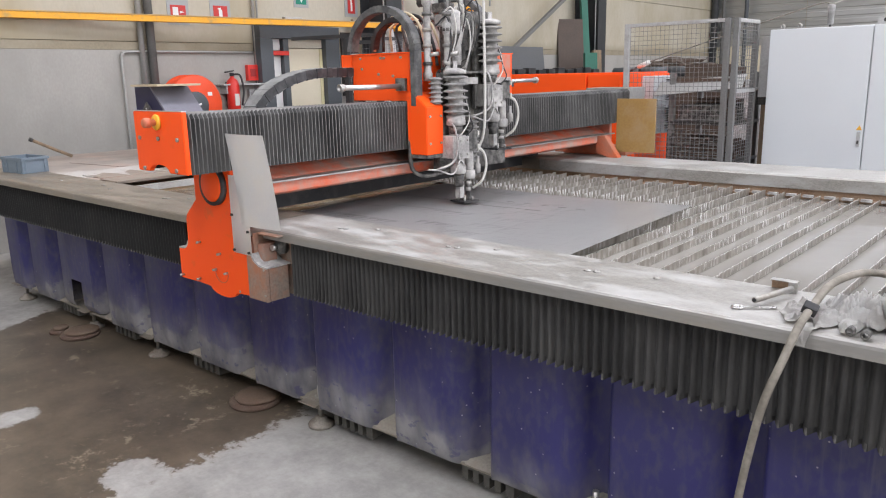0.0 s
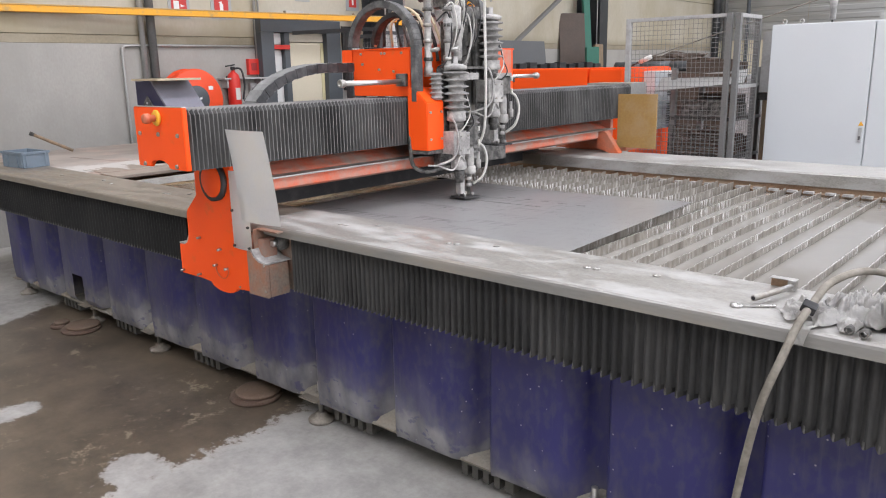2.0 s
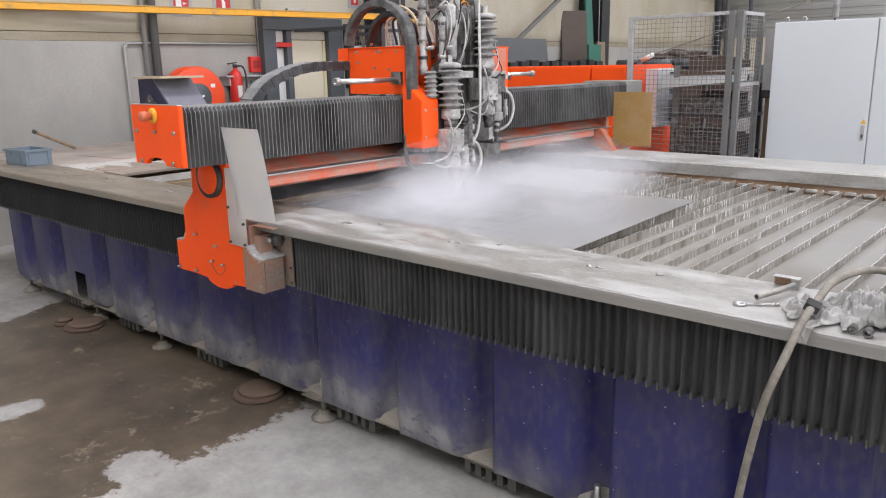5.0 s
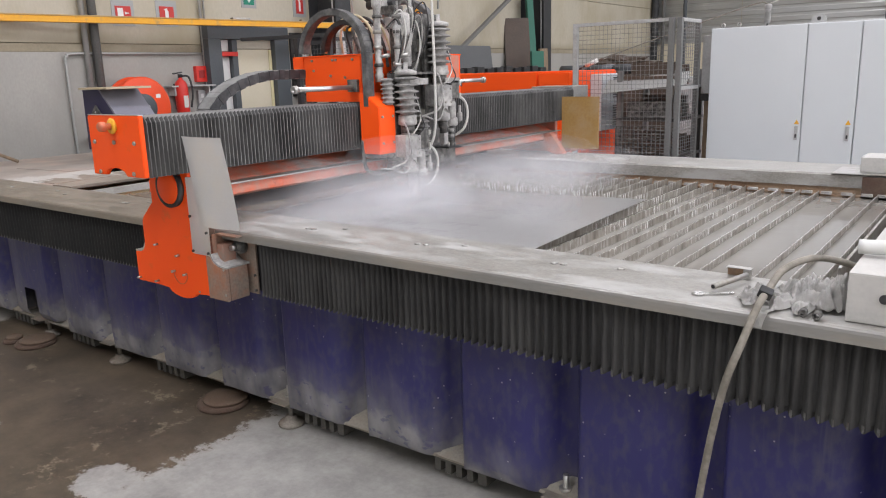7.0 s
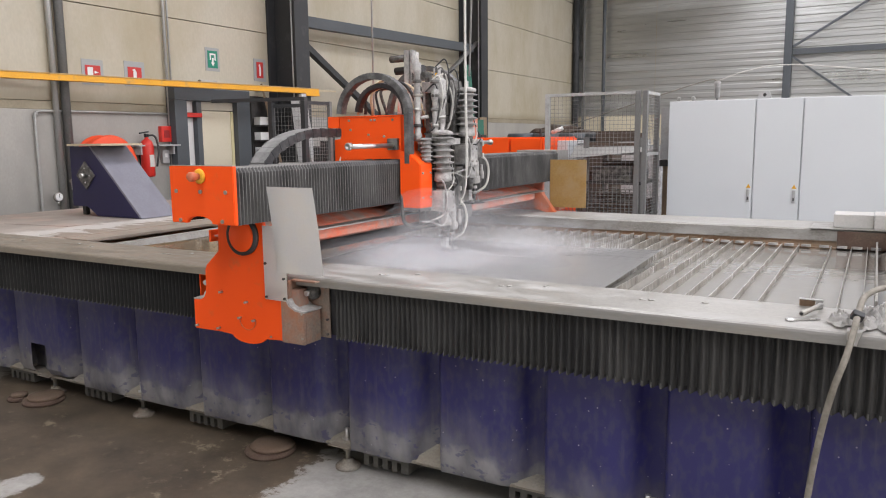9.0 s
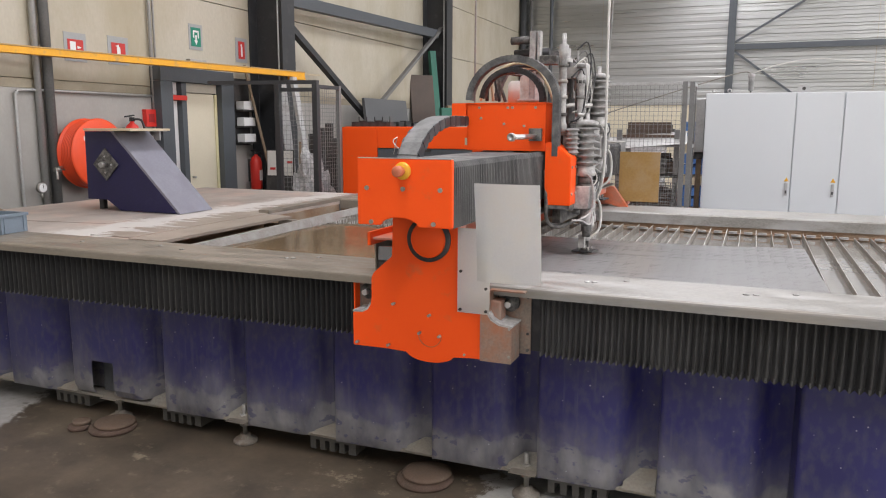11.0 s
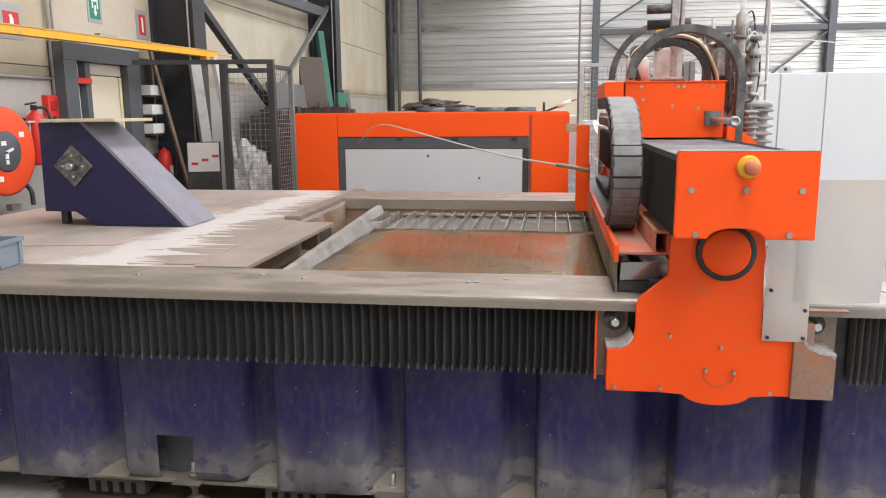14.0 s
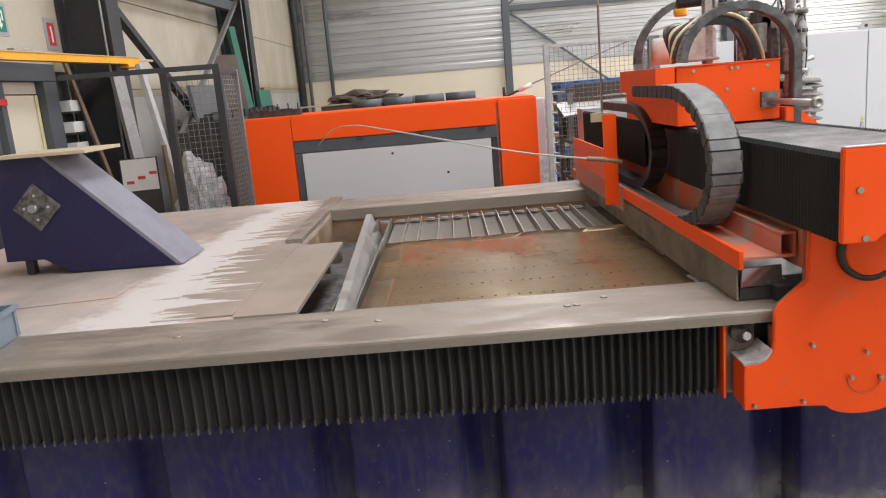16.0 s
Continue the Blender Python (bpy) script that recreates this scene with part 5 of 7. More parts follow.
for row in range(6):
    yy = 2.80 + row * 0.21
    x = -4.40
    while x < -3.1:
        bx(x, x + rnd.uniform(0.004, 0.010), yy, yy + 0.003, 0.9535, 0.9562, bm=hb)
        x += rnd.uniform(0.03, 0.06)
tagged(part("pierced_holes", hb, RUST, t, "rows of small dark pierced holes"), kind="stuff")

# ---- things on the table ----


def chute():
    t = thing("navy_chute", "navy blue steel chute with a sloping side and bolted diamond plate", "chute", (-0.005, 0.09, 0))
    out = [(-6.28, 1.60), (-6.02, 1.60), (-5.43, 1.012), (-5.97, 1.012), (-6.10, 1.09), (-6.29, 1.09)]
    part("side_plate", slab(out, "y", 3.56, 3.572, 0.002), NAVY, t)
    part("side_plate", slab(out, "y", 3.90, 3.912, 0.002), NAVY, t)
    part("slope", slab([(-6.03, 1.603), (-6.0, 1.603), (-5.405, 1.010), (-5.435, 1.010)], "y", 3.56, 3.915, 0.002), NAVY_SLOPE, t, "dusty sloping plate")
    part("back_plate", bx(-6.29, -6.278, 3.573, 3.899, 1.09, 1.6), NAVY, t)
    part("leg", bx(-6.22, -6.18, 3.6, 3.64, 1.012, 1.09), DARK, t)
    part("leg", bx(-6.22, -6.18, 3.84, 3.88, 1.012, 1.09), DARK, t)
    part("diamond_plate", bx(-0.085, 0.085, 3.546, 3.5595, -0.085, 0.085, 0.002, m=Matrix.Translation((-6.08, 0, 1.355)) @ Matrix.Rotation(radians(45), 4, "Y")), HEAD_DARK, t, "bare steel diamond plate")
    part("bolt", cyl((-6.08, 3.50, 1.355), (-6.08, 3.546, 1.355), 0.022, seg=6), STEEL, t)
    for a in (0, 90, 180, 270):
        part("screw", cyl((-6.08 + 0.06 * math.cos(radians(a)), 3.54, 1.355 + 0.06 * math.sin(radians(a))), (-6.08 + 0.06 * math.cos(radians(a)), 3.546, 1.355 + 0.06 * math.sin(radians(a))), 0.007, seg=8), STEEL_BRIGHT, t)
    return t


chute()
tagged(part("cover_board", bx(-6.22, -5.77, 3.58, 3.99, 1.6045, 1.622, 0.003), WOOD_PALE), "pale board lying on top of the chute", "board")
tagged(part("paper_sheet", slab([(-6.15, 2.95), (-5.5, 3.05), (-5.48, 3.4), (-5.75, 3.45), (-6.2, 3.42)], "z", 1.007, 1.0095), DECK), "dusty loose sheet lying on the deck", "sheet")


def storage_bin():
    t = thing("storage_bin", "grey-blue stackable plastic bin with ribbed sides", "bin", (-5.785, 2.475, 1.012))
    w, d, h, th = 0.30, 0.19, 0.115, 0.006
    bm = bx(-w / 2, w / 2, -d / 2, d / 2, 0, 0.006)
    for x0, x1, y0, y1 in ((-w / 2, w / 2, -d / 2, -d / 2 + th), (-w / 2, w / 2, d / 2 - th, d / 2), (-w / 2, -w / 2 + th, -d / 2 + th, d / 2 - th), (w / 2 - th, w / 2, -d / 2 + th, d / 2 - th)):
        bx(x0, x1, y0, y1, 0.006, h, 0.001, bm=bm)
    part("body", bm, BIN_GREY, t)
    rim = bx(-w / 2 - .008, w / 2 + .008, -d / 2 - .008, -d / 2 + .004, h - 0.018, h, 0.002)
    bx(-w / 2 - .008, w / 2 + .008, d / 2 - .004, d / 2 + .008, h - 0.018, h, 0.002, bm=rim)
    bx(-w / 2 - .008, -w / 2 + .004, -d / 2, d / 2, h - 0.018, h, 0.002, bm=rim)
    bx(w / 2 - .004, w / 2 + .008, -d / 2, d / 2, h - 0.018, h, 0.002, bm=rim)
    part("rim", rim, BIN_GREY, t)
    for x in (-0.13, -0.07, 0.07, 0.13):
        part("rib", bx(x - 0.006, x + 0.006, -d / 2 - 0.006, -d / 2, 0.004, h - 0.02, 0.001), BIN_GREY, t)
    for y in (-0.07, 0.07):
        part("rib", bx(w / 2, w / 2 + 0.006, y - 0.006, y + 0.006, 0.004, h - 0.02, 0.001), BIN_GREY, t)
    return t


_b = storage_bin()
_b.rotation_euler = (0, 0, radians(6))
t = thing("pry_bar", "dark steel bar resting slanted on the deck", "bar", (0, 0, 0))
part("shaft", tube([(-6.58, 3.16, 1.022), (-6.59, 3.0, 1.105), (-6.60, 2.86, 1.18)], 0.014), WOOD, t)
part("tip", cyl((-6.60, 2.86, 1.18), (-6.602, 2.835, 1.193), 0.017), DARK, t)


def rag(corners, amp, seed, hang=0.0, turn=0.0):
    """A crumpled cloth on the rail between four corners (x, y): soft ridged folds, wavy hem; past the lip it hangs down."""
    bm = bmesh.new()
    n, m = 60, 48
    a, b, c, d = [Vector((x, y, 0)) for x, y in corners]
    ca, sa = math.cos(radians(turn)), math.sin(radians(turn))
    grid = []
    for i in range(n + 1):
        u = i / n
        row = []
        for j in range(m + 1):
            v = j / m
            p = a.lerp(b, u).lerp(d.lerp(c, u), v)
            q = Vector(((p.x * ca - p.y * sa) * 23 + seed, (p.x * sa + p.y * ca) * 23, seed * 1.7))
            warp = Vector((noise.noise(q * 0.6), noise.noise(q * 0.6 + Vector((5, 3, 1))), 0))
            edge = min(1.0, 6 * min(u, 1 - u, v, 1 - v))
            w = q + 1.3 * warp
            fold = max(0.0, 1 - abs(noise.noise(Vector((w.x * 0.42, w.y * 1.5, seed))) * 2.6)) ** 1.6
            fine = max(0.0, 1 - abs(noise.noise(Vector((w.x * 1.9, w.y * 0.8, seed + 8))) * 2.8)) ** 2
            z = 0.004 + (0.2 + 0.8 * edge) * amp * (0.66 * fold + 0.2 * fine) + edge * amp * 0.4 * (0.5 + 0.5 * noise.noise(q * 0.35))
            p = p + 0.016 * warp
            drop = max(0.0, hang - p.y)
            if drop:
                p = Vector((p.x, hang - 0.006 - 0.4 * z, -drop * 1.1 + 0.002))
                z = 0
            row.append(bm.verts.new((p.x, p.y, 1.0125 + p.z + z)))
        grid.append(row)
    for r0, r1 in zip(grid, grid[1:]):
        for j in range(m):
            bm.faces.new((r0[j], r1[j], r1[j + 1], r0[j + 1])).smooth = True
    bmesh.ops.solidify(bm, geom=bm.faces[:], thickness=-0.0016)
    return bm


t = thing("cleaning_rag", "crumpled dirty white cotton rag draped over the rail lip", "rag", (0, 0, 0), "rags on the rail")
part("cloth", rag([(-0.355, 2.30), (-0.30, 2.235), (-0.21, 2.33), (-0.30, 2.46)], 0.036, 1.3, 2.21, 40), CLOTH, t)
part("hanging_corner", rag([(-0.27, 2.25), (-0.268, 2.165), (-0.238, 2.16), (-0.21, 2.29)], 0.016, 4.4, 2.205, 60), CLOTH, t)
part("fold", rag([(-0.27, 2.30), (-0.235, 2.22), (-0.19, 2.29), (-0.20, 2.37)], 0.034, 6.1, 0, -20), CLOTH, t)
t = thing("cleaning_rag", "bunched grey-white rag beside the end bridge", "rag", (0, 0, 0), "rags on the rail")
part("cloth", rag([(-0.27, 2.45), (-0.20, 2.28), (-0.070, 2.30), (-0.068, 2.53)], 0.058, 2.9, 0, -35), CLOTH, t)
part("cloth", rag([(-0.205, 2.31), (-0.17, 2.21), (-0.14, 2.225), (-0.13, 2.33)], 0.03, 7.2, 0, 75), CLOTH, t)
part("cloth", rag([(-0.19, 2.42), (-0.13, 2.27), (-0.066, 2.28), (-0.066, 2.50)], 0.078, 9.1, 0, 15), CLOTH, t)
part("cloth", rag([(-0.235, 2.40), (-0.17, 2.30), (-0.10, 2.34), (-0.15, 2.46)], 0.072, 12.7, 0, -60), CLOTH, t)
t = thing("water_hose", "dirty tan rubber hose hanging over the table edge", "hose", (0, 0, 0))
part("tube", tube([(-0.02, 2.60, 1.03), (-0.10, 2.56, 1.085), (-0.18, 2.47, 1.115), (-0.235, 2.36, 1.10), (-0.25, 2.255, 1.065), (-0.258, 2.175, 1.03), (-0.275, 2.12, 0.95), (-0.305, 2.10, 0.84), (-0.33, 2.10, 0.70), (-0.35, 2.095, 0.54), (-0.37, 2.06, 0.30), (-0.40, 1.95, 0.08), (-0.5, 1.7, 0.016), (-0.62, 1.2, 0.016), (-0.4, 0.6, 0.016), (0.6, 0.3, 0.016)], 0.0102), HOSE_TAN, t)
part("clamp", bx(-0.018, 0.018, -0.012, 0.012, -0.014, 0.014, 0.005, m=pose(-0.252, 2.235, 1.06, 30, 20, 10)), BLACK, t, "black hose clamp")
t = thing("spray_nozzle", "steel spray nozzle with a wooden block on the rail", "nozzle", (-0.40, 2.46, 1.011))
part("barrel", cyl((-0.02, -0.13, 0.018), (0.03, 0.03, 0.022), 0.0088), STEEL, t)
part("bore", cyl((-0.0205, -0.1315, 0.0179), (-0.019, -0.127, 0.0181), 0.0055), BLACK, t)
part("block", bx(-0.045, 0.008, 0.093, 0.103, 0, 0.026, 0.002), RUST_BROWN, t)
part("strap", bx(-0.045, 0.03, 0.075, 0.103, 0.0265, 0.029, 0.001), STEEL, t)
part("knob", bx(0.012, 0.036, 0.055, 0.074, 0.0, 0.034, 0.004), STEEL, t)
t = thing("open_spanner", "small steel open-end spanner lying on the rail", "spanner", (-0.43, 2.30, 1.0115))
part("handle", bx(-0.01, 0.08, -0.006, 0.006, 0, 0.005, 0.0015, m=pose(0, 0, 0, 0, 0, 35)), STEEL_BRIGHT, t)
part("jaw", lathe([(0.008, 0), (0.017, 0), (0.017, 0.006), (0.008, 0.006), (0.008, 0)], (-0.02, -0.012, 0), seg=14), STEEL_BRIGHT, t)
for _x, _y in ((-0.155, 2.235), (-0.12, 2.225)):
    t = thing("hose_coupling", "short steel pipe coupling lying on the rail", "coupling", (_x, _y, 1.011), "couplings")
    part("sleeve", lathe([(0.007, -0.013), (0.011, -0.013), (0.011, 0.013), (0.007, 0.013), (0.007, -0.013)], (0, 0, 0.012), axis="y", seg=16), HEAD_DARK, t)
t = thing("hand_squeegee", "white plastic squeegee with a red mark on the bridge", "squeegee", (0.06, 2.42, 1.143))
part("handle", tube([(-0.13, 0.02, 0.025), (0.0, 0.03, 0.028), (0.08, 0.02, 0.026), (0.12, -0.01, 0.018)], 0.02), BRUSH_WHITE, t)
part("head", bx(0.09, 0.30, -0.03, 0.0, 0, 0.03, 0.005, m=pose(0, 0, 0, 0, 0, 30)), BRUSH_WHITE, t)
part("mark", bx(0.03, 0.07, 0.01, 0.035, 0.046, 0.05, 0.001), RED_PAINT, t)

# ---- the gantry, which slides along the table ----


FLAP = mat("smooth_wet_steel", (0.34, 0.34, 0.345), 0.18, 0.8, 0.08, 4, 0.02, 90)
BRACKET = mat("stained_bracket_steel", (0.27, 0.22, 0.18), 0.55, 0.3, 0.2, 9, 0.1, 90, (0.42, 0.17, 0.09), 0.36, 5)


def gantry():
    g = thing("cutting_gantry", "orange cutting gantry bridge with black pleated bellows", "gantry", (0, 0, 0))
    # pleated hood over the beam
    for y0, y1 in ((1.932, 3.32), (3.94, 5.72)):
        bm, tops, dark = bmesh.new(), bmesh.new(), bmesh.new()
        y, rings = y0, []
        while y < y1:
            for dy, o in ((0.0, 0.0), (0.0085, 0.016), (0.0125, 0.016)):
                rings.append((y + dy, o))
            y += 0.021
        def ring(b, yy, o, pts):
            return [b.verts.new((px + o * nx_, yy, pz + o * nz_)) for px, pz, nx_, nz_ in pts]
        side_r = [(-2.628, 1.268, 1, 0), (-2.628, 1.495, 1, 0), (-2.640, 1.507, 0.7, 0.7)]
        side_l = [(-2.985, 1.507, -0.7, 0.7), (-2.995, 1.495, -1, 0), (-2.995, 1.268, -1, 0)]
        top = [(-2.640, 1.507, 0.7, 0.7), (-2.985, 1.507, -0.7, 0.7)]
        # the left side takes a darker cloth colour, without pale fold edges
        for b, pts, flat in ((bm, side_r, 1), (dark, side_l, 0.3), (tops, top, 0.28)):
            rs = [ring(b, yy, o * flat, pts) for yy, o in rings]
            for a, c in zip(rs, rs[1:]):
                for k in range(len(pts) - 1):
                    b.faces.new((a[k], a[k + 1], c[k + 1], c[k])).material_index = 1 if rs.index(a) % 3 == 1 else 0
            bmesh.ops.recalc_face_normals(b, faces=b.faces[:])
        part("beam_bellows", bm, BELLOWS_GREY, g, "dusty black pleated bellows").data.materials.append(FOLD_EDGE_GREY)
        part("beam_bellows", dark, BELLOWS_DARK, g, "darker left side of the pleated bellows").data.materials.append(BELLOWS_DARK)
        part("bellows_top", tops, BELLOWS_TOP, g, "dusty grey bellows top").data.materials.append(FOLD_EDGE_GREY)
    part("beam_core", bx(-2.97, -2.66, 2.17, 5.70, 1.27, 1.485, 0.004), BLACK, g)
    part("beam_end_hood", bx(-3.0, -2.615, 5.72, 5.98, 1.262, 1.525, 0.006), STEEL, g, "bare steel end hood")
    # girder under the hood
    part("girder", slab([(-2.95, 1.118), (-2.70, 1.118), (-2.648, 1.136), (-2.648, 1.185), (-2.70, 1.195), (-2.80, 1.248), (-2.95, 1.248)], "y", 2.24, 5.52, 0.003), ORANGE_DUSTY, g, "dusty orange girder")
    part("girder_lip", bx(-2.70, -2.622, 2.24, 5.52, 1.186, 1.194, 0.002), STEEL, g)
    part("girder_bracket", slab([(-2.66, 1.06), (-2.505, 1.015), (-2.47, 1.02), (-2.59, 1.185), (-2.66, 1.19)], "y", 5.30, 5.36, 0.003), ORANGE_WORN, g)
    # near end box with emergency stop
    box = [(-3.003, 1.27), (-3.003, 1.525), (-2.611, 1.525), (-2.611, 1.27)]
    arc = [(-2.828 + 0.08 * math.cos(a), 1.2705 + 0.032 * math.sin(a)) for a in [math.pi * k / 12 for k in range(13)]]
    part("end_box", slab(box + arc, "y", 1.905, 1.928, 0.003), ORANGE, g, "glossy orange end box")
    part("end_box_edge", bx(-3.0, -2.614, 1.906, 1.93, 1.5255, 1.5285, 0.001), STEEL_BRIGHT, g)
    part("stop_collar", lathe([(0.0, 0), (0.032, 0), (0.034, -0.006), (0.028, -0.012), (0.0, -0.012)], (-2.807, 1.9045, 1.481), axis="y", seg=24), YELLOW_PLASTIC, g, "yellow stop-button collar")
    part("stop_button", lathe([(0.014, 0), (0.014, -0.02), (0.021, -0.024), (0.021, -0.044), (0.017, -0.05), (0.0, -0.05)], (-2.807, 1.892, 1.481), axis="y", seg=20), ESTOP_RED, g, "dusty red stop button")
    for x, z in ((-2.961, 1.413), (-2.808, 1.413), (-2.656, 1.413), (-2.943, 1.283), (-2.683, 1.285)):
        part("cap_screw", cyl((x, 1.898, z), (x, 1.9045, z), 0.009, seg=10), STEEL, g)
    # leg plate
    leg = [(-3.167, 0.70), (-3.167, 0.848), (-3.125, 0.85), (-3.098, 0.862), (-3.082, 0.885), (-3.076, 0.92), (-3.076, 1.005), (-3.064, 1.03), (-2.977, 1.106), (-2.972, 1.27), (-2.68, 1.27), (-2.672, 0.90), (-2.56, 0.90), (-2.50, 0.855), (-2.45, 0.85), (-2.45, 0.705), (-2.62, 0.703)]
    foot = [(-2.805 + 0.108 * math.cos(a), 0.703 + 0.040 * math.sin(a)) for a in [-math.pi * (0.05 + 0.9 * k / 12) for k in range(13)]]
    part("leg_plate", slab(leg + foot + [(-3.0, 0.701)], "y", 2.148, 2.168, 0.003), ORANGE, g, "orange leg plate")
    part("leg_side", slab([(-3.06, 0.90), (-3.06, 1.0), (-3.05, 1.028), (-2.965, 1.10), (-2.96, 1.25), (-2.70, 1.25), (-2.70, 0.90)], "y", 2.1685, 2.2, 0.002), ORANGE_WORN, g, "dusty worn leg side")
    part("leg_box", bx(-3.06, -2.50, 2.17, 2.24, 0.725, 0.95, 0.006), ORANGE_WORN, g)
    part("leg_column", bx(-2.94, -2.69, 2.17, 2.27, 1.015, 1.255, 0.006), ORANGE_DUSTY, g)
    # bare-worn right shoe with wheel
    part("shoe", slab([(-2.575, 0.704), (-2.442, 0.704), (-2.442, 0.852), (-2.495, 0.856), (-2.53, 0.875), (-2.545, 0.898), (-2.575, 0.898)], "y", 2.13, 2.147, 0.002), BRACKET, g, "worn bare-metal shoe plate")
    part("shoe_side", bx(-2.458, -2.442, 2.149, 2.25, 0.705, 0.85, 0.003), BRACKET, g)
    part("shoe_bracket", bx(-2.54, -2.40, 2.268, 2.276, 0.712, 0.995, 0.002), BRACKET, g, "brown-grey stained bracket plate")
    part("bracket_top", bx(-2.54, -2.40, 2.17, 2.2675, 0.989, 0.995, 0.001), BRACKET, g)
    part("bracket_web", slab([(2.15, 0.90), (2.15, 0.995), (2.267, 0.995), (2.267, 0.86), (2.18, 0.86)], "x", -2.548, -2.542, 0.001), BRACKET, g)
    part("bracket_bolt", cyl((-2.482, 2.20, 0.93), (-2.482, 2.226, 0.93), 0.014, seg=6), STEEL_BRIGHT, g)
    part("guide_wheel", lathe([(0.0, -0.02), (0.022, -0.02), (0.022, -0.008), (0.036, -0.008), (0.036, 0.02), (0.0, 0.02)], (-2.482, 2.246, 0.93), axis="y", seg=20), HEAD_DARK, g)
    part("shoe_ledge", slab([(-2.548, 0.905), (-2.532, 0.878), (-2.495, 0.858), (-2.44, 0.853), (-2.44, 0.86), (-2.49, 0.866), (-2.524, 0.884), (-2.54, 0.91)], "y", 2.132, 2.262), HEAD_GREY, g, "pale bent ledge")
    for z in (0.73, 0.80, 0.955):
        part("cap_screw", cyl((-2.412, 2.26, z), (-2.412, 2.2675, z), 0.006, seg=8), HEAD_DARK, g)
    # left shoe
    part("left_shoe", bx(-3.165, -3.10, 2.169, 2.25, 0.706, 0.846, 0.003), ORANGE, g, "orange shoe side")
    part("left_ledge", slab([(-3.169, 0.849), (-3.12, 0.851), (-3.095, 0.865), (-3.079, 0.892), (-3.085, 0.898), (-3.10, 0.872), (-3.122, 0.858), (-3.169, 0.856)], "y", 2.15, 2.262), HEAD_GREY, g, "pale bent ledge")
    part("left_bracket", bx(-3.196, -3.09, 2.268, 2.276, 0.712, 0.985, 0.002), BRACKET, g, "brown-grey stained bracket plate")
    part("left_edge", bx(-3.204, -3.1965, 2.225, 2.276, 0.712, 0.985, 0.001), ORANGE, g)
    part("bracket_bolt", cyl((-3.138, 2.20, 0.925), (-3.138, 2.226, 0.925), 0.014, seg=6), STEEL_BRIGHT, g)
    part("guide_wheel", lathe([(0.0, -0.02), (0.022, -0.02), (0.022, -0.008), (0.036, -0.008), (0.036, 0.02), (0.0, 0.02)], (-3.138, 2.246, 0.925), axis="y", seg=20), HEAD_DARK, g)
    # round seal in the leg's top
    ring_ = lathe([(0.078, -0.012), (0.093, -0.012), (0.093, 0.012), (0.078, 0.012), (0.078, -0.012)], (-2.802, 2.138, 1.190), axis="y", seg=36)
    part("seal_ring", ring_, BLACK, g, "black rubber seal ring")
    part("motor_cap", lathe([(0.0, -0.02), (0.070, -0.02), (0.076, -0.015), (0.077, 0.008), (0.0, 0.008)], (-2.802, 2.14, 1.190), axis="y", seg=36), ORANGE, g)
    for x, z in ((-2.965, 0.905), (-2.8, 0.87), (-2.845, 0.79), (-2.755, 0.785), (-3.14, 0.72), (-2.99, 0.722), (-2.64, 0.722), (-2.45, 0.735), (-2.45, 0.85)):
        part("cap_screw", cyl((x, 2.125, z), (x, 2.1455, z) if x < -2.66 else (x, 2.1275, z), 0.006, seg=8), STEEL, g)
    arcp = [(-2.80 + 0.052 * math.cos(a), 2.1435, 0.785 + 0.052 * math.sin(a)) for a in [-math.pi * k / 10 for k in range(11)]]
    part("weld_seam", tube(arcp, 0.0018, 6, 2), ORANGE_WORN, g)
    # curved splash guard
    bm = bmesh.new()
    low = [(-2.675, 2.136), (-2.60, 2.135), (-2.536, 2.134)]
    a = [bm.verts.new((x, y, 0.898)) for x, y in low]
    b = [bm.verts.new((x, y, 1.245)) for x, y in low]
    for k in range(2):
        bm.faces.new((a[k], a[k + 1], b[k + 1], b[k]))
    rows = []
    for z in (1.035, 1.10, 1.17, 1.24, 1.31, 1.38, 1.43):
        up = (z - 1.035) / 0.395
        rows.append([bm.verts.new((-2.588 + 0.262 * k / 12, 2.128 - 0.046 * up ** 1.4 + 0.010 * (1 - up) * (k / 12) ** 2 - 0.013 * math.sin(math.pi * k / 12), z)) for k in range(13)])
    for r0, r1 in zip(rows, rows[1:]):
        for k in range(12):
            bm.faces.new((r0[k], r0[k + 1], r1[k + 1], r1[k]))
    bmesh.ops.solidify(bm, geom=bm.faces[:], thickness=0.003)
    part("splash_guard", bm, GUARD, g, "bent zinc-grey splash guard")
    for x, z in ((-2.658, 1.07), (-2.66, 0.912), (-2.55, 0.912), (-2.55, 1.005)):
        part("cap_screw", cyl((x, 2.124, z), (x, 2.1325, z), 0.006, seg=8), DARK, g)
    # cable tray behind the beam
    part("tray_side", bx(-3.145, -3.13, 2.25, 3.83, 1.128, 1.187, 0.002), ORANGE, g, "orange tray side")
    part("tray_side", bx(-3.145, -3.13, 3.832, 5.3, 1.06, 1.187, 0.002), ORANGE_DUSTY, g, "dusty orange tray side")
    part("tray_floor", bx(-3.129, -2.96, 2.62, 5.3, 1.088, 1.098, 0.002), ORANGE_DUSTY, g)
    part("tray_skirt", slab([(-3.132, 0.985), (-3.125, 0.985), (-3.131, 1.127), (-3.138, 1.127)], "y", 2.3, 5.2), SKIRT, g, "grey-brown stained skirt")
    # added black sheet that stands for the shaded gap below the girder
    part("girder_shade_sheet", bx(-3.118, -3.11, 2.45, 5.2, 0.972, 1.112), BLACK, g, "black sheet added for the shade under the girder")
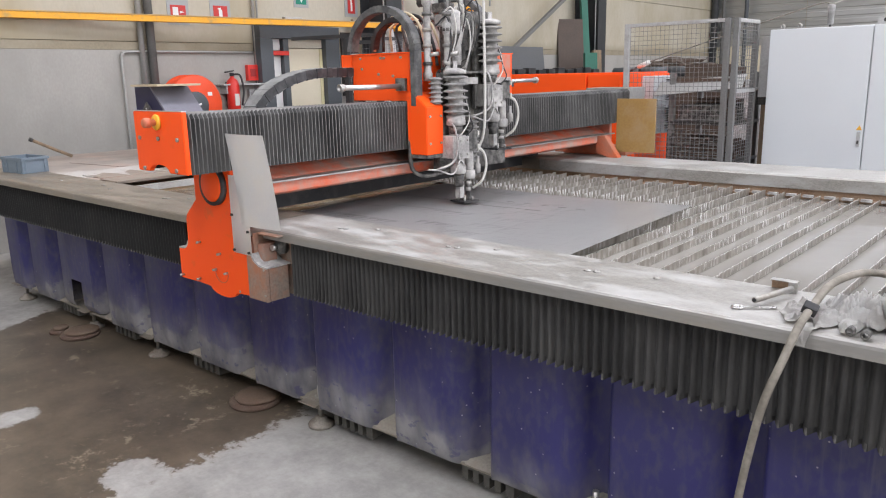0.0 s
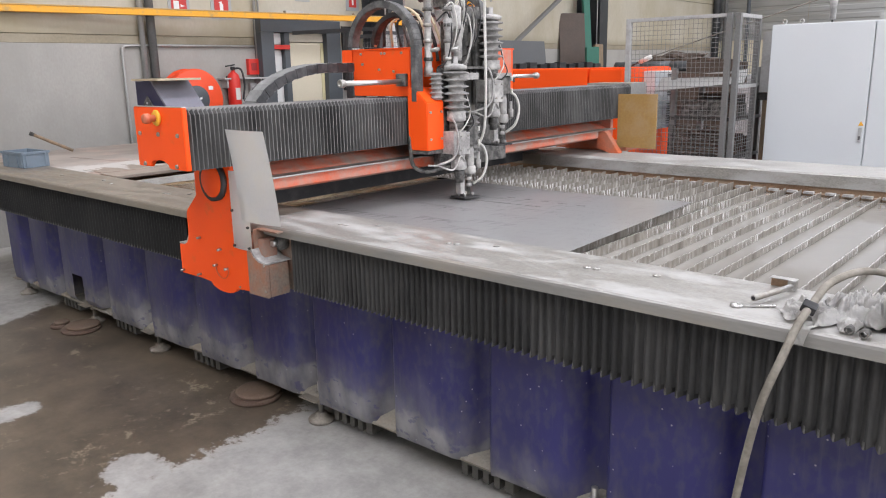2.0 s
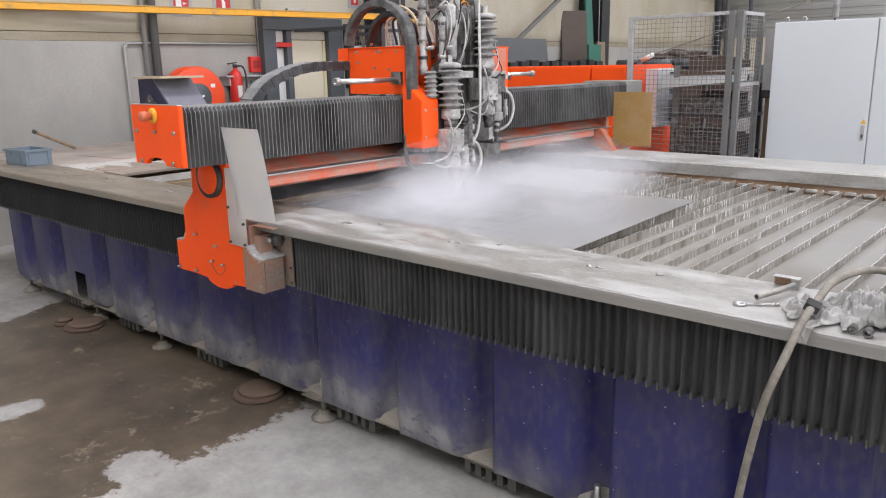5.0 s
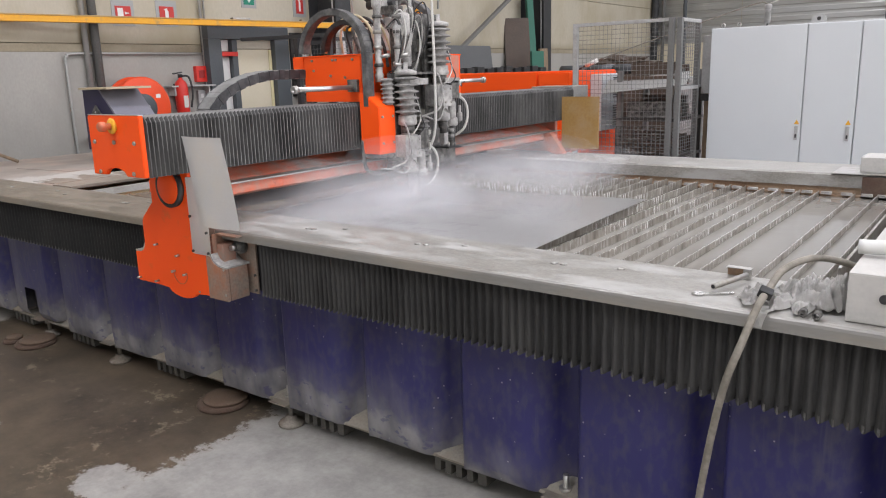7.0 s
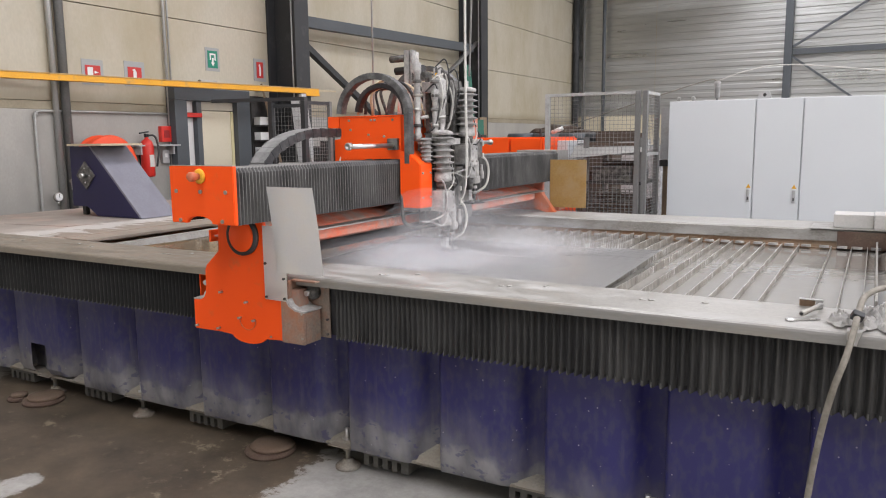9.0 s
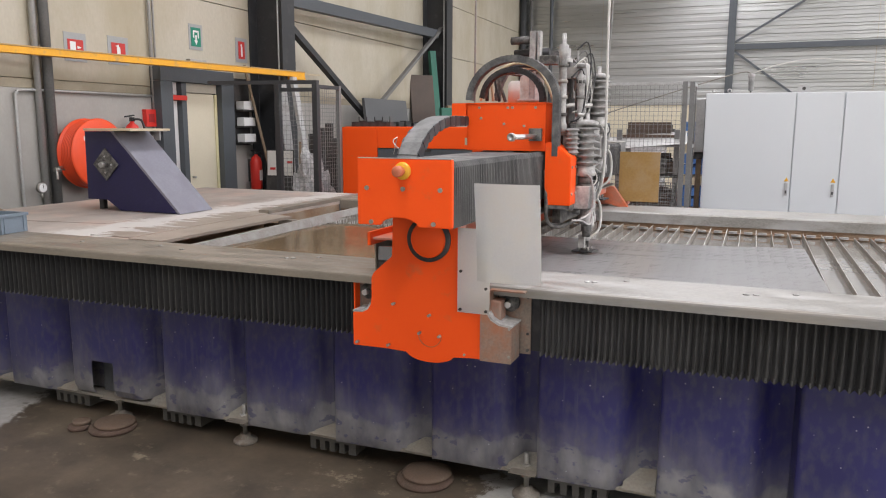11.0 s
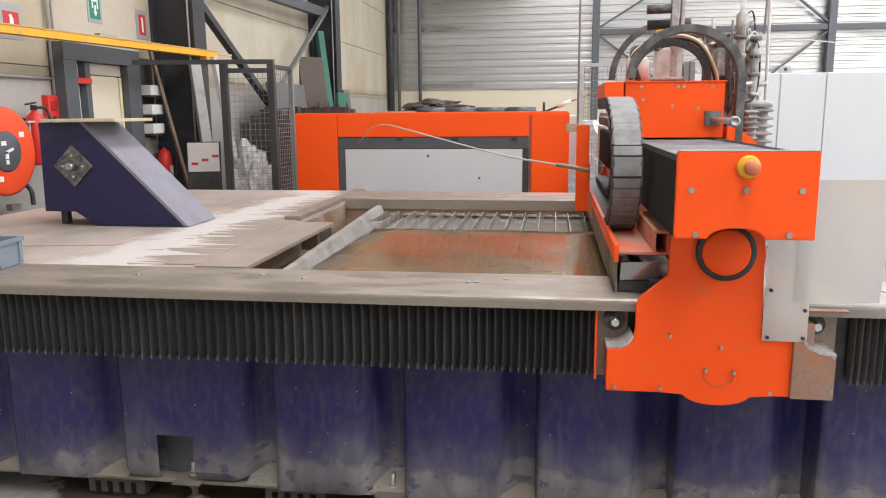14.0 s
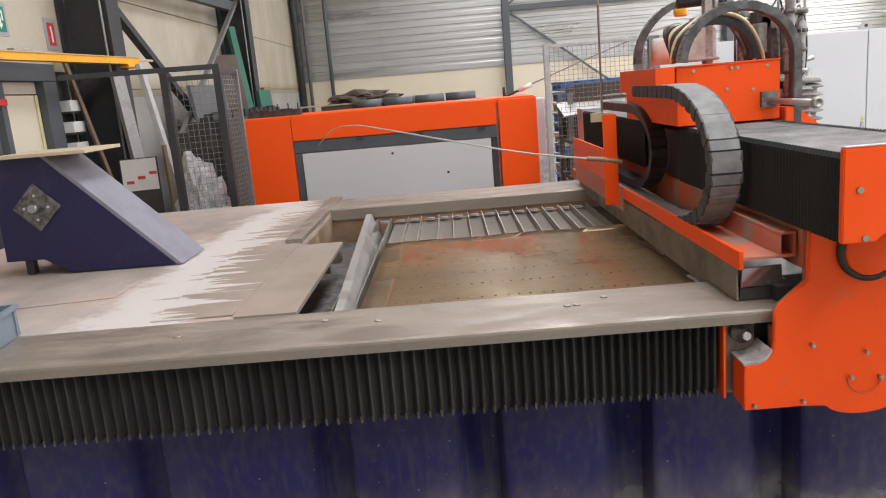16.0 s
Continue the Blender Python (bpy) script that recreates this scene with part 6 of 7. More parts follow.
    tube_ = bx(-3.012, -2.958, 2.27, 2.80, 1.226, 1.236, 0.002)
    bx(-3.127, -2.958, 2.27, 2.80, 1.152, 1.162, 0.002, bm=tube_)
    bx(-3.012, -3.004, 2.27, 2.80, 1.163, 1.225, 0.001, bm=tube_)
    bx(-2.968, -2.958, 2.27, 2.80, 1.163, 1.225, 0.001, bm=tube_)
    part("tray_tube", tube_, ORANGE_DUSTY, g, "open square tube of dusty orange steel")
    part("tray_plate", bx(-3.235, -3.165, 3.834, 3.842, 1.10, 1.565, 0.002), ORANGE, g)
    part("tray_plate", bx(-3.165, -3.157, 3.86, 5.2, 1.19, 1.36, 0.002), ORANGE, g)
    part("tray_arm", bx(-3.29, -3.19, 3.843, 3.87, 1.53, 1.575, 0.003), WOOD_PALE, g)
    part("leg_shroud", slab([(-3.12, 1.011), (-2.95, 1.011), (-2.95, 1.06), (-3.10, 1.07)], "y", 2.34, 2.46, 0.003), STEEL, g)
    part("shroud_flap", slab([(-3.12, 1.055), (-2.985, 1.06), (-2.99, 1.122), (-3.115, 1.118)], "y", 2.30, 2.31, 0.001), FLAP, g, "smooth wet steel flap")
    part("shroud_foot", slab([(-3.125, 1.013), (-2.96, 1.013), (-2.975, 1.052), (-3.12, 1.052)], "y", 2.30, 2.312, 0.001), DARK, g)
    # ochre board at the far end, far leg
    part("end_board", bx(-2.575, -2.265, 5.45, 5.462, 1.06, 1.452, 0.002), BOARD, g, "ochre fibre board")
    part("far_leg", slab([(-3.17, 0.75), (-2.435, 0.75), (-2.435, 0.9), (-2.66, 1.0), (-2.66, 1.26), (-2.96, 1.26), (-3.08, 0.98)], "y", 5.50, 5.54, 0.003), ORANGE_DUSTY, g)
    part("far_shoe", bx(-3.12, -2.5, 5.46, 5.6, 1.032, 1.10, 0.005), ORANGE_WORN, g)
    part("near_shoe", bx(-3.02, -2.72, 2.26, 2.40, 1.012, 1.06, 0.005), DARK, g)
    # spring aerial with its cable
    part("cable_arm", tube([(-3.17, 3.72, 1.33), (-3.26, 3.72, 1.35), (-3.34, 3.74, 1.36)], 0.012), RUST_BROWN, g)
    part("cable", tube([(-3.34, 3.74, 1.36), (-3.65, 4.1, 1.39), (-4.1, 4.6, 1.47), (-4.45, 5.2, 1.52), (-4.75, 5.9, 1.54), (-5.0, 6.4, 1.5), (-5.2, 6.75, 1.35)], 0.005, 6), HOSE_WHITE, g, "slack white cable")
    part("lift_wire", cyl((-3.23, 3.86, 1.57), (-3.23, 3.86, 6.9), 0.006, seg=6), LIGHT_STEEL, g)
    return g


def energy_chain(path, width, thick, across, name, parent, material, pitch=0.03, side=None):
    """A plastic energy chain: one cross-link after the other along the path."""
    line = [path[0]]
    bm = bmesh.new()
    acc = 0.0
    picks = []
    for a, b in zip(path, path[1:]):
        d = (b - a).length
        while acc + d >= pitch:
            f = (pitch - acc) / d
            a = a + (b - a) * f
            d = (b - a).length
            picks.append((a.copy(), (b - a).normalized()))
            acc = 0.0
        acc += d
    across = Vector(across)
    for i, (c, d) in enumerate(picks):
        big = 1.0 if side and i % 2 else 0.85
        out = 0.0065 if side and i % 2 else 0.004
        u = d.cross(across).normalized()
        m = Matrix((across, u, d)).transposed().to_4x4()
        m.translation = c
        bx(-width / 2, width / 2, -thick / 2, thick / 2, -pitch * 0.5, pitch * 0.5, 0.0, bm=bm, m=m @ pose(0, 0, 0, 5))
        n0 = len(bm.faces)
        bx(-width / 2 - out, -width / 2 + 0.003, -thick / 2 * big, thick / 2 * big, -pitch * 0.5, pitch * 0.5, 0.0, bm=bm, m=m)
        bx(width / 2 - 0.003, width / 2 + out, -thick / 2 * big, thick / 2 * big, -pitch * 0.5, pitch * 0.5, 0.0, bm=bm, m=m)
        bm.faces.ensure_lookup_table()
        for f in bm.faces[n0:]:
            f.material_index = 1 if side else 0
    o = part(name, bm, material, parent)
    if side:
        o.data.materials.append(side)
    return o


def gaiter(bm, x, y, z0, z1, n, r0, r1):
    """Rubber bellows cuff of n folds between two heights."""
    prof = [(r0 * 0.6, z0)]
    for k in range(n):
        a = z0 + (z1 - z0) * k / n
        d = (z1 - z0) / n
        prof += [(r0, a + d * 0.04), (r0, a + d * 0.30), (r1 - 0.004, a + d * 0.44), (r1, a + d * 0.50), (r1, a + d * 0.62), (r1 - 0.006, a + d * 0.68), (r0, a + d * 0.90)]
    prof.append((r0 * 0.6, z1))
    return lathe(prof, (x, y, 0), seg=26, bm=bm)


def cutting_head(parent, x, y, drop, label):
    """A cutting head: gaiter, neck, clamp blocks, valve bodies, mixing tube, nozzle and foot plate."""
    ox, oy = x + 0.0, y + 0.07   # the jet runs beside the lift axis
    h = part("cutting_head", bx(x - 0.05, x + 0.035, y - 0.065, y + 0.05, 1.215, 1.335, 0.006), HEAD_GREY, parent, label)
    part("front_plate", bx(x + 0.036, x + 0.05, y - 0.035, y + 0.05, 1.212, 1.33, 0.004), HEAD_GREY, h)
    part("gaiter", gaiter(bmesh.new(), x, y, 1.44, 1.652, 6, 0.040, 0.068), RUBBER_GREY, h, "dusty rubber gaiter")
    part("top_cap", lathe([(0.03, 1.653), (0.058, 1.653), (0.06, 1.672), (0.03, 1.682), (0.012, 1.685), (0.012, 1.72), (0.0, 1.72)], (x, y, 0)), HEAD_GREY, h)
    part("neck", lathe([(0.03, 1.335), (0.037, 1.335), (0.037, 1.385), (0.052, 1.39), (0.053, 1.41), (0.05, 1.413), (0.05, 1.44), (0.03, 1.44)], (x, y, 0)), HEAD_GREY, h)
    part("seal_band", lathe([(0.0372, 1.345), (0.0395, 1.345), (0.0395, 1.385), (0.0372, 1.385), (0.0372, 1.345)], (x, y, 0)), HEAD_DARK, h)
    part("back_plate", bx(x - 0.075, x - 0.052, y - 0.07, y + 0.12, 1.20, 1.66, 0.004), HEAD_DARK, h)
    part("side_block", bx(x - 0.02, x + 0.045, y + 0.053, y + 0.125, 1.255, 1.358, 0.005), HEAD_DARK, h)
    part("side_cap", bx(x - 0.012, x + 0.05, y + 0.126, y + 0.14, 1.325, 1.352, 0.005), HOSE_WHITE, h)
    part("side_cap", bx(x - 0.012, x + 0.05, y + 0.126, y + 0.14, 1.258, 1.282, 0.005), HOSE_WHITE, h)
    # valve body on the lift axis
    part("valve", lathe([(0.0, 1.13), (0.036, 1.13), (0.042, 1.138), (0.042, 1.17), (0.034, 1.176), (0.034, 1.215), (0.0, 1.215)], (x + 0.012, y + 0.0, 0)), HEAD_GREY, h)
    part("valve_neck", lathe([(0.0, 1.06), (0.022, 1.06), (0.022, 1.085), (0.028, 1.09), (0.028, 1.13), (0.0, 1.13)], (x + 0.014, y + 0.002, 0), seg=18), HEAD_DARK, h)
    part("mixing_block", bx(ox - 0.035, ox + 0.0, oy - 0.042, oy - 0.006, 0.99, 1.062, 0.004), HEAD_GREY, h)
    # abrasive valve beside it
    part("valve", lathe([(0.0, 1.14), (0.024, 1.14), (0.026, 1.145), (0.026, 1.225), (0.02, 1.245), (0.0, 1.245)], (ox, oy + 0.035, 0), seg=20), HEAD_GREY, h)
    part("valve_base", lathe([(0.0, 1.092), (0.028, 1.092), (0.035, 1.10), (0.035, 1.135), (0.03, 1.14), (0.0, 1.14)], (ox, oy + 0.035, 0), seg=20), HEAD_GREY, h)
    part("tube_body", cyl((ox, oy + 0.02, 0.975), (ox, oy + 0.03, 1.095), 0.011), HEAD_DARK, h)
    for z in (1.06, 1.025):
        part("nut", cyl((ox, oy + 0.026, z), (ox, oy + 0.027, z + 0.018), 0.018, seg=6), HEAD_GREY, h)
    part("small_valve", lathe([(0.0, 1.12), (0.015, 1.12), (0.015, 1.165), (0.009, 1.17), (0.009, 1.21), (0.0, 1.21)], (ox + 0.02, oy + 0.09, 0), seg=14), HEAD_GREY, h)
    part("elbow", tube([(ox + 0.02, oy + 0.09, 1.12), (ox + 0.01, oy + 0.075, 1.11), (ox, oy + 0.05, 1.115)], 0.009), HEAD_DARK, h)
    part("nozzle", lathe([(0.0, 0.957), (0.004, 0.957), (0.007, 0.98), (0.012, 0.985), (0.012, 1.0), (0.0, 1.0)], (ox - 0.008, oy, 0), seg=12), STEEL, h)
    part("foot_plate", slab([(ox - 0.07, oy - 0.045), (ox + 0.045, oy - 0.06), (ox + 0.06, oy + 0.05), (ox - 0.05, oy + 0.06)], "z", 0.968, 0.976, 0.001), BLACK, h, "small dark foot plate")
    for dx, dy in ((-0.03, -0.02), (0.02, -0.03), (0.025, 0.03)):
        part("spacer", cyl((ox + dx, oy + dy, 0.976), (ox + dx, oy + dy, 0.995), 0.006, seg=8), HEAD_GREY, h)
    part("abrasive_hose", tube([(x + 0.02, y + 0.135, 1.268), (x + 0.045, y + 0.175, 1.235), (x + 0.055, y + 0.19, 1.16), (x + 0.05, y + 0.16, 1.08), (ox + 0.005, oy + 0.06, 1.035)], 0.0075, 8), HOSE_WHITE, h, "white abrasive hose")
    part("supply_hose", tube([(x + 0.02, y - 0.055, 1.40), (x + 0.045, y - 0.06, 1.37), (x + 0.058, y - 0.055, 1.28), (x + 0.05, y - 0.09, 1.20), (x + 0.0, y - 0.17, 1.165)], 0.0055, 8), HEAD_GREY, h)
    part("supply_hose", tube([(x + 0.05, y + 0.01, 1.175), (x + 0.05, y - 0.03, 1.205), (x + 0.05, y - 0.09, 1.14), (x + 0.02, y - 0.17, 1.165), (x - 0.02, y - 0.21, 1.17)], 0.0045, 8), HEAD_GREY, h)
    for k, dy in enumerate((-0.03, 0.03)):
        part("thin_hose", tube([(x + 0.045, y + dy, 1.33), (x + 0.06, y + dy + 0.04, 1.375), (x + 0.02, y + 0.09, 1.44), (x - 0.03, y + 0.085, 1.60)], 0.0035, 6), (HOSE_WHITE, BLACK)[k], h)
    for dz in (1.235, 1.31):
        part("cap_screw", cyl((x + 0.05, y + 0.035, dz), (x + 0.056, y + 0.035, dz), 0.006, seg=8), STEEL, h)
        part("cap_screw", cyl((x + 0.05, y - 0.02, dz), (x + 0.056, y - 0.02, dz), 0.006, seg=8), STEEL, h)
    if drop:
        h.location = (0, 0, drop)
    return h


def carriage():
    c = thing("tool_carriage", "orange tool carriage with energy chains and two cutting heads", "carriage", (0, 0, 0))
    part("drive_box", bx(-3.04, -2.605, 3.20, 4.12, 1.519, 1.764, 0.004), ORANGE, c, "orange drive box")
    part("box_lid", bx(-3.045, -2.60, 3.195, 4.125, 1.7645, 1.771, 0.002), ORANGE, c)
    part("side_box", bx(-3.13, -3.047, 3.20, 3.86, 1.665, 1.77, 0.003), ORANGE, c)
    for x, z in ((-2.97, 1.745), (-2.81, 1.745), (-2.785, 1.745), (-2.66, 1.745), (-2.96, 1.69), (-2.83, 1.66), (-2.72, 1.65)):
        part("cap_screw", cyl((x, 3.192, z), (x, 3.1998, z), 0.007, seg=8), STEEL, c)
    part("stop_rod", cyl((-2.655, 2.775, 1.597), (-2.655, 3.2, 1.597), 0.013, bevel=0.002), STEEL_BRIGHT, c, "bright steel stop rod")
    part("rod_knob", lathe([(0.0, -0.004), (0.010, -0.004), (0.011, -0.012), (0.0185, -0.012), (0.020, -0.009), (0.020, 0.014), (0.0185, 0.017), (0.0, 0.017)], (-2.655, 2.765, 1.597), axis="y"), STEEL, c)
    part("rod_flange", bx(-2.69, -2.62, 3.18, 3.199, 1.572, 1.638, 0.003), HEAD_DARK, c)
    part("stop_rod", cyl((-2.64, 4.12, 1.605), (-2.64, 4.42, 1.605), 0.012), STEEL_BRIGHT, c)
    part("rod_knob", lathe([(0.0, -0.017), (0.0185, -0.017), (0.020, -0.014), (0.020, 0.009), (0.0185, 0.012), (0.0, 0.012)], (-2.64, 4.43, 1.605), axis="y"), STEEL, c)
    # orange guide cover in front
    part("guide_cover", slab([(-2.595, 1.242), (-2.595, 1.565), (-2.55, 1.565), (-2.458, 1.49), (-2.458, 1.242)], "y", 3.165, 3.298, 0.004), ORANGE, c)
    part("guide_base", bx(-2.592, -2.462, 3.168, 3.295, 1.222, 1.2415, 0.003), HEAD_DARK, c)
    for z in (1.30, 1.44):
        part("cap_screw", cyl((-2.4585, 3.19, z), (-2.452, 3.19, z), 0.007, seg=8), STEEL, c)
        part("cap_screw", cyl((-2.4585, 3.275, z), (-2.452, 3.275, z), 0.007, seg=8), STEEL, c)
    # back plate and slides
    part("slide_plate", bx(-2.60, -2.555, 3.37, 3.98, 1.12, 1.62, 0.005), HEAD_DARK, c, "stained slide plate")
    part("slide_rail", bx(-2.553, -2.52, 3.38, 3.42, 1.2, 1.6, 0.003), STEEL, c)
    part("slide_rail", bx(-2.553, -2.52, 3.60, 3.64, 1.2, 1.85, 0.003), STEEL, c)
    part("rear_gaiter", gaiter(bmesh.new(), -2.475, 3.262, 1.50, 1.64, 6, 0.026, 0.038), RUBBER_GREY, c, "small rubber gaiter")
    part("rear_gaiter", gaiter(bmesh.new(), -2.51, 3.60, 1.15, 1.40, 9, 0.03, 0.042), RUBBER_GREY, c, "small rubber gaiter")
    part("top_bracket", bx(-2.58, -2.38, 3.34, 3.50, 1.60, 1.635, 0.004), HEAD_GREY, c)
    part("top_bracket", bx(-2.58, -2.38, 3.66, 3.80, 1.60, 1.63, 0.004), HEAD_GREY, c)
    # lift cylinders and valves above the heads
    for x, y, z1, r in ((-2.535, 3.27, 2.12, 0.019), (-2.59, 3.62, 2.08, 0.017), (-2.455, 3.335, 1.97, 0.017)):
        part("lift_cylinder", lathe([(0.0, 1.62), (r * 1.3, 1.62), (r * 1.3, 1.66), (r, 1.67), (r, z1 - 0.12), (r * 1.35, z1 - 0.11), (r * 1.35, z1 - 0.06), (r * 0.6, z1 - 0.05), (r * 0.6, z1), (0.0, z1)], (x, y, 0), seg=16), HEAD_GREY, c, "slurry-grey lift cylinder")
    part("filter_bowl", lathe([(0.0, 1.70), (0.025, 1.70), (0.03, 1.72), (0.03, 1.83), (0.038, 1.84), (0.038, 1.90), (0.0, 1.90)], (-2.475, 3.43, 0), seg=18), HEAD_GREY, c)
    part("filter_bowl", lathe([(0.0, 1.86), (0.03, 1.86), (0.035, 1.88), (0.035, 1.97), (0.02, 1.98), (0.0, 1.98)], (-2.46, 3.40, 0), seg=18), HEAD_GREY, c)
    part("manifold", bx(-2.56, -2.46, 3.36, 3.50, 1.90, 1.96, 0.005), HEAD_GREY, c)
    part("valve_block", bx(-2.60, -2.52, 3.44, 3.53, 1.80, 1.93, 0.006), HEAD_GREY, c)
    part("pink_plate", bx(-2.56, -2.50, 3.82, 3.96, 1.62, 1.76, 0.004), ORANGE_DUSTY, c)
    # fittings, nuts and small lines between the cylinders
    rnd = random.Random(21)
    for x, y in ((-2.535, 3.27), (-2.59, 3.62), (-2.455, 3.335)):
        for z in (1.70, 1.79, 1.87, 1.95):
            part("nut", cyl((x, y, z), (x, y, z + 0.018), 0.026, seg=6), HEAD_DARK if rnd.random() < 0.5 else STEEL, c)
        part("side_fitting", cyl((x, y, 1.75), (x + 0.06, y + 0.02, 1.76), 0.011, seg=8), STEEL, c)
        part("rod", cyl((x - 0.03, y + 0.045, 1.62), (x - 0.03, y + 0.045, 2.04), 0.006, seg=8), HEAD_DARK, c)
    for k in range(7):
        y = 3.30 + 0.04 * k
        z = 1.70 + 0.05 * (k % 4)
        part("thin_hose", tube([(-2.50, y, z + 0.2), (-2.45, y + 0.03, z + 0.24), (-2.43, y + 0.04, z + 0.12), (-2.45, y + 0.02, z), (-2.50, y + 0.01, z - 0.03)], 0.0042, 6), (BLACK, HOSE_WHITE, HEAD_DARK)[k % 3], c)
    part("dark_bracket", bx(-2.56, -2.53, 3.40, 3.80, 1.64, 1.99, 0.004), HEAD_DARK, c)
    part("cross_bracket", bx(-2.53, -2.42, 3.33, 3.75, 1.655, 1.668, 0.003), HEAD_DARK, c)
    # pump motors on the box
    part("motor", lathe([(0.0, 1.787), (0.085, 1.787), (0.085, 1.80), (0.07, 1.805), (0.07, 1.93), (0.055, 1.945), (0.0, 1.945)], (-2.80, 3.62, 0)), COPPER, c, "red-brown pump motor")
    part("motor_cap", lathe([(0.0, 1.946), (0.05, 1.946), (0.05, 1.985), (0.03, 1.99), (0.0, 1.99)], (-2.80, 3.62, 0)), HEAD_GREY, c)
    part("motor", lathe([(0.0, 1.787), (0.06, 1.787), (0.06, 1.90), (0.045, 1.915), (0.0, 1.915)], (-2.93, 3.78, 0)), COPPER, c, "red-brown pump motor")
    part("yellow_cap", lathe([(0.0, 2.02), (0.03, 2.02), (0.034, 2.03), (0.034, 2.075), (0.026, 2.085), (0.0, 2.085)], (-2.79, 3.95, 0)), YELLOW_PLASTIC, c, "yellow cap")
    part("mast", bx(-2.80, -2.765, 3.55, 3.60, 1.772, 2.175, 0.003), HEAD_GREY, c)
    part("mast", bx(-2.755, -2.738, 3.55, 3.60, 1.95, 2.175, 0.003), HEAD_GREY, c)
    part("clevis", cyl((-2.915, 3.58, 2.128), (-2.80, 3.58, 2.13), 0.022), HEAD_DARK, c)
    part("clevis", cyl((-2.905, 3.62, 2.058), (-2.70, 3.62, 2.065), 0.024), BLACK, c)
    part("coupling", bx(-2.74, -2.64, 3.54, 3.62, 1.99, 2.04, 0.008), HEAD_DARK, c)

    def arch(xa, xb, y, z0, z1, za, zb):
        pts = [Vector((xa, y, za))]
        xm, rx = (xa + xb) / 2, (xb - xa) / 2
        for k in range(25):
            a = math.pi * (1 - k / 24)
            pts.append(Vector((xm + rx * math.cos(a), y, z0 + (z1 - z0) * math.sin(a))))
        pts.append(Vector((xb, y, zb)))
        out = []
        for a, b in zip(pts, pts[1:]):
            out += [a + (b - a) * k / 6 for k in range(6)]
        return out + [pts[-1]]
    energy_chain(arch(-3.02, -2.545, 3.19, 1.775, 1.995, 1.772, 1.50), 0.048, 0.036, (0, 1, 0), "arch_chain", c, ARCH_CHAIN, 0.026)
    energy_chain(arch(-3.0, -2.66, 3.34, 1.79, 1.95, 1.787, 1.79), 0.04, 0.03, (0, 1, 0), "arch_chain", c, BLACK, 0.026)
    energy_chain(arch(-3.06, -2.50, 3.78, 1.80, 2.08, 1.787, 1.88), 0.045, 0.032, (0, 1, 0), "arch_chain", c, ARCH_CHAIN, 0.026)
    rnd = random.Random(11)
    for k in range(5):
        y = 3.36 + 0.05 * k
        part("cable", tube([(-3.02 + 0.02 * k, y, 1.787), (-2.98, y, 1.90 + 0.01 * k), (-2.84, y + 0.02, 1.985 - 0.012 * k), (-2.70, y, 1.95), (-2.62, y, 1.82), (-2.60, y + 0.01, 1.70)], rnd.choice((0.006, 0.008, 0.010)), 7), (CREAM_HOSE, BLACK, CREAM_HOSE, BLACK, HEAD_DARK)[k], c)
    for k, (y, z) in enumerate(((3.32, 1.90), (3.42, 1.96), (3.50, 1.92))):
        part("hose", tube([(-2.50, y, z), (-2.46, y + 0.03, z + 0.05), (-2.45, y + 0.05, z - 0.02), (-2.47, y + 0.04, z - 0.16), (-2.49, y + 0.02, z - 0.25)], 0.006, 7), HOSE_WHITE if k % 2 else HEAD_GREY, c)
    part("hanging_hose", tube([(-2.36, 3.53, 2.5), (-2.355, 3.52, 2.0), (-2.35, 3.52, 1.6), (-2.36, 3.52, 1.35), (-2.39, 3.50, 1.24)], 0.0075, 8), HOSE_WHITE, c, "long hanging pale hose")
    part("lift_wire", cyl((-2.36, 3.58, 2.0), (-2.2, 3.62, 6.9), 0.006, seg=6), LIGHT_STEEL, c)
    part("lower_hose", tube([(-2.60, 3.20, 1.42), (-2.585, 3.17, 1.28), (-2.58, 3.18, 1.16), (-2.54, 3.24, 1.12), (-2.48, 3.33, 1.14), (-2.44, 3.40, 1.17)], 0.011, 8, wobble=0.12), HEAD_DARK, c, "ribbed hose")
    # drag chain to the cable tray
    pts = [Vector((-3.085, 3.60, 1.675))]
    for k in range(19):
        a = math.pi / 2 + math.pi * k / 18
        pts.append(Vector((-3.085, 3.02 + 0.50 * math.cos(a), 1.415 + 0.26 * math.sin(a))))
    pts += [Vector((-3.085, 3.2, 1.14)), Vector((-3.085, 5.1, 1.13))]
    fine = []
    for a, b in zip(pts, pts[1:]):
        n = max(2, int((b - a).length / 0.01))
        fine += [a + (b - a) * k / n for k in range(n)]
    energy_chain(fine, 0.10, 0.05, (1, 0, 0), "drag_chain", c, CHAIN, 0.036, CHAIN_SIDE)
    pts = [Vector((-3.03, 4.7, 1.58))]
    for k in range(19):
        a = math.pi / 2 + math.pi * k / 18
        pts.append(Vector((-3.03, 3.96 + 0.42 * math.cos(a), 1.385 + 0.195 * math.sin(a))))
    pts += [Vector((-3.03, 4.8, 1.19))]
    fine = []
    for a, b in zip(pts, pts[1:]):
        n = max(2, int((b - a).length / 0.01))
        fine += [a + (b - a) * k / n for k in range(n)]
    energy_chain(fine, 0.07, 0.045, (1, 0, 0), "drag_chain", c, BLACK, 0.04)
    a = cutting_head(c, -2.42, 3.355, 0.0, "slurry-coated cutting head with nozzle")
    b = cutting_head(c, -2.425, 3.665, 0.26, "raised slurry-coated cutting head")
    return c, a, b


GANTRY = gantry()
CARRIAGE, HEAD_A, HEAD_B = carriage()

# ---- behind the table ----


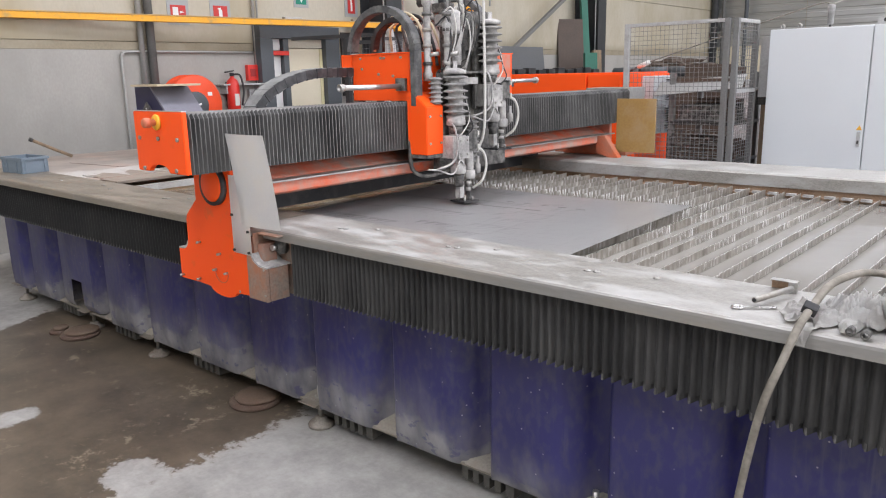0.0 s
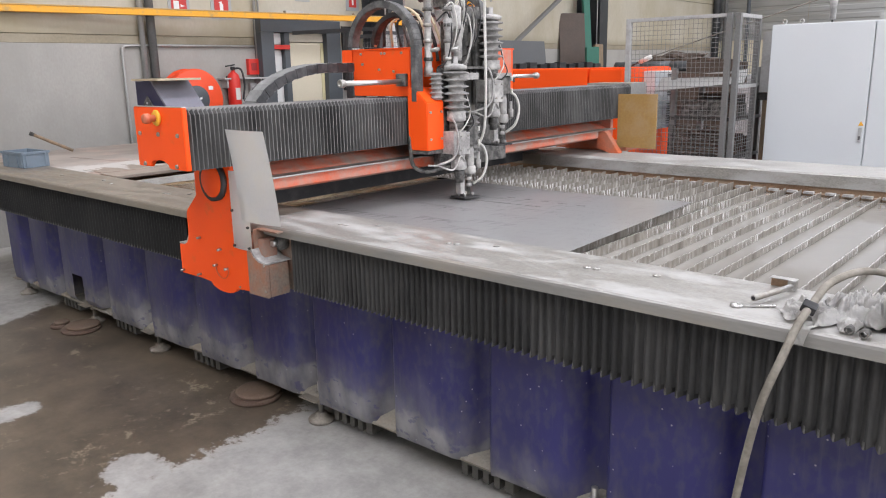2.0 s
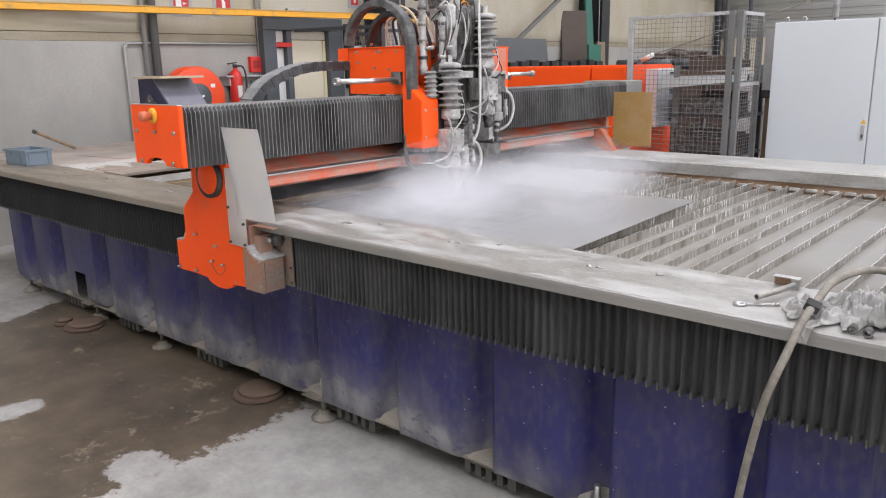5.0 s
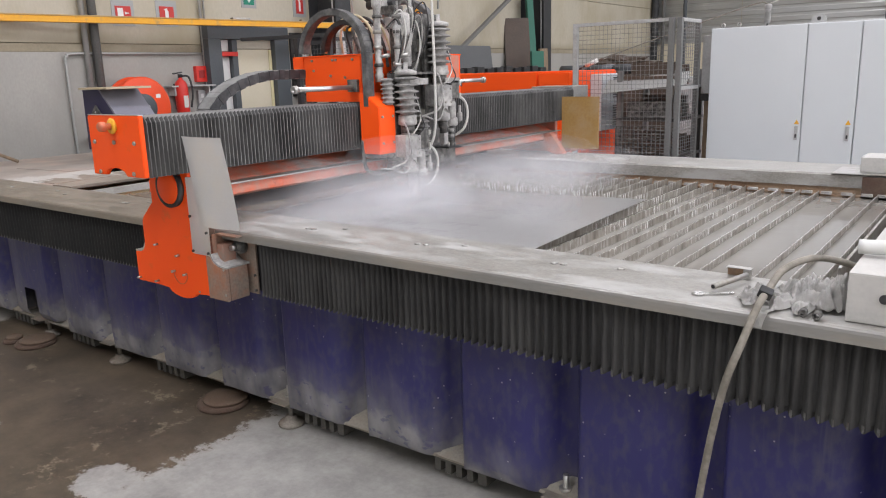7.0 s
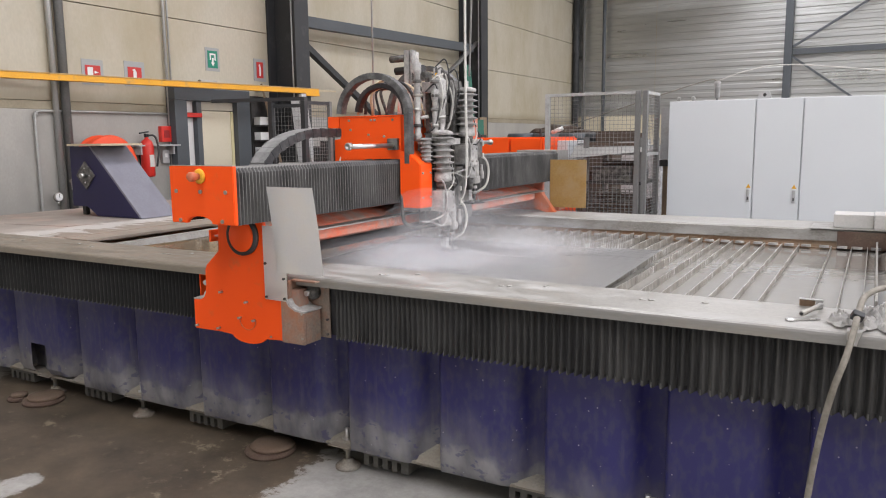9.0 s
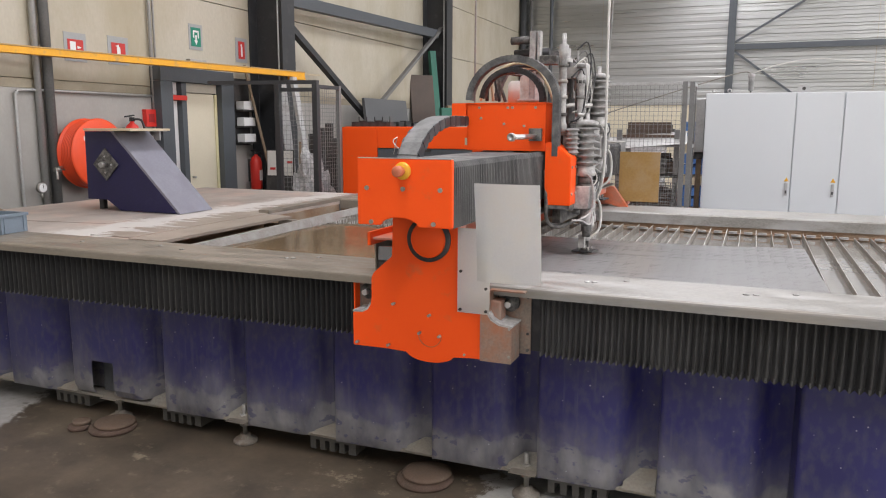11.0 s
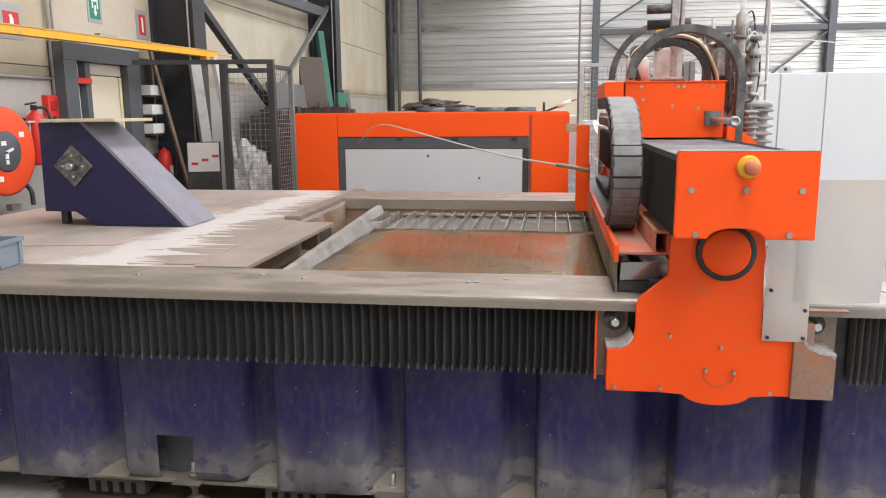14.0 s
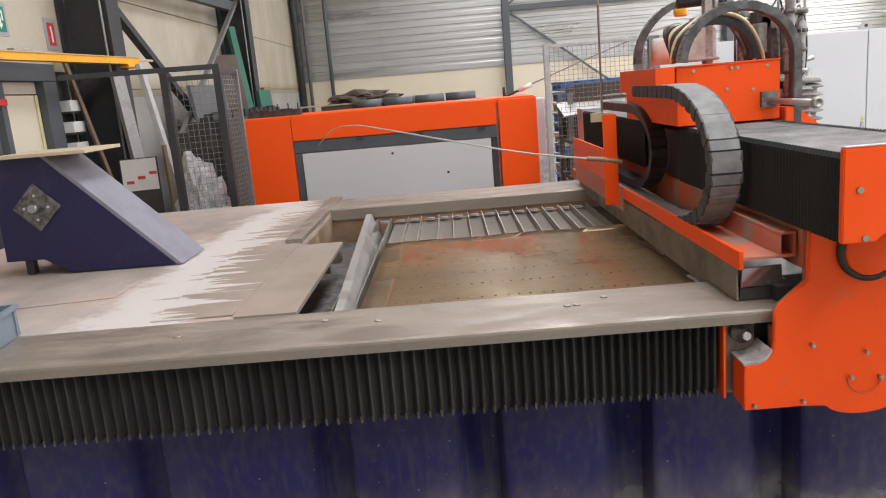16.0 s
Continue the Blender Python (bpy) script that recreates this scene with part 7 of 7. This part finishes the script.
def white_cabinet():
    t = thing("switch_cabinet", "long white powder-coated switch cabinet with several doors", "cabinet", (0, 7.30, 0))
    part("body", bx(-2.06, 2.05, 0.02, 0.55, 0.10, 1.975, 0.006), WHITE_CAB, t)
    part("plinth", bx(-2.04, 2.03, 0.05, 0.53, 0.0, 0.099, 0.003), FRAME_GREY, t)
    xs = [-2.06, -1.25, -0.84, -0.02, 0.39, 1.21, 2.05]
    for k, (a, b) in enumerate(zip(xs, xs[1:])):
        d = part("door", bx(a + 0.005, b - 0.005, -0.002, 0.0195, 0.115, 1.97, 0.005), WHITE_CAB, t)
        hx = b - 0.035 if k % 2 == 0 else b - 0.045
        part("handle", bx(hx - 0.015, hx + 0.012, -0.016, -0.0022, 1.0, 1.12, 0.004), LIGHT_STEEL, d, "grey lever handle")
        part("handle_recess", bx(hx - 0.008, hx + 0.006, -0.019, -0.0165, 1.02, 1.05, 0.001), DARK, d)
        part("warning_label", slab([(hx - 0.022, 1.135), (hx + 0.02, 1.135), (hx - 0.001, 1.175)], "y", -0.0045, -0.0022), YELLOW_PLASTIC, d, "small yellow warning triangle")
    for x in (-1.99, -1.85):
        part("eye_bolt", lathe([(0.012, -0.006), (0.022, -0.006), (0.022, 0.006), (0.012, 0.006), (0.012, -0.006)], (x, 0.1, 2.0), axis="y", seg=16), STEEL, t)
    for x in (-1.19, 0.0, 0.45):
        bm = slab([(x - 0.06, 1.9755), (x + 0.06, 1.9755), (x + 0.06, 2.01), (x + 0.035, 2.045), (x - 0.035, 2.045), (x - 0.06, 2.01)], "y", 0.08, 0.092, 0.002)
        part("lifting_lug", bm, LIGHT_STEEL, t)
        part("lug_hole", cyl((x, 0.078, 2.012), (x, 0.094, 2.012), 0.016), DARK, t)
    return t


white_cabinet()
t = thing("junction_box", "grey metal junction box with a brown post beside the white cabinet", "box", (-2.10, 7.36, 0))
part("case", bx(-0.05, 0.035, 0, 0.25, 1.40, 1.92, 0.005), LIGHT_STEEL, t)
part("post", bx(-0.03, 0.02, 0.05, 0.11, 0, 1.40, 0.003), WOOD, t, "brown post")
part("plate", bx(-0.06, 0.03, 0.02, 0.2, 1.33, 1.395, 0.003), DARK, t)
t = thing("cable_gland_mast", "grey plug mast with a cable on the cabinet roof", "mast", (-1.66, 7.60, 1.975))
part("socket", lathe([(0.0, 0.03), (0.022, 0.03), (0.026, 0.05), (0.026, 0.15), (0.032, 0.16), (0.032, 0.19), (0.02, 0.2), (0.0, 0.2)]), RUBBER_GREY, t)
part("stem", cyl((0, 0, 0), (0, 0, 0.04), 0.008), DARK, t)
part("cable", tube([(0, 0, 0.2), (-0.10, 0.0, 0.21), (-0.5, 0.0, 0.10), (-1.0, -0.1, -0.06), (-1.53, -0.26, -0.24)], 0.006, 6), HOSE_TAN, t)
part("cable", tube([(0.01, 0, 0.2), (0.25, 0.0, 0.28), (0.62, 0.0, 0.325), (1.29, 0.0, 0.25), (2.4, 0.1, 0.12), (3.4, 0.0, 0.02)], 0.006, 6), HOSE_WHITE, t)


def orange_cabinet():
    t = thing("pump_unit_cabinet", "orange machine cabinet with a grey maintenance panel", "cabinet", (0, 6.80, 0))
    part("carcass", bx(-5.85, -3.23, 0.06, 1.04, 0.05, 1.60, 0.006), ORANGE_DUSTY, t)
    part("side_panel", bx(-5.86, -5.43, 0.0, 0.058, 0.05, 1.635, 0.006), ORANGE, t)
    part("top_panel", bx(-5.425, -3.585, 0.0, 0.058, 1.41, 1.635, 0.006), ORANGE, t)
    part("side_panel", bx(-3.56, -3.226, 0.0, 0.058, 0.05, 1.625, 0.006), ORANGE, t)
    part("end_panel", bx(-3.229, -3.212, 0.06, 1.04, 0.05, 1.628, 0.005), ORANGE, t)
    part("roof_panel", bx(-5.86, -3.23, 0.06, 1.04, 1.602, 1.64, 0.005), ORANGE, t)
    part("grey_frame", bx(-5.425, -3.585, 0.012, 0.058, 1.30, 1.405, 0.004), FRAME_GREY, t)
    part("grey_frame", bx(-5.425, -5.36, 0.012, 0.058, 0.05, 1.298, 0.004), FRAME_GREY, t)
    part("grey_frame", bx(-3.64, -3.585, 0.012, 0.058, 0.05, 1.298, 0.004), DARK, t)
    part("service_panel", bx(-5.355, -3.645, 0.0, 0.058, 0.06, 1.292, 0.005), GREY_PANEL, t, "plain grey service panel")
    for x in (-4.82, -4.28, -3.72):
        part("latch", bx(x - 0.03, x + 0.03, -0.008, 0.011, 1.375, 1.405, 0.003), DARK, t)
    for x, z in ((-4.54, 1.23), (-4.05, 1.02)):
        part("lock", cyl((x, -0.006, z), (x, 0.0, z), 0.012, seg=10), DARK, t)
    # cooling unit on the end
    c = part("cooling_unit", bx(-3.211, -3.09, 0.43, 0.96, 1.04, 1.60, 0.012), WHITE_CAB, t, "pale cooling unit with louvres")
    for k in range(9):
        part("louvre", bx(-3.0895, -3.082, 0.70, 0.92, 1.08 + k * 0.024, 1.093 + k * 0.024, 0.001), DARK, c)
        part("louvre", bx(-3.0895, -3.082, 0.70, 0.92, 1.36 + k * 0.024, 1.373 + k * 0.024, 0.001), DARK, c)
    part("badge", bx(-3.0895, -3.084, 0.79, 0.84, 1.305, 1.34, 0.001), DARK, c)
    return t


orange_cabinet()
for k, x in enumerate((-5.8, -5.70, -5.60, -5.50, -5.41)):
    t = thing("rubber_block", "black rubber block standing on the cabinet roof", "block", (x, 7.05, 1.64), "blocks on the cabinet")
    part("block", bx(-0.05, 0.05, -0.05, 0.05, 0, 0.055 + 0.01 * (k % 2), 0.008), BLACK, t)
    part("stud", cyl((0.02, 0, 0.05), (0.02, 0, 0.11), 0.006, seg=6), DARK, t)


def bundle():
    t = thing("tarpaulin_pile", "crumpled dark brown tarpaulin on a pale board and trestle", "tarpaulin", (-5.5, 13.0, 0))
    part("trestle", bx(-0.6, 0.6, -0.3, 0.3, 0.0, 1.635, 0.01), DARK_BROWN, t)
    bm = bmesh.new()
    bmesh.ops.create_icosphere(bm, subdivisions=4, radius=1)
    for v in bm.verts:
        k = 1 + 0.45 * noise.noise(v.co * 2.4) + 0.2 * noise.noise(v.co * 7)
        v.co = Vector((0.1 + v.co.x * 0.55 * k, v.co.y * 0.3 * k, 1.69 + max(-0.03, v.co.z * 0.15 * k)))
    part("tarpaulin", bm, DARK_BROWN, t, "crumpled brown tarpaulin")
    part("brown_board", bx(-0.95, 0.4, -0.32, 0.3, 1.637, 1.66, 0.005), WOOD_PALE, t)
    r = thing("rolled_stock", "row of slate-grey rolled sheets lying on a dark trestle", "rolls", (-4.45, 10.7, 0))
    part("trestle", bx(-0.9, 0.85, -0.25, 0.25, 0.0, 1.56, 0.01), DARK_BROWN, r)
    for k in range(3):
        for j in range(4):
            part("rolled_sheet", cyl((-0.86 + 0.43 * j, -0.15 + k * 0.15, 1.632), (-0.45 + 0.43 * j, -0.15 + k * 0.15, 1.632), 0.07, bevel=0.006), FRAME_GREY, r)
    return t


bundle()


t = thing("block_crate", "dark low crate topped with a row of black rubber blocks", "crate", (-6.85, 10.9, 0))
part("body", bx(-0.25, 0.25, -1.9, 1.9, 0.0, 1.62, 0.01), DARK, t)
for k in range(13):
    part("block", bx(-0.06, 0.06, -1.85 + 0.29 * k, -1.65 + 0.29 * k, 1.621, 1.70 + 0.015 * (k % 3), 0.01), BLACK, t)


def mesh_fence():
    t = thing("mesh_fence", "grey steel safety fence with welded square mesh", "fence", (0, 0, 0))
    for x, y in ((-3.12, 6.73), (-2.21, 6.72), (-2.15, 6.76), (-2.17, 7.28)):
        part("post", bx(x - 0.022, x + 0.022, y - 0.022, y + 0.022, 0, 2.06, 0.003), LIGHT_STEEL if x < -3 else CAGE_GREY, t)
        part("post_foot", bx(x - 0.06, x + 0.06, y - 0.05, y + 0.05, 0, 0.01, 0.002), CAGE_GREY, t)
    part("top_rail", bx(-3.098, -2.232, 6.71, 6.745, 2.03, 2.06, 0.003), LIGHT_STEEL, t)
    part("top_rail", bx(-2.168, -2.14, 6.782, 7.26, 2.03, 2.06, 0.003), LIGHT_STEEL, t)
    part("mid_rail", bx(-2.165, -2.143, 6.782, 7.26, 1.45, 1.48, 0.003), LIGHT_STEEL, t)
    part("mesh_panel", wire_panel(-3.09, -2.24, 0.1, 2.03, 0.04, 0.04, 0.0022, lambda u, z: (u, 6.728, z)), CAGE_GREY, t, "welded wire mesh")
    part("mesh_panel", wire_panel(6.79, 7.25, 0.1, 2.03, 0.05, 0.03, 0.0025, lambda u, z: (-2.154, u, z)), CAGE_GREY, t, "welded wire mesh")
    return t


mesh_fence()


def storage_rack():
    """Dark shelving with steel stock behind the mesh fence."""
    t = thing("storage_rack", "dark steel rack stacked with offcuts and grates", "rack", (-2.56, 7.46, 0))
    for x in (-0.30, 0.26):
        for y in (-0.3, 0.35):
            part("upright", bx(x - 0.025, x + 0.025, y - 0.025, y + 0.025, 0, 1.62, 0.003), CAGE_GREY, t)
    for z in (0.35, 0.8, 1.15):
        part("shelf", bx(-0.325, 0.285, -0.33, 0.38, z, z + 0.03, 0.003), DARK, t)
    part("shelf", bx(-0.33, 0.29, -0.34, 0.4, 1.45, 1.475, 0.003), CAGE_GREY, t, "grey sheet-metal shelf")
    rnd = random.Random(21)
    for z in (0.382, 0.832, 1.182, 1.477):
        y = -0.3
        while y < 0.3:
            h = rnd.uniform(0.05, 0.22)
            part("steel_offcut", bx(-0.31 + rnd.uniform(0, .1), 0.24 + rnd.uniform(-.12, .03), y, y + rnd.uniform(0.03, 0.07), z, z + h, 0.004), rnd.choice((DARK, RUST, HEAD_DARK, DARK_BROWN)), t)
            y += 0.09
    for k in range(3):
        part("steel_grate", wire_panel(-0.31, 0.27, 0.05 + 0.37 * k, 0.36 + 0.37 * k, 0.045, 0.03, 0.006, lambda u, z: (u, -0.36, z)), HEAD_DARK, t, "dark welded steel grate")
    return t


storage_rack()
t = thing("sloping_sheet", "pale bent sheet-metal offcut lying on the rack", "sheet metal", (-2.58, 7.12, 1.51))
part("sheet", bx(-0.40, 0.38, -0.13, 0.13, 0, 0.006, 0.001, m=pose(0, 0, 0, 26, -5, 8)), PIPE_GREY, t)
t = thing("crank_lever", "cream-painted crank lever leaning out behind the cabinet", "lever", (-3.29, 7.34, 0))
part("grip", cyl((-0.03, 0, 1.685), (0.10, 0, 1.735), 0.022, bevel=0.005), BRUSH_WHITE, t, "cream grip")
part("shaft", tube([(-0.17, 0.02, 0.0), (-0.17, 0.02, 1.60), (-0.15, 0.02, 1.635), (-0.03, 0, 1.685)], 0.011), DARK, t)


def pallet_stack(x, y, n, label):
    t = thing("pallet_stack", label, "pallets", (x, y, 0))
    for k in range(n):
        z = k * 0.145
        m = BLUE_PALLET if k % 3 else WOOD_PALE
        for yy in (-0.45, 0.0, 0.45):
            part("skid", bx(-0.5, 0.5, yy - 0.05, yy + 0.05, z, z + 0.022, 0.002), m, t)
            part("bearer", bx(-0.5, 0.5, yy - 0.04, yy + 0.04, z + 0.022, z + 0.1, 0.002), m, t)
        for j in range(5):
            part("deck_board", bx(-0.5 + j * 0.21, -0.36 + j * 0.21, -0.55, 0.55, z + 0.1, z + 0.122, 0.002), m, t)
    return t


pallet_stack(-1.98, 10.6, 12, "tall stack of blue and bare wooden pallets")
t = thing("wrapped_load", "pale wrapped load standing on the pallets", "load", (-2.95, 9.9, 0))
part("wrap", bx(-0.3, 0.25, -0.2, 0.3, 0, 1.52, 0.05), FOIL, t)

# dark low things beyond the table's left end
t = thing("floor_drum", "dark oil drum standing beyond the table", "drum", (-6.75, 2.9, 0))
part("body", lathe([(0.0, 0), (0.26, 0), (0.27, 0.02), (0.26, 0.04), (0.26, 0.26), (0.272, 0.28), (0.26, 0.30), (0.26, 0.55), (0.27, 0.58), (0.0, 0.58)], seg=30), DARK, t)
part("lid", lathe([(0.0, 0.581), (0.245, 0.581), (0.245, 0.588), (0.0, 0.588)], seg=30), DARK, t)

# ---- spray mist over the cut, in drifting puffs ----
scene.cycles.transparent_max_bounces = 64


def mist_material(alpha):
    m, N, L, p = nodes_of("spray_mist")
    out = N["Material Output"]
    N.remove(p)
    tr, df, tl, a, b = N.new("ShaderNodeBsdfTransparent"), N.new("ShaderNodeBsdfDiffuse"), N.new("ShaderNodeBsdfTranslucent"), N.new("ShaderNodeMixShader"), N.new("ShaderNodeMixShader")
    df.inputs[0].default_value = tl.inputs[0].default_value = (0.74, 0.74, 0.76, 1)
    L.new(df.outputs[0], a.inputs[1]), L.new(tl.outputs[0], a.inputs[2])
    b.inputs[0].default_value = alpha
    L.new(tr.outputs[0], b.inputs[1]), L.new(a.outputs[0], b.inputs[2])
    L.new(b.outputs[0], out.inputs[0])
    return m


MIST_SKIN = mist_material(0.039)
MIST = []


def mist_puff(seed, sx, sy, sz):
    """Nested thin skins, so that the puff thins out towards its rim."""
    bm = bmesh.new()
    for k, s in enumerate((0.38, 0.60, 0.80, 1.0)):
        one = bmesh.new()
        bmesh.ops.create_icosphere(one, subdivisions=3, radius=1)
        for v in one.verts:
            q = v.co + Vector((seed * 3.1 + k * 0.15, seed, 0))
            r = s * (1 + 0.38 * noise.noise(q * 1.4) + 0.16 * noise.noise(q * 3.3))
            v.co = Vector((v.co.x * sx * r, v.co.y * sy * r, v.co.z * sz * r))
        for f in one.faces:
            f.smooth = True
        merge(bm, one)
    o = tagged(part("mist_puff", bm, MIST_SKIN), "thin white spray mist drifting over the cut sheet", "mist", "spray mist", "stuff")
    o.visible_shadow = False
    return o


rnd = random.Random(5)
for k in range(22):
    sx, sy, sz = rnd.uniform(0.20, 0.42), rnd.uniform(0.18, 0.36), rnd.uniform(0.07, 0.15)
    puff = mist_puff(k + 1.0, sx, sy, sz)
    late = 3.70 + 0.015 * (k % 8) if k < 13 else 3.95 + 0.1 * (k - 13)
    first = Vector((rnd.uniform(-2.5, -1.65), rnd.uniform(2.75, 3.65), 0.97 + rnd.uniform(0.5, 1.3) * sz))
    wide = Vector((rnd.uniform(-2.85, -1.4), rnd.uniform(2.55, 4.3), 0.97 + rnd.uniform(0.2, 1.6) * sz + 0.03))
    if k % 6 == 0:
        wide = Vector((rnd.uniform(-2.6, -2.2), rnd.uniform(2.5, 3.0), rnd.uniform(1.0, 1.14)))
    drift = wide + Vector((rnd.uniform(-0.15, 0.15), rnd.uniform(-0.2, 0.1), rnd.uniform(0.0, 0.06)))
    low = Vector((-2.45 + rnd.uniform(-0.3, 0.5), 3.4 + rnd.uniform(-.3, .3), 0.45))
    gone = 10.5 + 0.04 * k if k % 3 == 0 else 8.9 + 0.07 * k
    turn = rnd.uniform(-40, 40)
    rows = [(0, pose(*low)), (late, pose(*low)), (late + 0.25, pose(*first, 0, 0, turn * 0.2)), (late + 1.3, pose(*wide, 0, 0, turn * 0.5)), (8.2, pose(*drift, 0, 0, turn))]
    if k % 3 == 0:
        near = Vector((-2.38 + rnd.uniform(-0.3, 0.3), 3.1 + rnd.uniform(-.5, .4), 1.03))
        rows.append((10.3, pose(*near, 0, 0, turn)))
    rows += [(gone + 0.9, pose(*low, 0, 0, turn)), (16, pose(*low, 0, 0, turn))]
    MIST.append((puff, rows))


# ---- motion ----
def motions():
    shift = [(0, 0.052), (2.4, 0.052), (2.6, 0.048), (2.8, 0.017), (3.0, 0.002), (3.3, -0.003), (6.5, -0.006), (8.2, -0.010), (10.0, 0.0), (10.3, 0), (16, 0)]
    walk(GANTRY, [(t, pose(x, 0, 0)) for t, x in shift])
    walk(CARRIAGE, [(t, pose(x, 0.015 if t > 9 else 0.035, 0)) for t, x in shift])
    # the cutting head lifts, travels with the gantry and comes down to pierce
    lift = [(0, 0), (2.45, 0), (2.65, 0.028), (3.1, 0.028), (3.4, 0.004), (3.6, 0), (16, 0)]
    walk(HEAD_A, [(t, pose(0, 0, z)) for t, z in lift])
    for puff, rows in MIST:
        walk(puff, rows)


motions()
